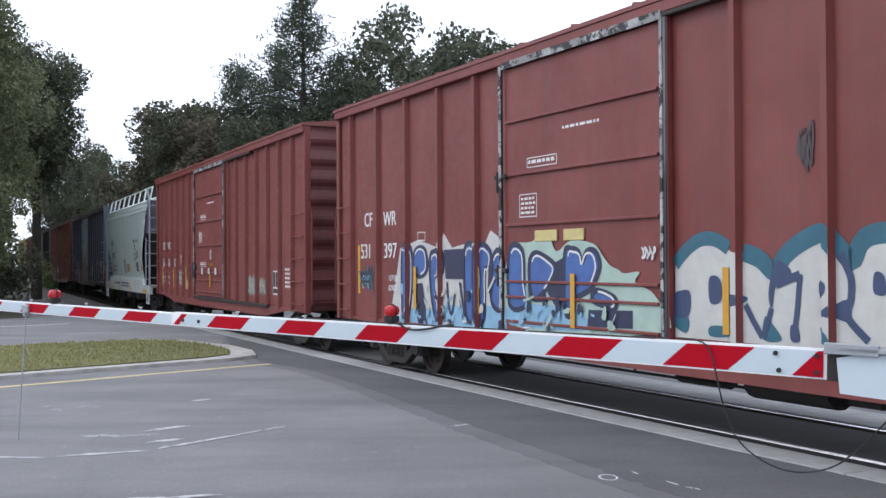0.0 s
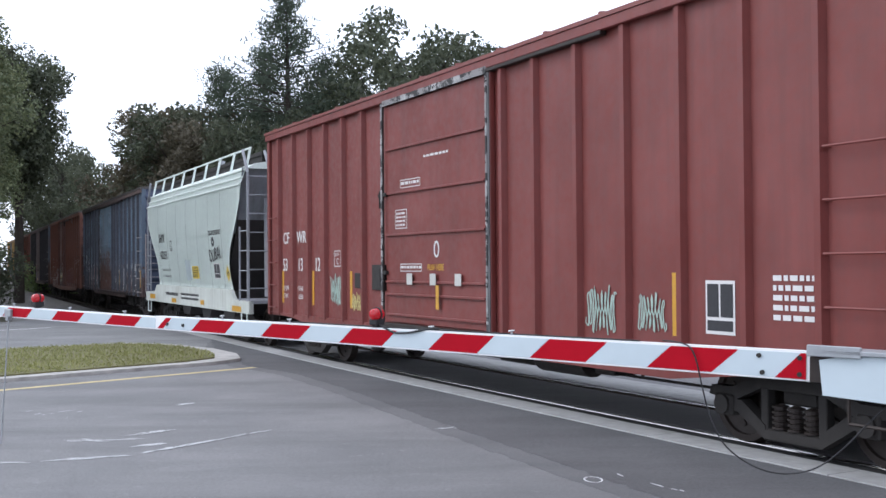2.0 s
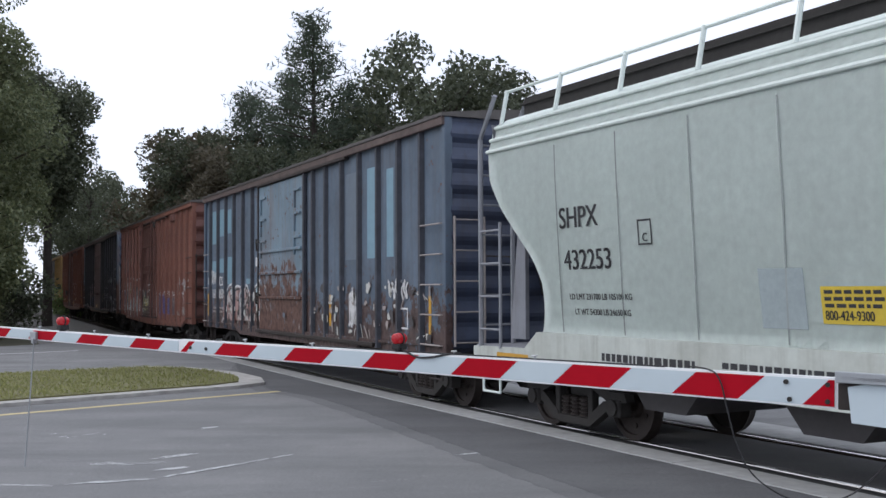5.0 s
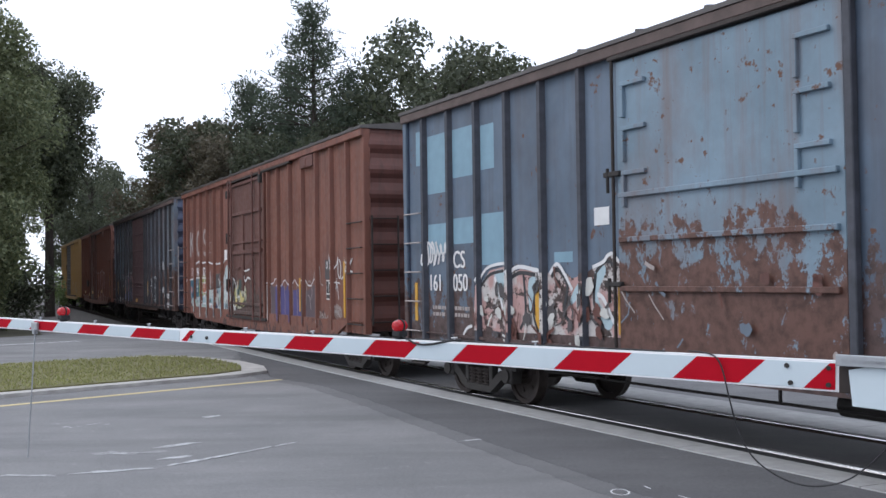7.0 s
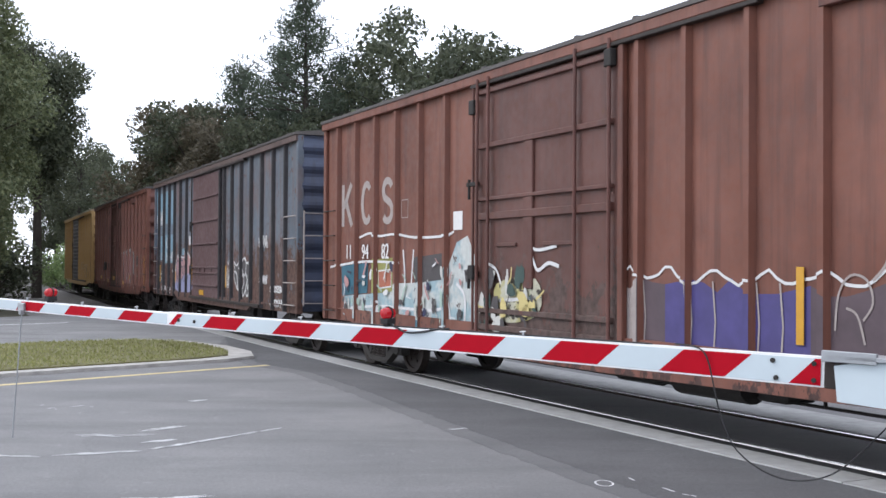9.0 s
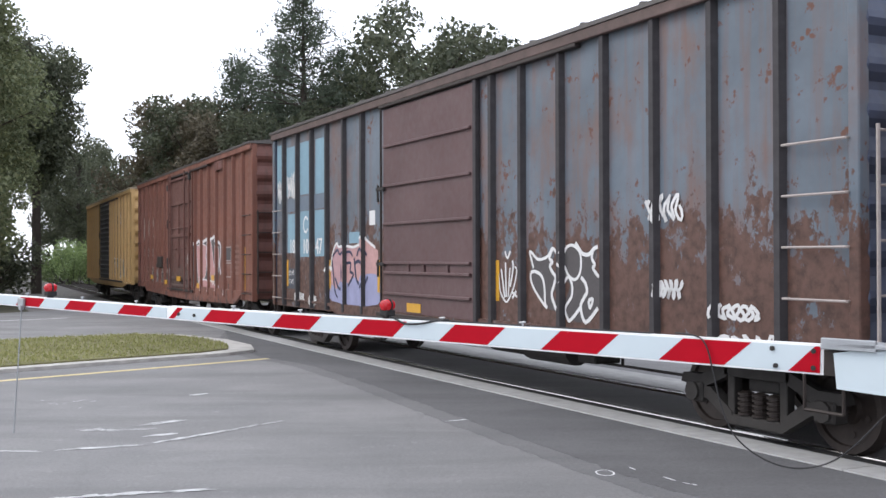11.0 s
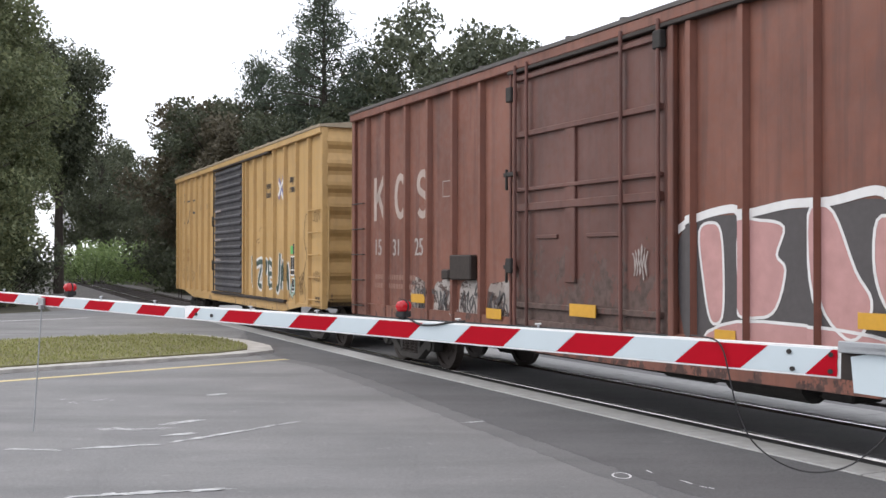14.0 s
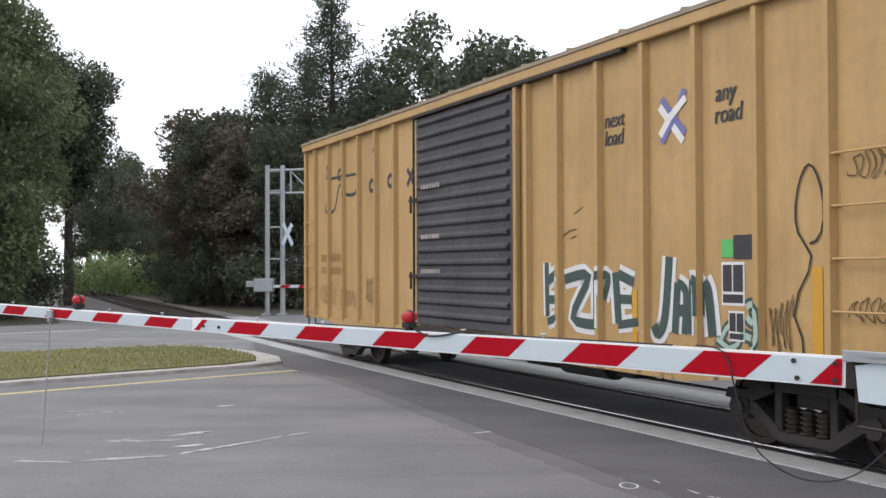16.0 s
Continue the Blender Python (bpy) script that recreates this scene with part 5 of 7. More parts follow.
def strips(car, spans, yp, xs, z0=1.0, z1=1.95, wide=0.09, material=None):
    for x in xs:
        bm = B()
        box(bm, x, x + wide, yp - 0.0075, yp - 0.001, z0, z1)
        part("reflective_strip", bm, material or AMBER, car)


def rounded(pts, closed=False, n=4):
    """A smooth run through a few points."""
    k = len(pts)
    if k < 3:
        return list(pts)
    at = (lambda i: pts[i % k]) if closed else (lambda i: pts[max(0, min(k - 1, i))])
    out = []
    for i in range(k if closed else k - 1):
        p0, p1, p2, p3 = at(i - 1), at(i), at(i + 1), at(i + 2)
        for j in range(n):
            t = j / n
            out.append(tuple(0.5 * (2 * b + (c - a) * t + (2 * a - 5 * b + 4 * c - d) * t * t + (3 * b - a - 3 * c + d) * t ** 3) for a, b, c, d in zip(p0, p1, p2, p3)))
    if not closed:
        out.append(tuple(pts[-1]))
    return out


def sprayed(car, spans, yp, strokes, width, material, layer=3, name="paint_stroke"):
    """Sprayed lines, each with the slight swell and taper of a moving nozzle."""
    for k, pts in enumerate(strokes):
        paint_on(car, spans, yp, name, lambda bm, y: ribbon(bm, rounded(pts), width * (0.85 + 0.3 * ((k * 37) % 10) / 10), y), material, layer + 0.04 * k)


def sprayed_field(car, spans, yp, outlines, material, layer=1, name="mural_field", outline=None, ow=0.05, glint=None, sharp=False):
    """Filled areas of spray paint, with an outline and a thin highlight where asked."""
    for k, pts in enumerate(outlines):
        ring = list(pts) if sharp else rounded(pts, True)

        def fill(bm, y):
            vs = [bm.verts.new((x, y, z)) for x, z in ring]
            es = [bm.edges.new((vs[i], vs[(i + 1) % len(vs)])) for i in range(len(vs))]
            bmesh.ops.triangle_fill(bm, edges=es, use_beauty=True)
        paint_on(car, spans, yp, name, fill, material, layer + 0.05 * k)
        if outline:
            paint_on(car, spans, yp, "mural_outline", lambda bm, y: ribbon(bm, ring, ow, y, True), outline, layer + 0.7 + 0.05 * k)
        if glint:
            cx, cz = sum(p[0] for p in ring) / len(ring), sum(p[1] for p in ring) / len(ring)
            inner = [(cx + (x - cx) * 0.78, cz + (z - cz) * 0.86) for x, z in ring]
            paint_on(car, spans, yp, "mural_glint", lambda bm, y: ribbon(bm, inner[:len(inner) * 2 // 3], ow * 0.4, y), glint, layer + 1.4 + 0.05 * k)


def logo_shapes(car, spans, yp, x, z, material):
    """Three large plain paint shapes: a bar with two slanting blocks, an open ring, and two stacked hooks."""
    def arc(cx, cz, rx, rz, a0, a1):
        return [(cx + rx * math.cos(radians(a0 + (a1 - a0) * k / 12)), cz + rz * math.sin(radians(a0 + (a1 - a0) * k / 12))) for k in range(13)]
    for lines in ([[(x + 0.06, z), (x + 0.06, z + 0.76)], [(x + 0.10, z + 0.34), (x + 0.45, z + 0.76)], [(x + 0.2, z + 0.44), (x + 0.48, z)]],
                  [arc(x + 1.15, z + 0.38, 0.19, 0.33, 45, 315)],
                  [arc(x + 2.03, z + 0.55, 0.17, 0.16, 20, 235) + arc(x + 2.03, z + 0.20, 0.18, 0.165, 70, -150)]):
        bm = B()
        for p in lines:
            ribbon(bm, p, 0.12, yp - 0.0085)
        drape(bm, spans, 0.0745)
        part("logo_shape", bm, material, car)


def script(rng, x0, x1, z0, z1, n):
    """A looping scrawl as a run of points."""
    out = []
    w, h = x1 - x0, z1 - z0
    ph, amp = rng.uniform(0, 6), [rng.uniform(0.25, 0.5) for _ in range(n + 2)]
    for k in range(n * 8 + 1):
        f = k / (n * 8)
        a = amp[int(f * n)] * (1 - (f * n) % 1) + amp[int(f * n) + 1] * ((f * n) % 1)
        th = f * n * math.pi * 1.25 + ph
        out.append((x0 + w * f + 0.5 * w / n * math.sin(th * 1.9 + ph), z0 + h * (0.5 + a * math.sin(th)) + 0.06 * h * math.sin(th * 3.1)))
    return out


def scrawl(car, spans, yp, x0, x1, z0, z1, seed, material=None, width=0.024, n=9):
    rng = random.Random(seed)
    paint_on(car, spans, yp, "paint_scrawl", lambda bm, y: ribbon(bm, script(rng, x0, x1, z0, z1, n), width, y), material or SPRAY_WHITE, 3)


def clutter(car, spans, yp, x0, x1, z0, z1, count, seed, colours, big=0.14):
    """Layered dabs and strokes of spray paint."""
    rng = random.Random(seed)
    for k, m in enumerate(colours):
        def go(bm, y):
            for _ in range(count // len(colours)):
                cx, cz = rng.uniform(x0, x1), z0 + (z1 - z0) * rng.random() ** 1.3
                if rng.random() < 0.5:
                    blob(bm, cx, cz, big * rng.uniform(0.3, 1.0), big * rng.uniform(0.3, 1.2), rng, y, 12, 0.35, 2.5)
                else:
                    dx, dz = rng.uniform(-0.25, 0.25), rng.uniform(-0.3, 0.3)
                    ribbon(bm, [(cx, cz), (cx + dx * 0.5 + rng.uniform(-0.05, 0.05), cz + dz * 0.4), (cx + dx, cz + dz)], rng.uniform(0.015, 0.05), y)
                for v in bm.verts:
                    v.co.z = max(z0 - 0.04, v.co.z)
        tagged(paint_on(car, spans, yp, "spray_speckle", go, m, 6.5 + 0.6 * k), kind="stuff")


def small_print(car, yp, x0, x1, z0, z1, rows, seed, material=None, depth=0.0075, name="stencil"):
    tagged(part(name, bars(B(), random.Random(seed), x0, x1, z0, z1, rows, yp - depth), material or WHITE_PAINT, car), kind="stuff")


def outlined(car, yp, x0, x1, z0, z1, material, t=0.015, depth=0.0085, fill=None):
    bm = B()
    for a, b, c, d in ((x0, x1, z0, z0 + t), (x0, x1, z1 - t, z1), (x0, x0 + t, z0, z1), (x1 - t, x1, z0, z1)):
        plate(bm, a, b, c, d, yp - depth)
    part("stencil_frame", bm, material, car)
    if fill:
        part("label_panel", plate(B(), x0 + t, x1 - t, z0 + t, z1 - t, yp - depth + 0.003), fill, car)


def cargo_label(car, yp, x, z, k=1.0):
    """The black consolidated label in a white frame."""
    bm = B()
    plate(bm, x, x + 0.48 * k, z, z + 0.62 * k, yp - 0.006)
    part("label_plate", bm, WHITE_PAINT, car)
    for a, b, c, d in ((0.03, 0.22, 0.2, 0.58), (0.25, 0.45, 0.2, 0.58), (0.03, 0.45, 0.04, 0.16)):
        bm = B()
        plate(bm, x + a * k, x + b * k, z + c * k, z + d * k, yp - 0.010)
        part("label_field", bm, BLACK_PAINT, car)


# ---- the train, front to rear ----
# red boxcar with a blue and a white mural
car_a, sp, yp = boxcar("red boxcar with blue and white spray-painted murals along its side", RED, RED_END_SHADED, RED, ROOF_RED, "ribs", 4.6, irons=RED, L=16.6, seed=1, doors=(-2.25, 1.0), posts=[-7.65 + 1.137 * k for k in range(5)] + [2.06 + 1.137 * k for k in range(5)])
letters("reporting_mark", "CF", 0.34, -7.14, yp - 0.008, 2.47, WHITE_PAINT, car_a, 0.9)
letters("reporting_mark", "WR", 0.34, -6.33, yp - 0.008, 2.46, WHITE_PAINT, car_a, 0.9)
letters("car_number", "531", 0.36, -7.3, yp - 0.008, 1.92, WHITE_PAINT, car_a, 0.85)
letters("car_number", "397", 0.36, -6.33, yp - 0.008, 1.92, WHITE_PAINT, car_a, 0.98)
letters("load_limit", "157100", 0.14, -6.13, yp - 0.008, 1.54, WHITE_PAINT, car_a, 0.85)
letters("light_weight", "62900", 0.14, -6.13, yp - 0.008, 1.38, WHITE_PAINT, car_a, 0.85)
outlined(car_a, yp, -5.02, -4.75, 2.18, 2.32, WHITE_PAINT)
letters("load_limit", "LD LMT", 0.13, -7.25, yp - 0.008, 1.54, WHITE_PAINT, car_a, 0.8)
letters("light_weight", "LT WT", 0.13, -7.25, yp - 0.008, 1.40, WHITE_PAINT, car_a, 0.8)
scrawl(car_a, sp, yp, -7.35, -6.75, 1.35, 1.8, 4, SPRAY_TEAL, 0.04, 8)
sprayed_field(car_a, sp, yp, [[(-6.09, 0.81), (-6.08, 0.95), (-5.85, 1.52), (-5.67, 2.07), (-5.00, 2.20), (-4.27, 2.05), (-4.14, 2.28), (-3.87, 2.06), (-3.35, 2.12), (-2.90, 2.10), (-2.74, 2.28), (-2.48, 2.17), (-2.44, 1.99), (-2.38, 0.87)]], SPRAY_CREAM, 1, sharp=True)
sprayed_field(car_a, sp, yp, [[(-5.47, 1.12), (-4.62, 1.09), (-3.88, 1.22), (-2.37, 1.21), (-2.38, 0.87), (-5.48, 0.80)]], CYAN, 1.4)
sprayed_field(car_a, sp, yp, [[(-5.59, 2.00), (-5.25, 2.07), (-5.22, 1.53), (-5.35, 0.99), (-5.56, 0.84)], [(-5.15, 1.98), (-4.97, 2.08), (-4.73, 2.02), (-4.69, 1.73), (-4.97, 1.62), (-5.17, 1.75)], [(-4.58, 1.93), (-4.46, 2.01), (-4.18, 2.00), (-4.16, 1.71), (-4.33, 1.54), (-4.15, 1.05), (-4.43, 1.03), (-4.58, 1.54)], [(-3.49, 2.00), (-3.22, 2.07), (-3.16, 1.56), (-3.17, 1.08), (-3.43, 1.07)], [(-3.09, 2.04), (-2.74, 2.00), (-2.78, 1.76), (-2.90, 1.72), (-2.91, 1.09), (-3.10, 1.08)], [(-2.67, 1.91), (-2.44, 1.97), (-2.39, 1.42), (-2.49, 1.19), (-2.72, 1.33)]], SPRAY_BLUE, 2, "mural_fill", SPRAY_NAVY, 0.07, SPRAY_WHITE)
sprayed_field(car_a, sp, yp, [[(-4.11, 2.03), (-3.46, 2.04), (-3.50, 1.60), (-4.06, 1.60)], [(-5.16, 1.49), (-4.85, 1.53), (-4.70, 1.01), (-4.92, 0.87)], [(-2.78, 1.80), (-2.65, 1.81), (-2.69, 1.45), (-2.81, 1.41)]], SPRAY_NAVY, 4, "mural_shade", sharp=True)
sprayed(car_a, sp, yp, [[(-4.02, 1.55), (-3.97, 1.21), (-3.88, 1.09), (-3.77, 1.38)], [(-3.62, 1.55), (-3.53, 1.23), (-3.47, 1.07)], [(-5.02, 1.00), (-4.92, 0.87), (-4.78, 1.01), (-4.67, 0.84)], [(-3.04, 1.09), (-2.96, 0.93)]], 0.05, SPRAY_NAVY, 4)
sprayed_field(car_a, [], -1.485, [[(-2.14, 1.02), (-2.12, 1.99), (-1.59, 2.10), (-1.37, 2.21), (-1.17, 2.16), (-1.01, 1.97), (-0.70, 2.10), (-0.24, 2.05), (-0.05, 1.90), (0.08, 1.80), (0.24, 1.75), (0.34, 1.71), (0.61, 1.73), (0.54, 1.61), (0.88, 1.47), (0.92, 1.07)]], SPRAY_MINT, 1)
sprayed_field(car_a, [], -1.485, [[(-2.10, 1.28), (-0.65, 1.29), (-0.42, 1.20), (-0.42, 1.03), (-2.11, 1.02)]], CYAN, 1.4)
sprayed_field(car_a, [], -1.485, [[(-1.14, 1.80), (-0.85, 1.90), (-0.86, 1.32), (-1.02, 1.28), (-1.21, 1.45)], [(-1.53, 1.33), (-1.27, 1.48), (-1.21, 1.34)], [(-0.34, 1.28), (0.49, 1.30), (0.49, 1.10), (-0.37, 1.08)]], SPRAY_NAVY, 1.8, "mural_shade", sharp=True)
sprayed_field(car_a, [], -1.485, [[(-2.12, 2.01), (-1.80, 2.00), (-1.76, 1.58), (-1.71, 1.29), (-2.13, 1.28)], [(-1.62, 1.87), (-1.46, 1.96), (-1.14, 1.86), (-1.01, 1.76), (-1.14, 1.59), (-1.27, 1.48), (-1.53, 1.37), (-1.63, 1.58)], [(-0.83, 1.94), (-0.68, 2.00), (-0.53, 1.96), (-0.47, 1.83), (-0.36, 1.97), (-0.19, 1.96), (-0.11, 1.80), (-0.19, 1.64), (-0.30, 1.52), (-0.59, 1.40), (-0.66, 1.22), (-0.83, 1.25)], [(-0.19, 1.51), (0.13, 1.45), (0.20, 1.37), (0.13, 1.32), (-0.25, 1.39)]], SPRAY_BLUE, 2, "mural_fill", SPRAY_NAVY, 0.07, SPRAY_WHITE)
sprayed_field(car_a, sp, yp, [[(1.13, 1.83), (1.31, 1.95), (1.52, 2.03), (1.71, 2.03), (1.89, 1.96), (2.16, 1.91), (2.35, 1.83), (2.53, 1.71), (2.64, 1.83), (2.81, 1.95), (3.07, 2.05), (3.23, 1.95), (3.38, 1.86), (3.46, 1.80), (3.52, 1.94), (3.65, 2.03), (3.78, 2.05), (4.17, 2.05), (4.47, 1.89), (4.46, 1.06), (1.12, 1.05)]], SPRAY_CREAM, 1, sharp=True)
sprayed(car_a, sp, yp, [[(1.13, 1.81), (1.31, 1.96), (1.52, 2.06), (1.73, 2.06), (1.93, 1.97)], [(2.13, 1.93), (2.35, 1.86), (2.53, 1.74), (2.66, 1.88), (2.84, 2.00), (3.11, 2.09), (3.26, 1.99), (3.43, 1.84), (3.52, 1.98), (3.65, 2.06), (3.96, 2.08)]], 0.17, SPRAY_TEAL, 1.6, "mural_halo")
sprayed_field(car_a, sp, yp, [[(1.66, 1.19), (1.92, 1.19), (1.92, 1.10), (1.66, 1.09)], [(2.41, 1.32), (2.51, 1.25), (2.62, 1.11), (2.39, 1.10)], [(1.08, 1.28), (1.33, 1.26), (1.30, 1.10), (1.09, 1.18)], [(3.08, 1.25), (3.19, 1.21), (3.25, 1.10), (3.13, 1.13)]], SPRAY_TEAL, 2, "mural_shade")
sprayed_field(car_a, sp, yp, [[(1.65, 1.67), (1.77, 1.69), (1.83, 1.60), (1.81, 1.44), (1.66, 1.43)], [(1.95, 1.52), (2.19, 1.49), (2.07, 1.41), (1.94, 1.42)], [(1.03, 1.47), (1.35, 1.54), (1.33, 1.27), (1.08, 1.29)], [(2.53, 1.80), (2.62, 1.84), (2.75, 1.73), (2.56, 1.62), (2.50, 1.40), (2.46, 1.54)], [(3.07, 1.64), (3.13, 1.68), (3.20, 1.63), (3.18, 1.55), (3.09, 1.51)], [(3.13, 1.38), (3.39, 1.51), (3.41, 1.32), (3.26, 1.34)], [(3.66, 1.72), (3.71, 1.75), (3.77, 1.70), (3.78, 1.56), (3.66, 1.57)], [(2.73, 1.24), (2.81, 1.26), (2.84, 1.12), (2.74, 1.11)]], SPRAY_DEEP, 2.4, "mural_counter")
sprayed(car_a, sp, yp, [[(2.85, 1.72), (2.82, 1.44), (2.79, 1.25)], [(3.31, 1.90), (3.42, 1.70), (3.42, 1.51), (3.38, 1.36), (3.60, 1.16)], [(2.16, 1.42), (2.27, 1.26), (2.38, 1.12)], [(2.50, 1.40), (2.45, 1.27), (2.39, 1.11)], [(2.56, 1.62), (2.85, 1.72)]], 0.07, SPRAY_DEEP, 3)
strips(car_a, sp, yp, (-7.42,), 1.3, 2.15)
strips(car_a, sp, yp - 0.03, (-5.12, -3.12, 1.87), 1.12, 1.78)
strips(car_a, [], -1.515, (-0.68,), 1.05, 1.7)
clutter(car_a, sp, yp, -5.6, -2.4, 0.9, 1.5, 44, 207, (CYAN, SPRAY_CREAM, SPRAY_NAVY), 0.08)
clutter(car_a, [], -1.49, -2.1, 0.2, 0.98, 1.35, 24, 210, (CYAN, SPRAY_MINT, SPRAY_NAVY), 0.08)
scrawl(car_a, sp, yp, 2.85, 3.02, 2.65, 3.1, 15, DARK_PAINT, 0.02, 6)
scrawl(car_a, [], -1.485, 0.66, 0.9, 1.85, 2.02, 16, SPRAY_WHITE, 0.025, 5)
for x, w in ((-1.5, 0.5), (-0.85, 0.42)):
    bm = B()
    box(bm, x, x + w, -1.50, -1.478, 2.1, 2.24, 0.006)
    part("paint_mask_plate", bm, SPRAY_YELLOW, car_a, "cream-smeared steel plate")
# red boxcar with plain sides
car_b, sp, yp = boxcar("red boxcar with plain weathered sides and white numbers", RED, RED_END_SHADED, RED, ROOF_RED, "ribs", 4.6, irons=RED, seed=2)
letters("reporting_mark", "CF", 0.33, -7.05, yp - 0.008, 2.3, WHITE_PAINT, car_b, 0.95)
letters("reporting_mark", "WR", 0.33, -6.25, yp - 0.008, 2.3, WHITE_PAINT, car_b, 0.95)
letters("car_number", "53", 0.36, -7.08, yp - 0.008, 1.75, WHITE_PAINT, car_b, 0.8)
letters("car_number", "13", 0.36, -6.2, yp - 0.008, 1.75, WHITE_PAINT, car_b, 0.8)
letters("car_number", "12", 0.36, -5.27, yp - 0.008, 1.75, WHITE_PAINT, car_b, 0.8)
letters("load_limit", "LD LMT", 0.13, -7.05, yp - 0.008, 1.36, WHITE_PAINT, car_b, 0.75)
letters("load_limit", "157500", 0.13, -6.2, yp - 0.008, 1.36, WHITE_PAINT, car_b, 0.75)
letters("light_weight", "LT WT", 0.13, -7.05, yp - 0.008, 1.2, WHITE_PAINT, car_b, 0.75)
letters("light_weight", "62500", 0.13, -6.15, yp - 0.008, 1.2, WHITE_PAINT, car_b, 0.75)
outlined(car_b, yp, -4.27, -3.97, 1.83, 2.12, WHITE_PAINT)
letters("plate_code", "PLATE", 0.085, -4.24, yp - 0.008, 2.02, WHITE_PAINT, car_b, 0.75)
letters("stencil", "PUSH HERE", 0.13, -0.46, -1.479, 1.77, AMBER, car_b, 0.8)
letters("plate_code", "C", 0.16, -4.17, yp - 0.008, 1.87, WHITE_PAINT, car_b, 0.8)
scrawl(car_b, sp, yp, -4.45, -3.9, 1.1, 1.7, 8, SPRAY_MINT, 0.03, 12)
scrawl(car_b, sp, yp, -3.45, -3.0, 1.05, 1.4, 9, SPRAY_YELLOW, 0.03, 9)
scrawl(car_b, sp, yp, 3.5, 4.05, 1.05, 1.6, 10, SPRAY_MINT, 0.02, 14)
scrawl(car_b, sp, yp, 4.45, 4.9, 1.1, 1.55, 11, SPRAY_MINT, 0.018, 12)
bm = B()
box(bm, -2.52, -2.01, yp - 0.05, yp, 1.44, 1.86, 0.01)
part("smoked_plate", bm, GRIME, car_b, "dark steel plate")
bm = B()
box(bm, -3.28, -3.0, yp - 0.04, yp, 1.46, 1.72, 0.01)
part("smoked_plate", bm, GRIME, car_b, "dark steel plate")
cargo_label(car_b, yp, 5.5, 1.15, 0.85)
small_print(car_b, yp, 6.4, 6.95, 1.3, 1.75, 5, 5)
strips(car_b, sp, yp, (-7.12, -5.4, -3.55, 5.0, 6.9), 1.1, 1.75)
strips(car_b, [], -1.52, (-0.11,), 1.2, 1.55)
ring_ = [(-0.16 + 0.07 * math.cos(k / 12 * 6.283), 2.08 + 0.11 * math.sin(k / 12 * 6.283)) for k in range(12)]
bm = B()
ribbon(bm, ring_, 0.035, -1.482, True)
part("stencil", bm, WHITE_PAINT, car_b)
# grey-green covered hopper
HL = 11.9
hop = tagged(empty("covered_hopper"), "pale grey-green covered hopper car with rounded sides and roof railing", "hopper car", "cars of the freight train")
HW = 1.55


def hopper_half(z):
    """Half width of the rounded body at a height."""
    if z < 1.3:
        return 1.36 + (z - 1.0) * 0.15
    if z < 3.7:
        f = (z - 1.3) / 2.4
        return 1.40 + 0.16 * math.sin(f * math.pi * 0.62)
    return 1.55 - (z - 3.7) * 0.35


def reach(z):
    """How far along the car the side sheet goes at a height."""
    return float(np.interp(z, (1.28, 1.48, 1.72, 1.95, 2.25, 2.6, 2.92, 3.3, 4.1), (4.3, 4.22, 4.18, 4.2, 4.38, 4.75, 5.08, 5.36, 5.48)))


ZS = [1.28 + k * (4.1 - 1.28) / 22 for k in range(23)]
NX = 48
bm = B()
for sy in (-1, 1):
    g = []
    for z in ZS:
        row = []
        for i in range(NX + 1):
            u = -1 + 2 * i / NX
            x = u * reach(z)
            crease = 0.012 * max(0.0, 1 - abs(((x + 5.0) % 1.25) - 0.625) / 0.05) if z < 3.65 else 0.0
            row.append(bm.verts.new((x, sy * (hopper_half(z) - crease), z)))
        g.append(row)
    for j in range(len(ZS) - 1):
        for i in range(NX):
            bm.faces.new((g[j][i], g[j][i + 1], g[j + 1][i + 1], g[j + 1][i]))
    for f in bm.faces:
        f.smooth = True
bmesh.ops.solidify(bm, geom=bm.faces[:], thickness=0.02)
bmesh.ops.recalc_face_normals(bm, faces=bm.faces[:])
part("side_sheet", bm, HOPPER, hop, "smooth pale grey-green side sheet")
for sy in (-1, 1):
    for z in (3.72, 3.88, 4.05):
        bm = B()
        y = sy * (hopper_half(z) + 0.012)
        rod(bm, (-5.44, y, z), (5.44, y, z), 0.028, 8)
        part("roof_stringer", bm, HOPPER, hop)
bm = B()
prof = [(-1.42, 4.08), (-1.2, 4.2), (-0.6, 4.31), (0, 4.34), (0.6, 4.31), (1.2, 4.2), (1.42, 4.08)]
a = [bm.verts.new((-5.46, y, z)) for y, z in prof]
b = [bm.verts.new((5.46, y, z)) for y, z in prof]
for k in range(6):
    bm.faces.new((a[k], b[k], b[k + 1], a[k + 1]))
bm.faces.new((a[6], b[6], b[0], a[0]))
bm.faces.new(a)
bm.faces.new(b[::-1])
bmesh.ops.recalc_face_normals(bm, faces=bm.faces[:])
part("roof", bm, HOPPER, hop)
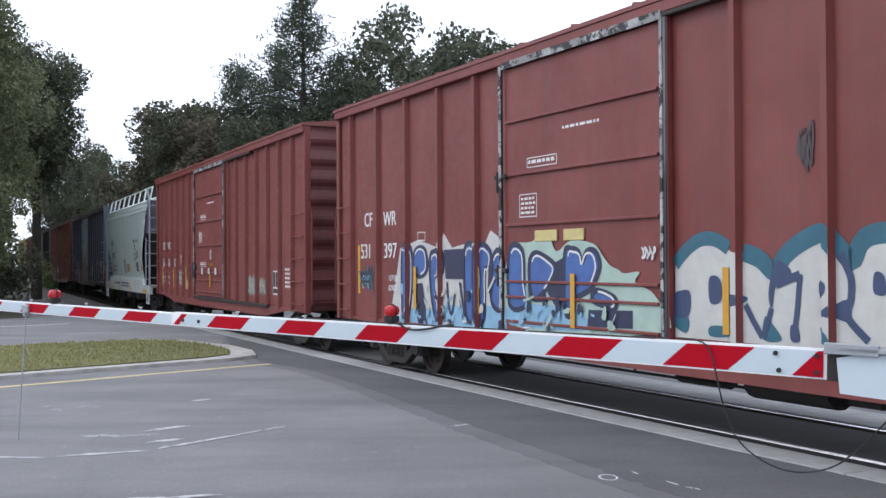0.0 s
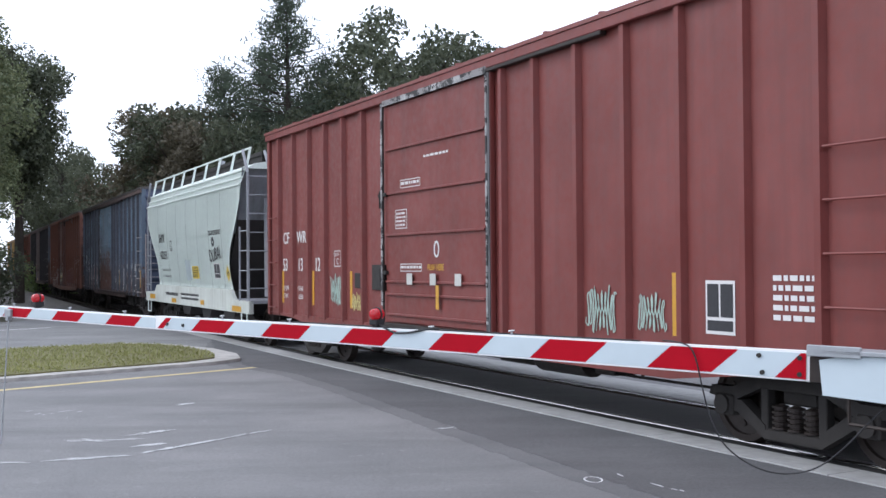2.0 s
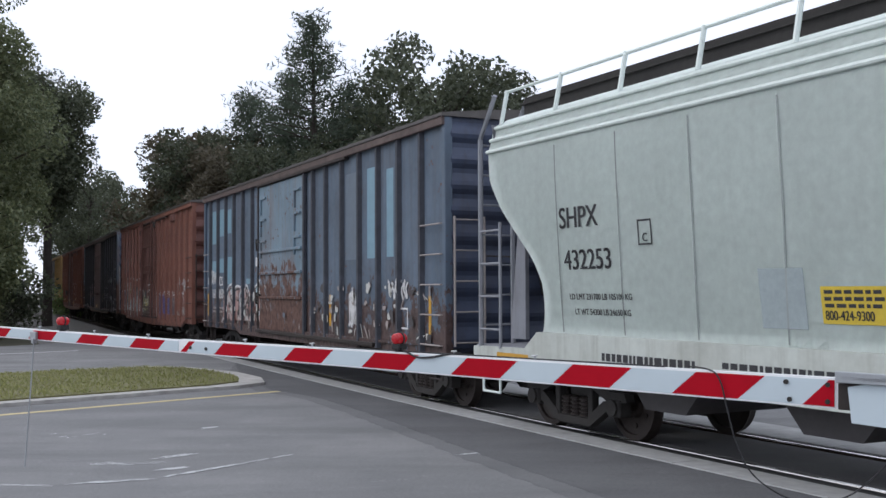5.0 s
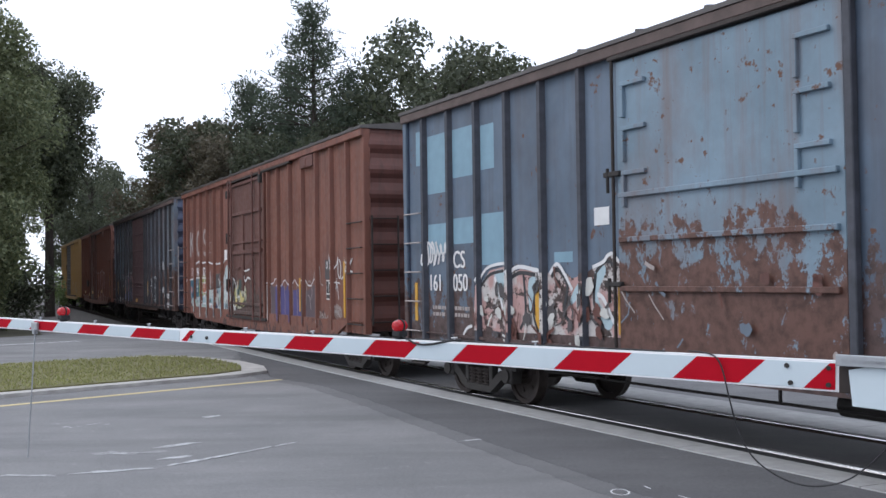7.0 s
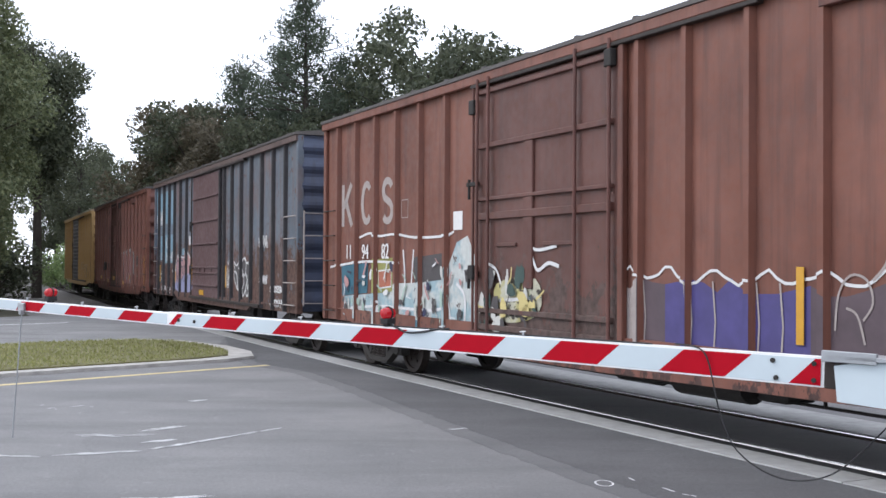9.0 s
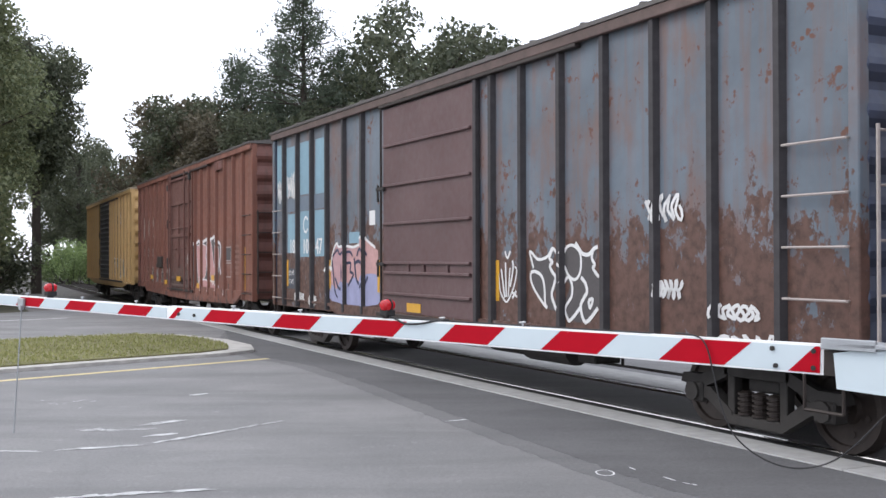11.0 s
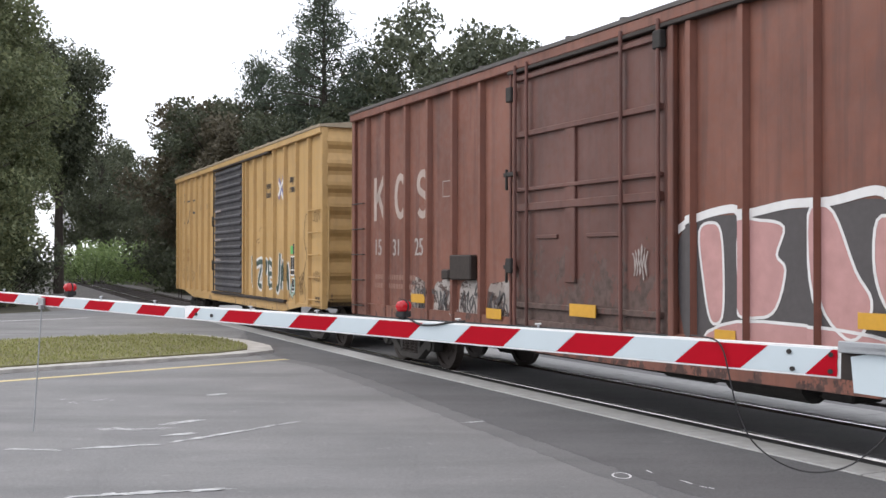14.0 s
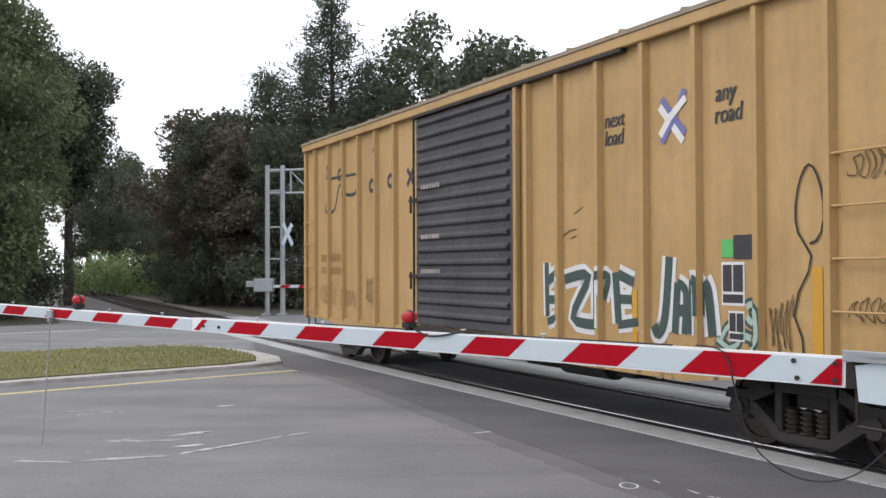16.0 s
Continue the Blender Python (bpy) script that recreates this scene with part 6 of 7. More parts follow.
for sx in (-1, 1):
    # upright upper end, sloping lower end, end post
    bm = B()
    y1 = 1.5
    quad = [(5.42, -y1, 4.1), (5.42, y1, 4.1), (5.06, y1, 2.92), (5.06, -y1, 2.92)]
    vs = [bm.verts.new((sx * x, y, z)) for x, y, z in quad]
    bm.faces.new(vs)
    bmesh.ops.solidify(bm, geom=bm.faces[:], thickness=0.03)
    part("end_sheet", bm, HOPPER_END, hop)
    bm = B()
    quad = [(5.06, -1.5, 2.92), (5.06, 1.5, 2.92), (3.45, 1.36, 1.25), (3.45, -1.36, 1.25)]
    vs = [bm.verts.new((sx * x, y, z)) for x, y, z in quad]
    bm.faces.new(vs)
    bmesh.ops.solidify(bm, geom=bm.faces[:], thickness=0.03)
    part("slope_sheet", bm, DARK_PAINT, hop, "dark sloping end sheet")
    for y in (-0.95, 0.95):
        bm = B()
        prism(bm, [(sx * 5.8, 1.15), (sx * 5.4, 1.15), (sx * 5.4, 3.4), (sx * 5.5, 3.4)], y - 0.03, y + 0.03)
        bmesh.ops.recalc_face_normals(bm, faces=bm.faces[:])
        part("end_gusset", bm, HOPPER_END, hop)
    bm = B()
    box(bm, min(sx * 4.2, sx * HL / 2), max(sx * 4.2, sx * HL / 2), -1.45, 1.45, 1.0, 1.08, 0.01)
    part("end_platform", bm, HOPPER_END, hop)
    for y in (-1.47, -0.95):
        bm = B()
        rod(bm, (sx * 5.78, y, 1.05), (sx * 5.78, y, 3.95), 0.035, 6)
        rod(bm, (sx * 5.78, y, 3.95), (sx * 5.36, y, 4.5), 0.035, 6)
        part("ladder_stile", bm, HOPPER_END, hop)
    for k in range(7):
        bm = B()
        rod(bm, (sx * 5.80, -1.47, 1.35 + k * 0.42), (sx * 5.80, -0.95, 1.35 + k * 0.42), 0.016, 6)
        part("ladder_rung", bm, HOPPER_END, hop)
    bm = B()
    rod(bm, (sx * 5.2, -1.5, 1.05), (sx * 5.2, -1.5, 2.75), 0.022, 6)
    part("ladder_stile", bm, HOPPER_END, hop)
    for k in range(4):
        bm = B()
        rod(bm, (sx * 5.2, -1.5, 1.3 + k * 0.45), (sx * 5.78, -1.49, 1.3 + k * 0.45), 0.016, 6)
        part("ladder_rung", bm, HOPPER_END, hop)
    bm = B()
    for dx in (5.25, 5.7):
        rod(bm, (sx * dx, -1.48, 1.0), (sx * dx, -1.48, 0.45), 0.018, 6)
    rod(bm, (sx * 5.25, -1.48, 0.45), (sx * 5.7, -1.48, 0.45), 0.018, 6)
    part("sill_step", bm, HOPPER, hop)
for sy in (-1, 1):
    bm = B()
    y0, y1 = sorted((sy * 1.5, sy * 1.40))
    prism(bm, [(-HL / 2, 0.78), (HL / 2, 0.78), (HL / 2, 1.06), (4.6, 1.08), (4.3, 1.3), (-4.3, 1.3), (-4.6, 1.08), (-HL / 2, 1.06)], y0, y1)
    bmesh.ops.recalc_face_normals(bm, faces=bm.faces[:])
    part("side_sill", bm, HOPPER_SILL, hop)
    # walkway with its railing of stanchions
    bm = B()
    box(bm, -5.4, 5.4, sy * 0.75 - 0.3, sy * 0.75 + 0.3, 4.40, 4.43)
    part("running_board", bm, GRIME, hop)
    bm = B()
    rod(bm, (-5.4, sy * 1.28, 4.56), (5.4, sy * 1.28, 4.56), 0.022, 6)
    part("roof_rail", bm, HOPPER, hop)
    for k in range(9):
        x = -5.35 + k * 10.7 / 8
        bm = B()
        rod(bm, (x, sy * 1.38, 4.1), (x, sy * 1.28, 4.58), 0.03, 6)
        part("stanchion", bm, HOPPER, hop)
    bm = B()
    box(bm, -5.35, 5.35, sy * 1.0 - 0.01, sy * 1.0 + 0.01, 4.2, 4.50)
    part("walkway_edge", bm, GRIME, hop)
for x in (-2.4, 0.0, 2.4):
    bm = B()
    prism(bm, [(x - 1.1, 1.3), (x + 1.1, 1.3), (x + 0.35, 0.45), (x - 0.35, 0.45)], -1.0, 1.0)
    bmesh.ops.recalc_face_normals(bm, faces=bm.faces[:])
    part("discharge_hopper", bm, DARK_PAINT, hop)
bm = B()
box(bm, -HL / 2, HL / 2, -0.16, 0.16, 0.7, 1.05, 0.01)
part("centre_sill", bm, GRIME, hop)
for x in (-4.15, 4.15):
    truck(hop, x)
coupler(hop, HL / 2, 1)
coupler(hop, -HL / 2, -1)
HY = -1.585


def on_hopper(bm_or_ob, dy=0.0):
    """Bend flat lettering onto the rounded side."""
    me = bm_or_ob.data
    for v in me.vertices:
        v.co.y = -(hopper_half(v.co.z) + 0.006 + dy)
    return bm_or_ob


# seam ribbons darker than the sheet: the crease's shade is in their colour
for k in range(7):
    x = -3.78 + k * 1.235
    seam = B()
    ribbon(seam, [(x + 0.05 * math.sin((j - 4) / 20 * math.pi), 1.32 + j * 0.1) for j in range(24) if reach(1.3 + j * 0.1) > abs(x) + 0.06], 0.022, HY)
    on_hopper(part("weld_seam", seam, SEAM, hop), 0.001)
on_hopper(letters("reporting_mark", "SHPX", 0.36, -3.7, HY, 2.58, BLACK_PAINT, hop, 0.92))
on_hopper(letters("car_number", "432253", 0.34, -3.65, HY, 2.08, BLACK_PAINT, hop, 0.95))
tagged(on_hopper(letters("load_limit", "LD LMT 231700 LB 105100 KG", 0.1, -3.6, HY, 1.72, BLACK_PAINT, hop, 0.95)), kind="stuff")
tagged(on_hopper(letters("light_weight", "LT WT 54300 LB 24650 KG", 0.1, -3.52, HY, 1.54, BLACK_PAINT, hop, 0.95)), kind="stuff")
on_hopper(letters("contents", "SODIUM CHLORATE", 0.17, 2.39, HY, 2.63, BLACK_PAINT, hop, 0.78))
on_hopper(letters("caution", "CAUTION", 0.11, 2.6, HY, 1.05, BLACK_PAINT, hop, 0.9))
pc = B()
for a, b_, c, d in ((-2.17, -1.93, 2.32, 2.34), (-2.17, -1.93, 2.58, 2.6), (-2.17, -2.15, 2.32, 2.6), (-1.95, -1.93, 2.32, 2.6)):
    plate(pc, a, b_, c, d, HY)
on_hopper(part("stencil_frame", pc, BLACK_PAINT, hop))
on_hopper(letters("plate_code", "C", 0.13, -2.1, HY, 2.36, BLACK_PAINT, hop))
on_hopper(part("grey_patch", plate(B(), -0.41, 0.15, 1.47, 2.03, HY), plain("grey repaint", (0.36, 0.42, 0.43), 0.6), hop), 0.001)
on_hopper(part("warning_label", plate(B(), 0.33, 1.06, 1.53, 1.86, HY), YELLOW_TAG, hop, "yellow warning label"), 0.002)
on_hopper(part("warning_print", bars(B(), random.Random(6), 0.37, 1.02, 1.66, 1.84, 3, HY), BLACK_PAINT, hop), 0.005)
on_hopper(letters("warning_number", "800-424-9300", 0.12, 0.36, HY, 1.565, BLACK_PAINT, hop, 0.78), 0.005)
on_hopper(part("label_plate", plate(B(), 2.74, 3.26, 1.57, 1.9, HY), BLACK_PAINT, hop), 0.002)
for q in ((2.78, 3.22, 1.66, 1.68), (2.98, 3.0, 1.7, 1.87)):
    on_hopper(part("label_line", plate(B(), *q, HY), WHITE_PAINT, hop), 0.005)
dm = B()
dm.faces.new([dm.verts.new((4.02 + x, HY, 1.67 + z)) for x, z in ((-0.18, 0), (0, -0.21), (0.18, 0), (0, 0.21))])
on_hopper(part("hazard_diamond", dm, YELLOW_TAG, hop, "yellow hazard diamond placard"), 0.006)
for pts in ([(2.44, 2.2), (2.46, 2.02), (2.42, 2.24), (2.58, 2.22), (2.66, 2.1), (2.58, 1.99), (2.45, 2.0)], [(2.72, 2.26), (2.72, 2.06), (2.8, 1.99), (2.88, 2.06), (2.9, 2.28)], [(2.96, 2.02), (2.98, 2.3), (3.1, 2.24), (3.0, 2.15), (3.12, 2.08), (2.98, 2.02)],
            [(3.16, 2.02), (3.26, 2.34), (3.34, 2.04)], [(3.2, 2.13), (3.33, 2.13)], [(3.42, 2.36), (3.44, 2.05)], [(3.52, 2.06), (3.55, 2.05)], [(2.40, 2.05), (2.52, 1.96)]):
    bm = B()
    ribbon(bm, rounded(pts), 0.045, HY)
    on_hopper(part("sprayed_letter", bm, BLACK_PAINT, hop), 0.004)
tag = B()
ribbon(tag, [(2.83 + 0.1 * math.cos(k / 10 * 6.283), 2.46 + 0.08 * math.sin(k / 10 * 6.283)) for k in range(10)], 0.09, HY, True)
on_hopper(part("paint_scrawl", tag, BLACK_PAINT, hop), 0.004)
on_hopper(part("label_plate", plate(B(), 2.71, 3.29, 1.54, 1.93, HY), WHITE_PAINT, hop), 0.001)
on_hopper(letters("hazard_number", "1495", 0.14, 3.89, HY, 1.63, BLACK_PAINT, hop, 0.8), 0.009)
tagged(part("stencil", bars(B(), random.Random(3), -2.9, -1.3, 0.98, 1.14, 1, -1.5035), BLACK_PAINT, hop), kind="stuff")
tagged(part("stencil", bars(B(), random.Random(4), -0.9, 1.2, 0.92, 1.14, 2, -1.5035), BLACK_PAINT, hop), kind="stuff")
for q in ((-2.1, -1.5, 0.82, 0.94), (4.5, 5.3, 0.8, 0.93), (-5.3, -4.5, 0.86, 1.0), (1.4, 1.8, 0.86, 0.98)):
    part("reflective_strip", plate(B(), *q, -1.5035), AMBER, hop)

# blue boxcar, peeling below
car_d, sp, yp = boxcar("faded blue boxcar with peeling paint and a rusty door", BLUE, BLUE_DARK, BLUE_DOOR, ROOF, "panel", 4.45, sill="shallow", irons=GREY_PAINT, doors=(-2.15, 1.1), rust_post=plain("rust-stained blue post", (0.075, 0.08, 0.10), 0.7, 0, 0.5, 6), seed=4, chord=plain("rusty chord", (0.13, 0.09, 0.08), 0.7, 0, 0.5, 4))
for x0, x1, z0, z1, m in ((-7.53, -7.35, 3.6, 4.14, SKY_BLUE), (-7.12, -6.45, 3.12, 4.02, SKY_BLUE), (-6.28, -5.6, 3.3, 4.02, SKY_BLUE), (-5.42, -5.04, 3.34, 3.97, SKY_BLUE), (-7.12, -6.45, 2.2, 2.65, SKY_BLUE), (-6.28, -5.6, 2.32, 2.7, SKY_BLUE), (-5.42, -4.73, 2.0, 2.72, SKY_BLUE), (-3.56, -3.15, 2.0, 2.13, SKY_BLUE), (4.6, 5.1, 2.4, 4.0, SKY_BLUE), (5.5, 5.8, 2.4, 3.9, SKY_BLUE), (3.5, 4.1, 2.4, 4.0, SLATE)):
    part("paint_patch", plate(B(), x0, x1, z0, z1, yp - 0.003), m, car_d)
letters("reporting_mark", "CS", 0.36, -6.3, yp - 0.009, 1.97, WHITE_PAINT, car_d, 0.9)
letters("car_number", "161", 0.36, -7.12, yp - 0.009, 1.63, WHITE_PAINT, car_d, 0.85)
letters("car_number", "050", 0.36, -6.31, yp - 0.009, 1.63, WHITE_PAINT, car_d, 0.85)
scrawl(car_d, sp, yp, -7.2, -6.5, 2.0, 2.4, 17, SPRAY_WHITE, 0.045, 8)
small_print(car_d, yp, -6.98, -6.55, 1.22, 1.42, 2, 8, GREY_PAINT)
small_print(car_d, yp, -6.26, -5.8, 1.22, 1.42, 2, 9, GREY_PAINT)
sprayed_field(car_d, sp, yp, [[(-5.57, 1.07), (-5.50, 1.70), (-5.20, 1.92), (-4.77, 1.97), (-4.69, 1.85), (-4.38, 1.93), (-3.93, 1.88), (-3.66, 1.87), (-3.51, 1.95), (-3.16, 1.80), (-2.89, 1.86), (-2.70, 1.93), (-2.48, 2.04), (-2.30, 2.07), (-2.15, 1.95), (-2.17, 1.12)]], FLAKED_PINK, 0.6, sharp=True)
sprayed_field(car_d, sp, yp, [[(-5.06, 1.89), (-4.82, 1.91), (-4.81, 1.71), (-4.88, 1.47), (-5.00, 1.64)], [(-3.24, 1.47), (-3.07, 1.55), (-3.01, 1.76), (-3.17, 1.61)], [(-2.70, 1.86), (-2.51, 1.95), (-2.48, 1.86), (-2.64, 1.61), (-2.53, 1.42), (-2.35, 1.28), (-2.47, 1.20), (-2.66, 1.41)], [(-4.18, 1.76), (-4.01, 1.82), (-4.02, 1.65), (-4.15, 1.37)]], SKY_PALE, 1.2)
sprayed(car_d, sp, yp, [[(-5.45, 1.70), (-5.20, 1.86), (-4.82, 1.91)], [(-4.60, 1.82), (-4.38, 1.88), (-4.01, 1.85)], [(-4.30, 1.85), (-4.26, 1.36), (-4.40, 1.13)], [(-3.97, 1.82), (-4.07, 1.37), (-3.95, 1.12)], [(-3.63, 1.82), (-3.48, 1.91), (-3.27, 1.71), (-3.35, 1.39), (-3.18, 1.24)], [(-2.67, 1.86), (-2.71, 1.51), (-2.53, 1.22)], [(-2.67, 1.87), (-2.45, 2.00), (-2.24, 1.90)], [(-2.90, 1.71), (-2.81, 1.41), (-2.98, 1.20)]], 0.05, BLACK_PAINT, 1.8)
sprayed(car_d, sp, yp, [[(-5.50, 1.77), (-5.30, 1.94), (-5.00, 2.00), (-4.77, 2.01)], [(-4.66, 1.88), (-4.42, 1.96), (-4.05, 1.92), (-3.92, 1.89), (-3.97, 1.76)], [(-3.66, 1.86), (-3.51, 1.98), (-3.38, 1.91), (-3.16, 1.66)], [(-2.73, 1.93), (-2.51, 1.99), (-2.43, 2.06), (-2.32, 2.08), (-2.23, 2.00), (-2.16, 1.97)], [(-2.64, 1.61), (-2.52, 1.56), (-2.35, 1.33), (-2.26, 1.24)], [(-5.06, 1.83), (-4.92, 1.58), (-4.84, 1.38)], [(-6.00, 0.98), (-5.88, 1.09), (-5.72, 1.13)]], 0.05, SPRAY_WHITE, 2.6)
paint_on(car_d, sp, yp, "paint_notice", lambda bm, y: plate(bm, -2.68, -2.38, 2.42, 2.63, y), SPRAY_WHITE, 2)
scrawl(car_d, sp, yp, 5.6, 6.4, 1.65, 2.05, 18, SPRAY_WHITE, 0.05, 8)
scrawl(car_d, sp, yp, 3.7, 4.1, 1.1, 1.9, 19, SPRAY_WHITE, 0.04, 9)
outlined(car_d, yp, 5.9, 6.4, 1.2, 1.55, WHITE_PAINT, 0.03)
strips(car_d, sp, yp, (-7.62, -4.02, -2.24, 2.6, 7.2), 1.15, 1.75)
clutter(car_d, sp, yp, -5.5, -2.3, 0.95, 1.7, 60, 204, (DARK_PAINT, BROWN_DARK, SPRAY_CREAM), 0.1)
clutter(car_d, sp, yp, 1.4, 7.3, 0.9, 1.9, 70, 205, (SPRAY_CREAM, GREY_PAINT, DARK_PAINT), 0.09)
clutter(car_d, [], -1.49, -2.1, 1.0, 1.0, 2.4, 14, 206, (SLATE, GREY_PAINT, BROWN_DARK), 0.09)
# brown boxcar with pale murals
car_e, sp, yp = boxcar("rust-brown boxcar with a plug door and pale blue graffiti", BROWN, BROWN_DARK, BROWN_DOOR, ROOF, "frame", 4.5, "cut", 8, seed=5)
logo_shapes(car_e, sp, yp, -7.08, 2.54, GREY_PAINT)
letters("car_number", "11", 0.36, -6.85, yp - 0.03, 1.95, WHITE_PAINT, car_e, 0.85)
letters("car_number", "94", 0.36, -6.1, yp - 0.03, 1.95, WHITE_PAINT, car_e, 0.85)
letters("car_number", "82", 0.36, -5.25, yp - 0.03, 1.95, WHITE_PAINT, car_e, 0.85)
outlined(car_e, yp, -4.5, -4.25, 2.6, 2.9, GREY_PAINT)
sprayed_field(car_e, sp, yp, [[(-7.00, 0.94), (-6.93, 1.28), (-5.37, 1.37), (-4.57, 1.55), (-4.11, 1.56), (-2.98, 1.68), (-2.60, 2.18), (-2.27, 2.27), (-1.97, 1.88), (-1.91, 0.87), (-5.36, 0.73), (-6.22, 0.89)]], FLAKED_PALE, 0.6, sharp=True)
sprayed_field(car_e, sp, yp, [[(-7.09, 1.82), (-5.85, 1.88), (-5.88, 1.36), (-7.04, 1.28)], [(-3.96, 0.98), (-2.98, 1.05), (-2.97, 0.85), (-3.92, 0.82)]], SPRAY_TEAL, 1.2, sharp=True)
sprayed_field(car_e, sp, yp, [[(-5.61, 1.94), (-4.73, 1.97), (-4.72, 1.42), (-5.54, 1.36)]], SPRAY_LIME, 1.4, sharp=True)
sprayed_field(car_e, sp, yp, [[(-5.41, 1.74), (-4.89, 1.77), (-4.88, 1.49), (-5.37, 1.45)]], SPRAY_ORANGE, 1.8, outline=SPRAY_WHITE, ow=0.03, sharp=True)
sprayed_field(car_e, sp, yp, [[(-4.06, 1.96), (-2.99, 2.03), (-3.04, 1.63), (-3.99, 1.56)], [(-2.36, 1.78), (-2.01, 1.80), (-2.01, 1.63), (-2.31, 1.60)]], DARK_PAINT, 1.6, sharp=True)
sprayed(car_e, sp, yp, [[(-6.25, 2.32), (-5.79, 2.39), (-5.39, 2.33), (-4.74, 2.35), (-3.98, 2.28), (-2.99, 2.28), (-2.68, 2.34)], [(-4.42, 2.09), (-4.35, 1.56), (-4.47, 1.12)], [(-4.03, 2.09), (-4.11, 1.56)], [(-2.85, 1.38), (-2.76, 0.98)], [(-2.59, 1.58), (-2.33, 1.39), (-2.35, 0.95)], [(-6.96, 1.04), (-5.36, 1.15), (-3.53, 1.15), (-2.98, 1.22)], [(-7.64, 1.80), (-6.06, 1.90), (-4.57, 1.88)]], 0.045, SPRAY_WHITE, 2.4)
sprayed_field(car_e, [], -1.485, [[(-1.34, 1.60), (-0.36, 1.68), (-0.26, 1.26), (-0.89, 1.10), (-1.29, 1.18)]], FLAKED_CREAM, 0.6)
sprayed(car_e, [], -1.485, [[(-1.58, 1.88), (-1.34, 1.79), (-1.21, 1.60)], [(-0.43, 1.95), (-0.30, 1.79), (-0.06, 1.88), (0.18, 1.84)], [(-1.34, 1.37), (-0.36, 1.44)], [(-0.58, 2.24), (-0.37, 2.05), (0.13, 2.09)]], 0.045, SPRAY_WHITE, 1.6)
tops = random.Random(88)
band = [(1.3 + 0.2 * k, 1.62 + tops.uniform(-0.05, 0.12)) for k in range(20)]
for k in range(19):
    m = GREY_PAINT if k < 2 else SPRAY_DUSK if k < 4 or k > 13 else SPRAY_VIOLET
    paint_on(car_e, sp, yp, "mural_field", (lambda p, q: lambda bm, y: bm.faces.new([bm.verts.new((x, y, z)) for x, z in ((p[0], 0.9), (q[0], 0.9), q, p)]))(band[k], band[k + 1]), m, 1)
crest = [(1.3 + 0.1 * k, 1.74 + 0.07 * math.sin(k * 0.9) + tops.uniform(-0.03, 0.05)) for k in range(38)]
paint_on(car_e, sp, yp, "paint_stroke", lambda bm, y: ribbon(bm, crest, 0.03, y), SPRAY_WHITE, 2)
for x_ in (1.75, 2.5, 2.85, 3.45, 3.75):
    paint_on(car_e, sp, yp, "paint_stroke", (lambda a: lambda bm, y: ribbon(bm, [(a, 0.92), (a + 0.03, 1.3), (a - 0.01, 1.7)], 0.022, y))(x_), GREY_PAINT, 3)
sprayed(car_e, sp, yp, [[(4.38, 1.3), (4.42, 1.62), (4.55, 1.78), (4.72, 1.74), (4.78, 1.55), (4.68, 1.4)], [(4.78, 1.74), (4.9, 1.86), (5.0, 2.06)], [(5.22, 2.1), (5.3, 1.98), (5.32, 1.75), (5.5, 1.7)], [(4.5, 1.5), (4.62, 1.44), (4.7, 1.2)]], 0.026, GREY_PAINT, 3)
for k, pts in enumerate(([(5.88, 2.32), (6.0, 2.33), (6.12, 2.1), (6.1, 2.02), (6.3, 2.1), (6.36, 2.2)], [(6.36, 2.24), (6.38, 1.9), (6.5, 1.86), (6.52, 2.1), (6.42, 2.2)],
                         [(6.55, 1.82), (6.68, 1.9), (6.76, 2.15), (6.84, 1.92)], [(6.9, 2.35), (6.98, 2.12), (7.16, 2.2), (6.98, 2.02), (6.92, 1.8)], [(6.94, 1.98), (7.16, 1.95)],
                         [(6.05, 1.74), (6.22, 1.76), (6.46, 1.74)], [(6.3, 1.84), (6.24, 1.6)], [(6.3, 1.76), (6.4, 1.42)])):
    paint_on(car_e, sp, yp, "paint_stroke", (lambda p: lambda bm, y: ribbon(bm, rounded(p), 0.034 if k < 5 else 0.024, y))(pts), SPRAY_WHITE, 3)
paint_on(car_e, sp, yp, "repaint_square", lambda bm, y: plate(bm, 5.58, 6.02, 1.82, 2.2, y), DARK_PAINT, 1)
paint_on(car_e, sp, yp, "paint_stroke", lambda bm, y: ribbon(bm, [(5.72 + 0.045 * math.cos(k * 0.785), 2.1 + 0.07 * math.sin(k * 0.785)) for k in range(8)], 0.025, y, True), SPRAY_WHITE, 3)
cargo_label(car_e, yp, 5.66, 1.42, 0.62)
scrawl(car_e, sp, yp, 6.1, 6.55, 1.05, 1.35, 60, GREY_PAINT, 0.018, 14)
scrawl(car_e, sp, yp, 5.2, 5.7, 0.9, 1.2, 63, GREY_PAINT, 0.03, 6)
bm = B()
box(bm, -2.7, -2.42, -1.43, -1.423, 2.36, 2.63)
part("paper_notice", bm, WHITE_PAINT, car_e)
bm = B()
box(bm, 4.25, 5.08, yp - 0.085, yp, 4.12, 4.36, 0.01)
box(bm, 4.5, 4.68, yp - 0.1, yp - 0.07, 4.14, 4.3, 0.01)
part("stencil_plate", bm, BROWN_DARK, car_e)
strips(car_e, sp, yp - 0.02, (1.2, 3.95), 1.15, 1.85)
strips(car_e, sp, yp - 0.02, (6.7,), 1.1, 2.15)
clutter(car_e, sp, yp, -7.0, -2.4, 0.9, 1.9, 80, 201, (SPRAY_CREAM, SPRAY_NAVY, SPRAY_MINT, SPRAY_PINK, SPRAY_WHITE, DARK_PAINT), 0.1)
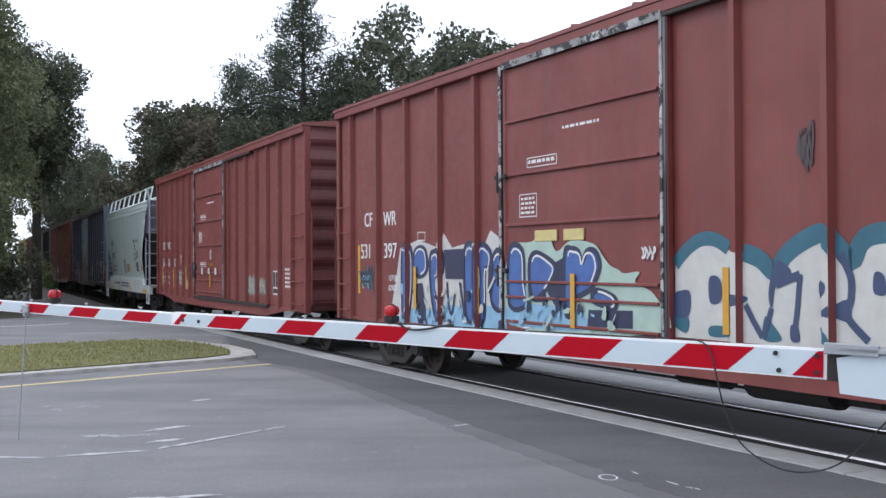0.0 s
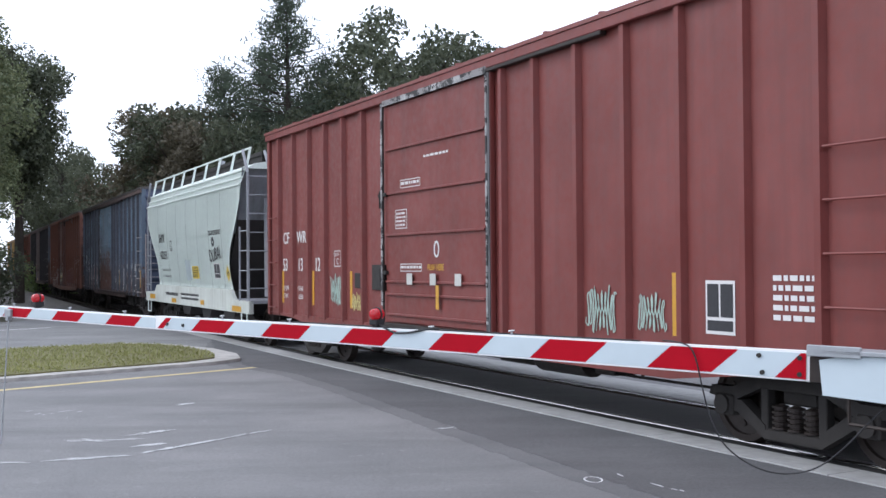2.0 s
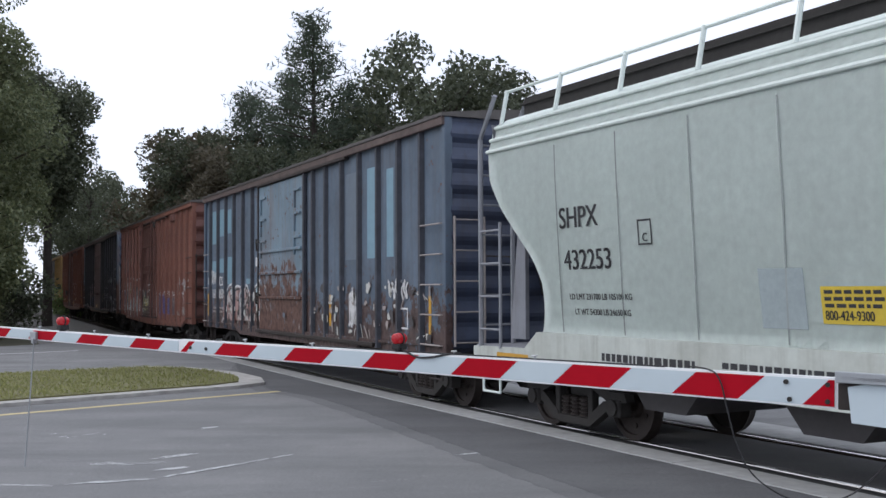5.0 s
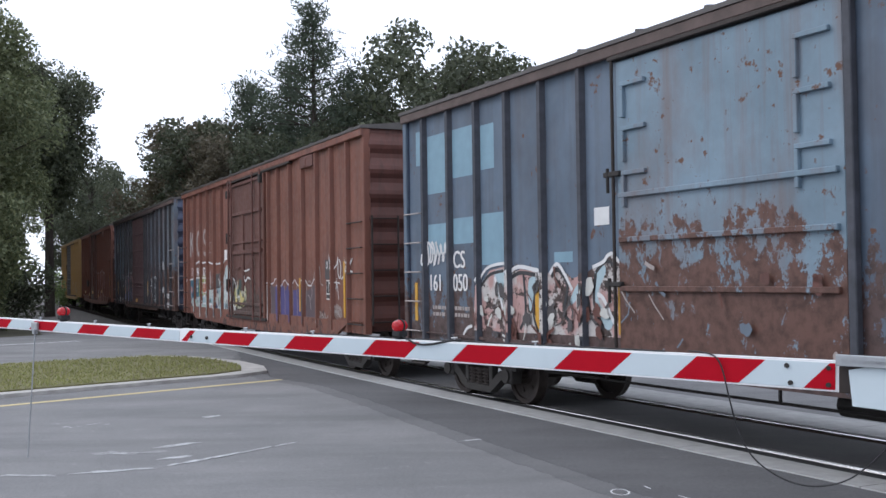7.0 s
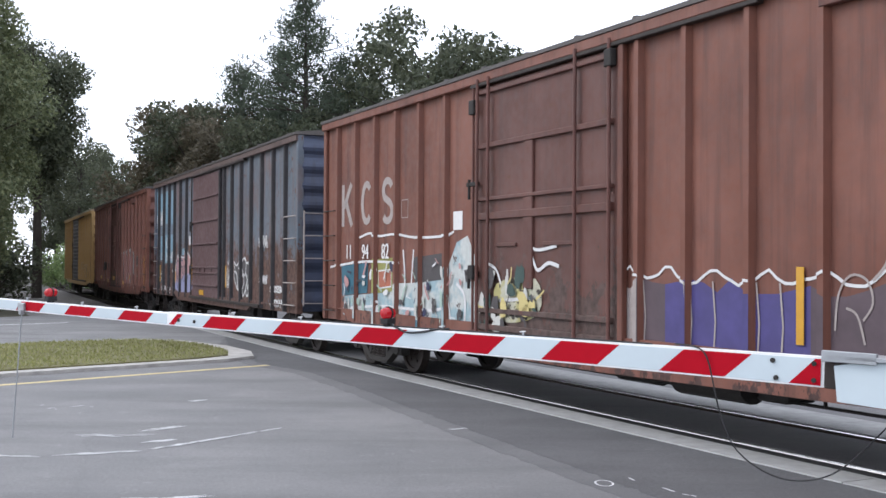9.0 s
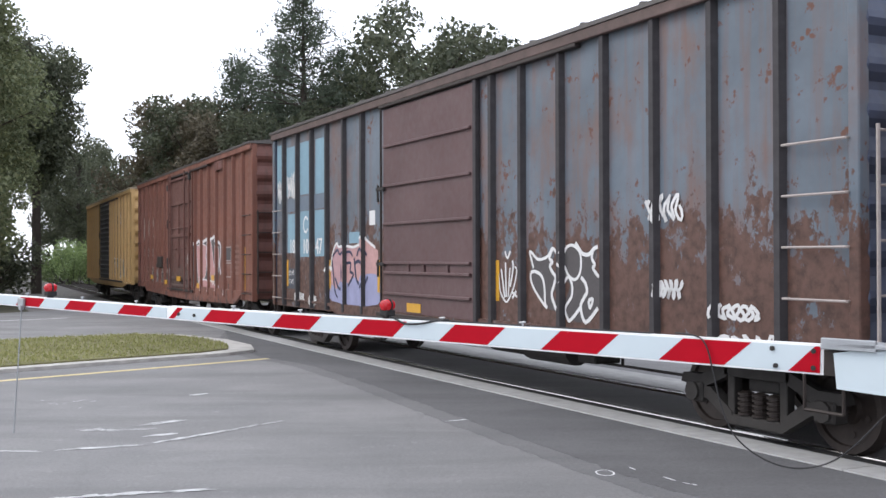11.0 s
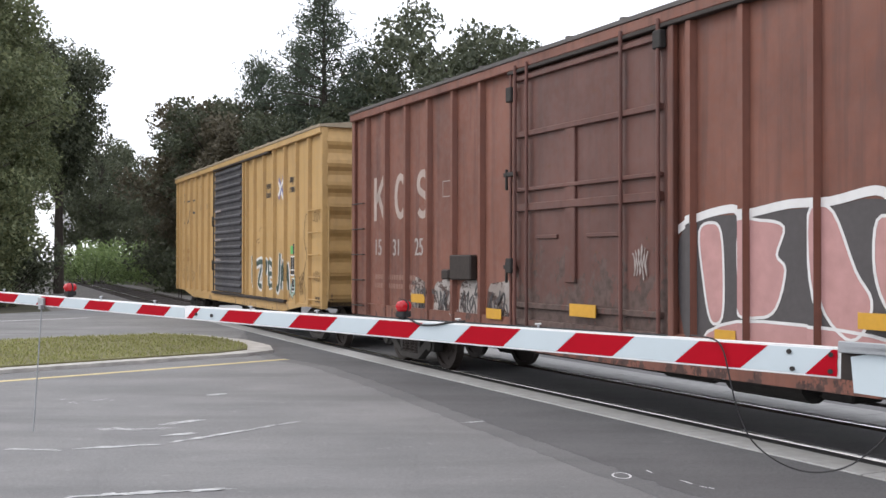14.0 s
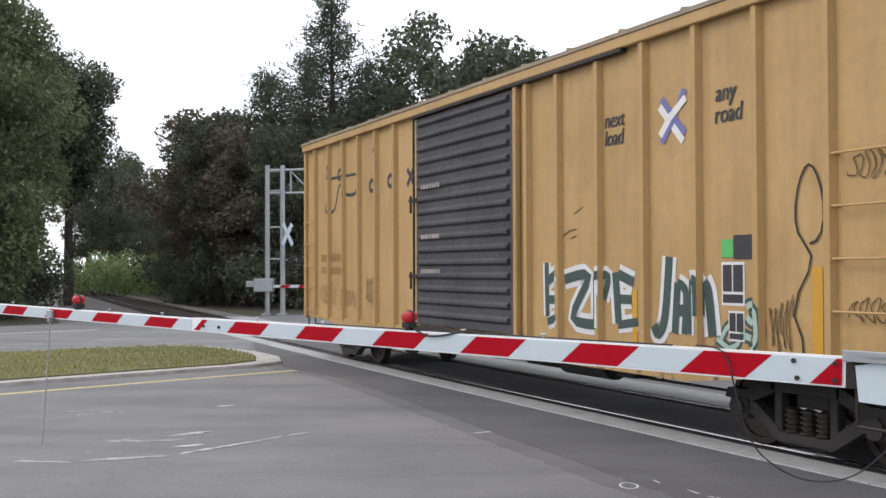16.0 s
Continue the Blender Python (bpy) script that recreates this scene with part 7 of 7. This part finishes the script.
clutter(car_e, [], -1.49, -1.75, -0.2, 1.0, 1.75, 30, 202, (SPRAY_CREAM, SPRAY_GREEN, SPRAY_YELLOW, DARK_PAINT))
# slate boxcar with plum door
car_f, sp, yp = boxcar("rust-streaked slate-blue boxcar with a plum door", BLUE_RUST, BLUE_DARK, PLUM, ROOF, "plum", 4.5, sill="shallow", irons=GREY_PAINT, doors=(-1.93, 1.2), rust_post=plain("dark rusted post", (0.055, 0.05, 0.055), 0.75, 0, 0.5, 6), seed=6, chord=plain("rusty chord", (0.13, 0.085, 0.075), 0.7, 0, 0.5, 4))
for x0, x1, z0, z1, m in ((-7.74, -7.27, 3.35, 4.25, SKY_BLUE), (-7.12, -6.42, 3.12, 4.15, SKY_BLUE), (-6.27, -5.57, 3.12, 4.18, SKY_BLUE), (-5.36, -4.87, 3.09, 4.16, SKY_BLUE), (-7.05, -6.42, 1.95, 2.75, SKY_BLUE), (-6.27, -5.57, 1.86, 2.78, SKY_BLUE), (-5.4, -4.76, 1.87, 2.77, SKY_BLUE), (-3.6, -3.05, 2.1, 2.3, SKY_BLUE), (-7.05, -4.76, 2.8, 3.08, SLATE), (-7.08, -6.42, 1.2, 1.62, BLACKED)):
    paint_on(car_f, sp, yp, "paint_patch", (lambda a, b, c, d: lambda bm, y: plate(bm, a, b, c, d, y))(x0, x1, z0, z1), m, 0, rise=0.0)
letters("car_number", "18", 0.40, -6.92, yp - 0.008, 1.94, WHITE_PAINT, car_f, 0.85)
letters("car_number", "10", 0.42, -6.11, yp - 0.008, 1.93, WHITE_PAINT, car_f, 0.85)
letters("car_number", "47", 0.44, -5.36, yp - 0.008, 1.92, WHITE_PAINT, car_f, 0.85)
sprayed(car_f, sp, yp, [[(-5.8, 2.6), (-5.92, 2.66), (-6.04, 2.56), (-6.03, 2.42), (-5.92, 2.35), (-5.8, 2.42)]], 0.05, WHITE_PAINT, 1, "reporting_mark")
letters("load_limit", "LD LMT", 0.14, -6.98, yp - 0.008, 1.48, WHITE_PAINT, car_f, 0.75)
letters("light_weight", "LT WT", 0.14, -6.98, yp - 0.008, 1.3, WHITE_PAINT, car_f, 0.75)
for x0, x1, z0, z1, sd in ((-7.68, -7.3, 3.0, 3.5, 71), (-7.05, -6.55, 3.05, 3.6, 72), (-6.4, -6.0, 0.95, 1.15, 73), (-5.6, -5.3, 0.9, 1.1, 74)):
    scrawl(car_f, sp, yp, x0, x1, z0, z1, sd, SPRAY_WHITE, 0.035, 9)
sprayed_field(car_f, sp, yp, [[(-4.57, 1.07), (-4.52, 1.58), (-4.42, 1.91), (-4.20, 2.10), (-4.09, 2.02), (-3.70, 2.04), (-3.37, 2.02), (-3.06, 2.08), (-2.91, 2.18), (-2.76, 2.13), (-2.49, 2.02), (-2.28, 1.96), (-2.30, 1.04)]], FLAKED_LILAC, 0.6, sharp=True)
sprayed_field(car_f, sp, yp, [[(-4.46, 1.03), (-4.47, 1.33), (-4.22, 1.26), (-4.00, 1.42), (-3.58, 1.38), (-3.38, 1.49), (-3.07, 1.42), (-2.80, 1.55), (-2.29, 1.51), (-2.30, 1.04)]], SPRAY_LILAC, 1.1)
sprayed(car_f, sp, yp, [[(-4.44, 1.85), (-4.17, 1.99), (-4.04, 1.90), (-3.57, 1.95), (-3.43, 1.86)], [(-3.88, 1.90), (-3.80, 1.48), (-4.06, 1.26), (-4.29, 1.47)], [(-3.71, 1.74), (-3.51, 1.74), (-3.54, 1.59), (-3.38, 1.54), (-3.65, 1.33)], [(-3.22, 1.87), (-3.12, 1.99), (-2.94, 2.01), (-2.77, 1.88)], [(-3.31, 1.74), (-3.06, 1.79), (-2.83, 1.74)], [(-3.07, 1.50), (-2.95, 1.31), (-2.72, 1.51)], [(-4.44, 1.80), (-4.31, 1.25), (-4.15, 1.10)], [(-3.34, 1.84), (-3.26, 1.49), (-3.13, 1.37)]], 0.055, SPRAY_NAVY, 1.8)
sprayed(car_f, sp, yp, [[(-4.52, 1.58), (-4.42, 1.91), (-4.20, 2.11), (-4.09, 2.04), (-3.70, 2.05), (-3.37, 2.03), (-3.06, 2.09), (-2.90, 2.20), (-2.75, 2.14), (-2.38, 2.01)], [(-4.68, 1.58), (-4.56, 1.66), (-4.44, 1.63)]], 0.055, SPRAY_WHITE, 2.4)
sprayed_field(car_f, sp, yp, [[(2.64, 1.86), (2.77, 1.81), (3.15, 1.91), (3.11, 1.75), (3.31, 1.54), (3.15, 1.38), (3.32, 1.20), (3.00, 1.21), (2.69, 1.47)], [(3.40, 1.88), (3.60, 1.98), (3.80, 1.88), (4.08, 1.94), (4.02, 1.73), (4.13, 1.61), (4.13, 1.25), (3.86, 1.08), (3.51, 1.09), (3.43, 1.29), (3.53, 1.50), (3.38, 1.60)]], DARK_PAINT, 0.6)
sprayed(car_f, sp, yp, [[(1.82, 1.62), (1.86, 1.39), (1.98, 1.26), (2.07, 1.27), (2.22, 1.46), (2.29, 1.66), (2.24, 1.72)], [(1.89, 1.68), (1.98, 1.30)], [(2.00, 1.77), (2.02, 1.31)], [(2.12, 1.70), (2.07, 1.31)], [(2.18, 1.80), (2.20, 1.69), (2.12, 1.45)], [(1.99, 1.92), (2.05, 1.83), (2.13, 1.92)], [(2.16, 1.39), (2.30, 1.32)], [(2.28, 1.40), (2.18, 1.30)]], 0.035, SPRAY_WHITE, 1.6)
sprayed(car_f, sp, yp, [[(2.71, 1.70), (2.62, 1.89), (2.66, 1.90), (2.77, 1.83), (2.87, 1.81), (3.04, 1.85), (3.15, 1.95), (3.25, 1.88)], [(3.15, 1.94), (3.08, 1.83), (3.15, 1.78), (3.09, 1.72), (3.23, 1.59), (3.32, 1.54)], [(2.64, 1.64), (2.73, 1.66), (2.89, 1.61), (2.96, 1.48), (2.98, 1.26), (3.03, 1.21)], [(2.64, 1.64), (2.65, 1.53), (2.77, 1.39), (2.96, 1.24), (3.02, 1.21)], [(3.23, 1.59), (3.18, 1.49), (3.13, 1.38), (3.18, 1.27), (3.27, 1.17), (3.34, 1.25)]], 0.045, SPRAY_WHITE, 1.6)
sprayed(car_f, sp, yp, [[(3.40, 1.88), (3.47, 1.96), (3.60, 1.98), (3.74, 1.90), (3.77, 1.75), (3.73, 1.63), (3.63, 1.57), (3.50, 1.62), (3.43, 1.71), (3.35, 1.76)], [(3.65, 2.01), (3.72, 1.95), (3.80, 1.88), (3.93, 1.87), (4.02, 1.93), (4.11, 1.96)], [(4.02, 1.93), (3.99, 1.83), (4.05, 1.75), (4.01, 1.71), (4.13, 1.61)], [(3.40, 1.52), (3.50, 1.60), (3.58, 1.50), (3.57, 1.37), (3.46, 1.26), (3.43, 1.18), (3.51, 1.06)], [(3.77, 1.60), (3.86, 1.53), (3.89, 1.43), (3.83, 1.36), (3.76, 1.25), (3.86, 1.07), (4.11, 1.25)], [(3.51, 1.06), (3.63, 1.14), (3.76, 1.25)], [(3.92, 1.33), (4.01, 1.35), (3.95, 1.24), (3.92, 1.33)]], 0.045, SPRAY_WHITE, 1.6)
for x0, x1, z0, z1, sd in ((5.0, 5.6, 2.2, 2.5, 91), (5.2, 5.6, 1.4, 1.6, 92), (6.1, 6.7, 1.2, 1.4, 93), (6.1, 6.9, 0.9, 1.1, 94)):
    scrawl(car_f, sp, yp, x0, x1, z0, z1, sd, SPRAY_WHITE, 0.04, 8)
paint_on(car_f, sp, yp, "paint_notice", lambda bm, y: plate(bm, -2.65, -2.4, 2.4, 2.65, y), SPRAY_WHITE, 1)
bm = B()
box(bm, -1.0, -0.5, -1.486, -1.478, 0.98, 1.12)
part("yellow_plate", bm, AMBER, car_f)
strips(car_f, sp, yp, (-7.1, -4.62, -2.3, 1.74), 1.25, 1.8)
# brown boxcar with pink mural
car_g, sp, yp = boxcar("rust-brown boxcar with a plug door and a pink and white mural", BROWN, BROWN_DARK, BROWN_DOOR, ROOF, "frame", 4.5, "cut", 8, seed=7)
logo_shapes(car_g, sp, yp, -6.95, 2.51, FADED_LOGO)
letters("car_number", "15", 0.40, -6.95, yp - 0.008, 1.91, GREY_PAINT, car_g, 0.85)
letters("car_number", "31", 0.40, -6.15, yp - 0.008, 1.9, GREY_PAINT, car_g, 0.85)
letters("car_number", "25", 0.40, -5.25, yp - 0.008, 1.9, GREY_PAINT, car_g, 0.85)
outlined(car_g, yp, -4.2, -3.9, 2.79, 3.04, GREY_PAINT)
small_print(car_g, yp, -6.9, -5.2, 1.3, 1.6, 2, 31, plain("dull stencil", (0.27, 0.15, 0.12), 0.7))
for x0, x1, sd in ((-5.35, -4.75, 101), (-4.5, -3.9, 102), (-3.65, -3.02, 103), (-2.78, -2.1, 104)):
    paint_on(car_g, sp, yp, "mural_field", (lambda a, b, s_: lambda bm, y: blob(bm, (a + b) / 2, 1.16, (b - a) / 2, 0.36, random.Random(s_), y, 20, 0.1, 8.0))(x0, x1, sd), FLAKED_GREY, 1)
    scrawl(car_g, sp, yp, x0 + 0.1, x1 - 0.1, 0.95, 1.4, sd, DARK_PAINT, 0.03, 5)
bm = B()
box(bm, -3.74, -3.07, yp - 0.13, yp, 1.53, 1.9, 0.02)
box(bm, -4.08, -3.84, yp - 0.1, yp, 1.53, 1.68, 0.02)
part("bracket_box", bm, STEEL_WORN, car_g)
sprayed_field(car_g, sp, yp, [[(1.45, 2.03), (1.85, 2.25), (2.37, 2.28), (3.04, 2.30), (3.54, 2.31), (4.02, 2.35), (4.50, 2.17), (4.42, 1.41), (4.00, 1.11), (1.95, 1.03), (1.53, 1.06)]], DARK_PAINT, 0.5)
sprayed_field(car_g, sp, yp, [[(1.78, 2.12), (1.97, 2.21), (2.11, 2.11), (2.15, 1.64), (2.12, 1.25), (1.95, 1.22), (1.84, 1.64)], [(2.37, 2.16), (2.67, 2.21), (2.97, 2.14), (2.88, 1.88), (2.99, 1.74), (2.87, 1.38), (2.65, 1.28), (2.40, 1.37)], [(3.34, 2.23), (3.56, 2.26), (3.81, 1.74), (3.98, 1.49), (3.90, 1.23), (3.70, 1.15), (3.40, 1.48)], [(4.04, 2.17), (4.28, 2.16), (4.43, 1.99), (4.34, 1.49), (4.15, 1.42), (4.01, 1.74)], [(2.35, 1.23), (4.00, 1.19), (4.28, 0.99), (1.95, 0.96)]], SPRAY_PINK, 1, "mural_fill", SPRAY_WHITE, 0.03)
sprayed(car_g, sp, yp, [[(1.01, 0.84), (1.28, 1.05), (1.26, 1.44), (1.22, 1.93), (1.48, 2.17), (1.85, 2.29), (2.28, 2.34), (2.44, 2.28), (3.04, 2.35), (3.52, 2.35), (4.02, 2.42), (4.21, 2.33), (4.36, 2.26), (4.58, 2.19), (4.61, 1.99), (4.53, 1.66), (4.65, 1.42)]], 0.10, SPRAY_WHITE, 2.2, "mural_halo")
outlined(car_g, yp, 5.14, 5.72, 1.76, 2.13, GREY_PAINT, 0.03, fill=DARK_PAINT)
outlined(car_g, yp, 5.14, 5.72, 1.35, 1.73, GREY_PAINT, 0.03)
scrawl(car_g, sp, yp, 4.7, 5.6, 0.85, 1.05, 113, SPRAY_WHITE, 0.04, 8)
small_print(car_g, yp, 6.0, 6.5, 1.4, 2.2, 6, 32, plain("dull stencil", (0.27, 0.15, 0.12), 0.7))
scrawl(car_g, [], -1.485, 0.75, 1.0, 1.6, 2.0, 114, GREY_PAINT, 0.016, 8)
for x, z, w in ((-5.2, 1.14, 0.5), (-2.66, 1.01, 0.42), (2.1, 1.0, 0.3), (3.9, 1.25, 0.3)):
    bm = B()
    box(bm, x, x + w, yp - 0.085, yp - 0.078, z, z + 0.14)
    part("reflective_strip", bm, AMBER, car_g)
bm = B()
box(bm, -0.45, 0.1, -1.56, -1.55, 1.15, 1.3)
part("reflective_strip", bm, AMBER, car_g)
strips(car_g, sp, yp, (7.0,), 1.05, 2.1)
bm = B()
box(bm, 4.25, 5.08, yp - 0.085, yp, 4.12, 4.36, 0.01)
box(bm, 4.5, 4.68, yp - 0.1, yp - 0.07, 4.14, 4.3, 0.01)
part("stencil_plate", bm, BROWN_DARK, car_g)
clutter(car_g, sp, yp, -5.4, -2.2, 0.9, 1.35, 40, 209, (GREY_PAINT, DARK_PAINT), 0.08)
# yellow boxcar, last
car_h, sp, yp = boxcar("mustard-yellow boxcar with a black ribbed door and green graffiti", YELLOW, YELLOW, BLACK_DOOR, TAN_ROOF, "corrugated", 4.5, "fish", 8, seed=8, irons=YELLOW)
# the maker's emblem as plain bars and rings
sprayed(car_h, sp, yp, [[(-6.52, 3.69), (-4.76, 3.66)], [(-4.76, 3.66), (-4.92, 3.30), (-5.48, 3.31)], [(-5.67, 3.49), (-5.84, 3.48), (-6.11, 3.04), (-6.59, 3.02)], [(-6.41, 3.68), (-6.66, 3.02)], [(-6.59, 3.73), (-6.55, 3.90), (-6.31, 3.91)], [(-3.89, 3.91), (-3.78, 4.03)], [(-4.82, 3.79), (-4.82, 3.90)]], 0.065, BLACK_PAINT, 0.6, "logo_block")
for x, z in ((-5.76, 3.72), (-4.05, 3.38), (-3.16, 3.4)):
    bm = B()
    ribbon(bm, [(x + 0.12 * math.cos(k / 12 * 6.283), z + 0.1 * math.sin(k / 12 * 6.283)) for k in range(12)], 0.075, yp - 0.006, True)
    part("logo_block", bm, BLACK_PAINT, car_h)
for sg in (-1, 1):
    bm = B()
    ribbon(bm, [(-2.42, 3.4 - sg * 0.14), (-2.14, 3.4 + sg * 0.14)], 0.085, yp - 0.006 - 0.001 * sg)
    part("logo_block", bm, BLACK_PAINT, car_h)
letters("slogan", "next", 0.26, 3.46, yp - 0.008, 3.50, BLACK_PAINT, car_h, 0.85, "", 0.15)
letters("slogan", "load", 0.26, 3.46, yp - 0.008, 3.29, BLACK_PAINT, car_h, 0.85, "", 0.15)
letters("slogan", "any", 0.26, 5.44, yp - 0.008, 3.53, BLACK_PAINT, car_h, 0.85, "", 0.15)
letters("slogan", "road", 0.26, 5.42, yp - 0.008, 3.31, BLACK_PAINT, car_h, 0.85, "", 0.15)
EX, EZ = 4.76, 3.47
for pts, m, lift in (([(-0.20, 0.22), (0.20, -0.20)], EMBLEM_BLUE, 0.0), ([(-0.23, 0.14), (0.17, -0.28)], WHITE_PAINT, 0.001),
                     ([(-0.20, -0.26), (-0.02, -0.06), (0.20, 0.27)], EMBLEM_BLUE, 0.002), ([(-0.22, -0.18), (-0.05, 0.0), (0.22, 0.18)], WHITE_PAINT, 0.003)):
    bm = B()
    ribbon(bm, [(EX + a, EZ + b) for a, b in pts], 0.085, yp - 0.008 - lift)
    part("cross_emblem", bm, m, car_h)
forms = [[(2.12, 1.92), (2.14, 1.23)], [(2.14, 1.68), (2.42, 1.81)], [(2.14, 1.45), (2.36, 1.45)], [(2.14, 1.16), (2.44, 1.24)], [(2.56, 1.71), (3.10, 1.75), (2.75, 1.24), (3.33, 1.17)], [(3.26, 1.75), (3.26, 1.14)], [(3.26, 1.75), (3.52, 1.75), (3.43, 1.48)], [(3.67, 1.80), (3.73, 1.21)], [(3.73, 1.78), (4.02, 1.69)], [(3.76, 1.49), (3.98, 1.49)], [(3.72, 1.19), (4.10, 1.24)], [(4.68, 1.97), (4.60, 1.32), (4.48, 1.13), (4.40, 1.22)], [(4.82, 1.69), (4.77, 1.15)], [(4.82, 1.69), (4.96, 1.58), (4.93, 1.15)], [(4.78, 1.39), (4.93, 1.40)], [(5.07, 1.73), (5.05, 1.15)], [(5.07, 1.70), (5.19, 1.70), (5.21, 1.35)], [(5.25, 1.70), (5.32, 1.58), (5.38, 1.15)]]
sprayed(car_h, sp, yp, forms, 0.235, SPRAY_WHITE, 0.6, "mural_outline")
sprayed(car_h, sp, yp, forms, 0.115, SPRAY_GREEN, 2.0, "mural_fill")
swirl = [[(5.50, 1.13), (5.62, 1.27), (5.78, 1.26), (5.75, 1.10), (5.61, 1.04)], [(5.88, 1.46), (5.96, 1.49), (6.07, 1.39), (5.97, 1.31), (5.88, 1.37)], [(6.07, 1.38), (6.08, 1.16), (5.94, 1.04)], [(5.44, 1.13), (5.70, 1.00)], [(5.78, 1.20), (5.94, 1.16)]]
sprayed(car_h, sp, yp, swirl, 0.13, SPRAY_GREEN, 0.6, "mural_outline")
sprayed(car_h, sp, yp, swirl, 0.06, SPRAY_MINT, 1.2, "mural_fill")
for x0, x1, z0, z1, sd, m in ((6.2, 6.5, 1.0, 1.6, 123, OCHRE_LINE), (7.2, 7.7, 1.35, 1.6, 124, OCHRE_LINE), (7.2, 7.75, 2.6, 2.85, 129, OCHRE_LINE), (-6.9, -6.0, 1.1, 1.6, 125, OCHRE_LINE), (-5.6, -4.9, 1.1, 1.5, 126, OCHRE_LINE), (-4.3, -3.9, 1.1, 1.8, 128, OCHRE_LINE)):
    scrawl(car_h, sp, yp, x0, x1, z0, z1, sd, m, 0.014, 7)
sprayed(car_h, sp, yp, [[(2.78, 2.52), (2.98, 2.6)], [(2.5, 2.24), (2.66, 2.31), (2.84, 2.33)], [(2.7, 2.22), (2.84, 2.25)]], 0.018, OCHRE_LINE, 1)
loop = [(6.72 + 0.17 * math.sin(k / 16 * 6.283) * (1.0 - 0.25 * math.cos(k / 16 * 6.283 + 3.14)), 2.42 - 0.36 * math.cos(k / 16 * 6.283)) for k in range(16)]
paint_on(car_h, sp, yp, "paint_scrawl", lambda bm, y: ribbon(bm, [*loop, (6.74, 1.95), (6.7, 1.8), (6.58, 1.62), (6.52, 1.4), (6.62, 1.2), (6.64, 0.95)], 0.022, y), GRIME, 3)
part("tag_square", plate(B(), 5.52, 5.7, 1.95, 2.13, yp - 0.009), GREEN_TAG, car_h, "green tag square")
part("tag_square", plate(B(), 5.705, 5.97, 1.93, 2.17, yp - 0.009), BLACK_PAINT, car_h)
cargo_label(car_h, yp, 5.52, 1.47, 0.7)
cargo_label(car_h, yp, 5.62, 1.12, 0.48)
small_print(car_h, yp, -6.9, -5.6, 1.7, 2.2, 2, 33, plain("ghost stencil", (0.36, 0.2, 0.07), 0.7))
for z, sd in ((3.1, 1), (2.3, 2), (1.75, 3)):
    bm = B()
    bars(bm, random.Random(sd), -1.6, -0.9, z, z + 0.12, 1, -1.545)
    tagged(part("stencil", bm, GREY_PAINT, car_h), kind="stuff")
strips(car_h, sp, yp, (1.52, 4.0), 1.0, 1.6)
strips(car_h, sp, yp, (6.74,), 0.95, 1.85, 0.13)
letters("reporting_code", "XCF20", 0.16, 7.3, yp - 0.008, 0.95, BLACK_PAINT, car_h, 0.8)

TRAIN = [(car_a, -0.36, 6.65), (car_b, 17.62, 6.25), (hop, 32.76, 4.15), (car_d, 47.50, 6.25), (car_e, 65.0, 6.25), (car_f, 82.33, 6.25), (car_g, 99.74, 6.25), (car_h, 117.25, 6.25)]
SPEED, SLOWER = 7.188, -0.0108


def gone(t):
    """Metres that the train has run by t."""
    return SPEED * t + 0.5 * SLOWER * t * t


def car_pose(s, half):
    a, b = on_line(s - half), on_line(s + half)
    c, d = (a + b) / 2, a - b
    return pose(c.x, c.y, 0.0, 0, 0, math.degrees(math.atan2(d.y, d.x)))


def motions():
    for car, s0, half in TRAIN:
        walk(car, [(k * 0.5, car_pose(s0 - gone(k * 0.5), half)) for k in range(33)])
    for w, ax in WHEELSETS:
        walk(w, [(k / 15, pose(ax, 0, WHEEL_R + 0.012, 0, math.degrees(gone(k / 15) / WHEEL_R) % 360, 0)) for k in range(241)])


motions()
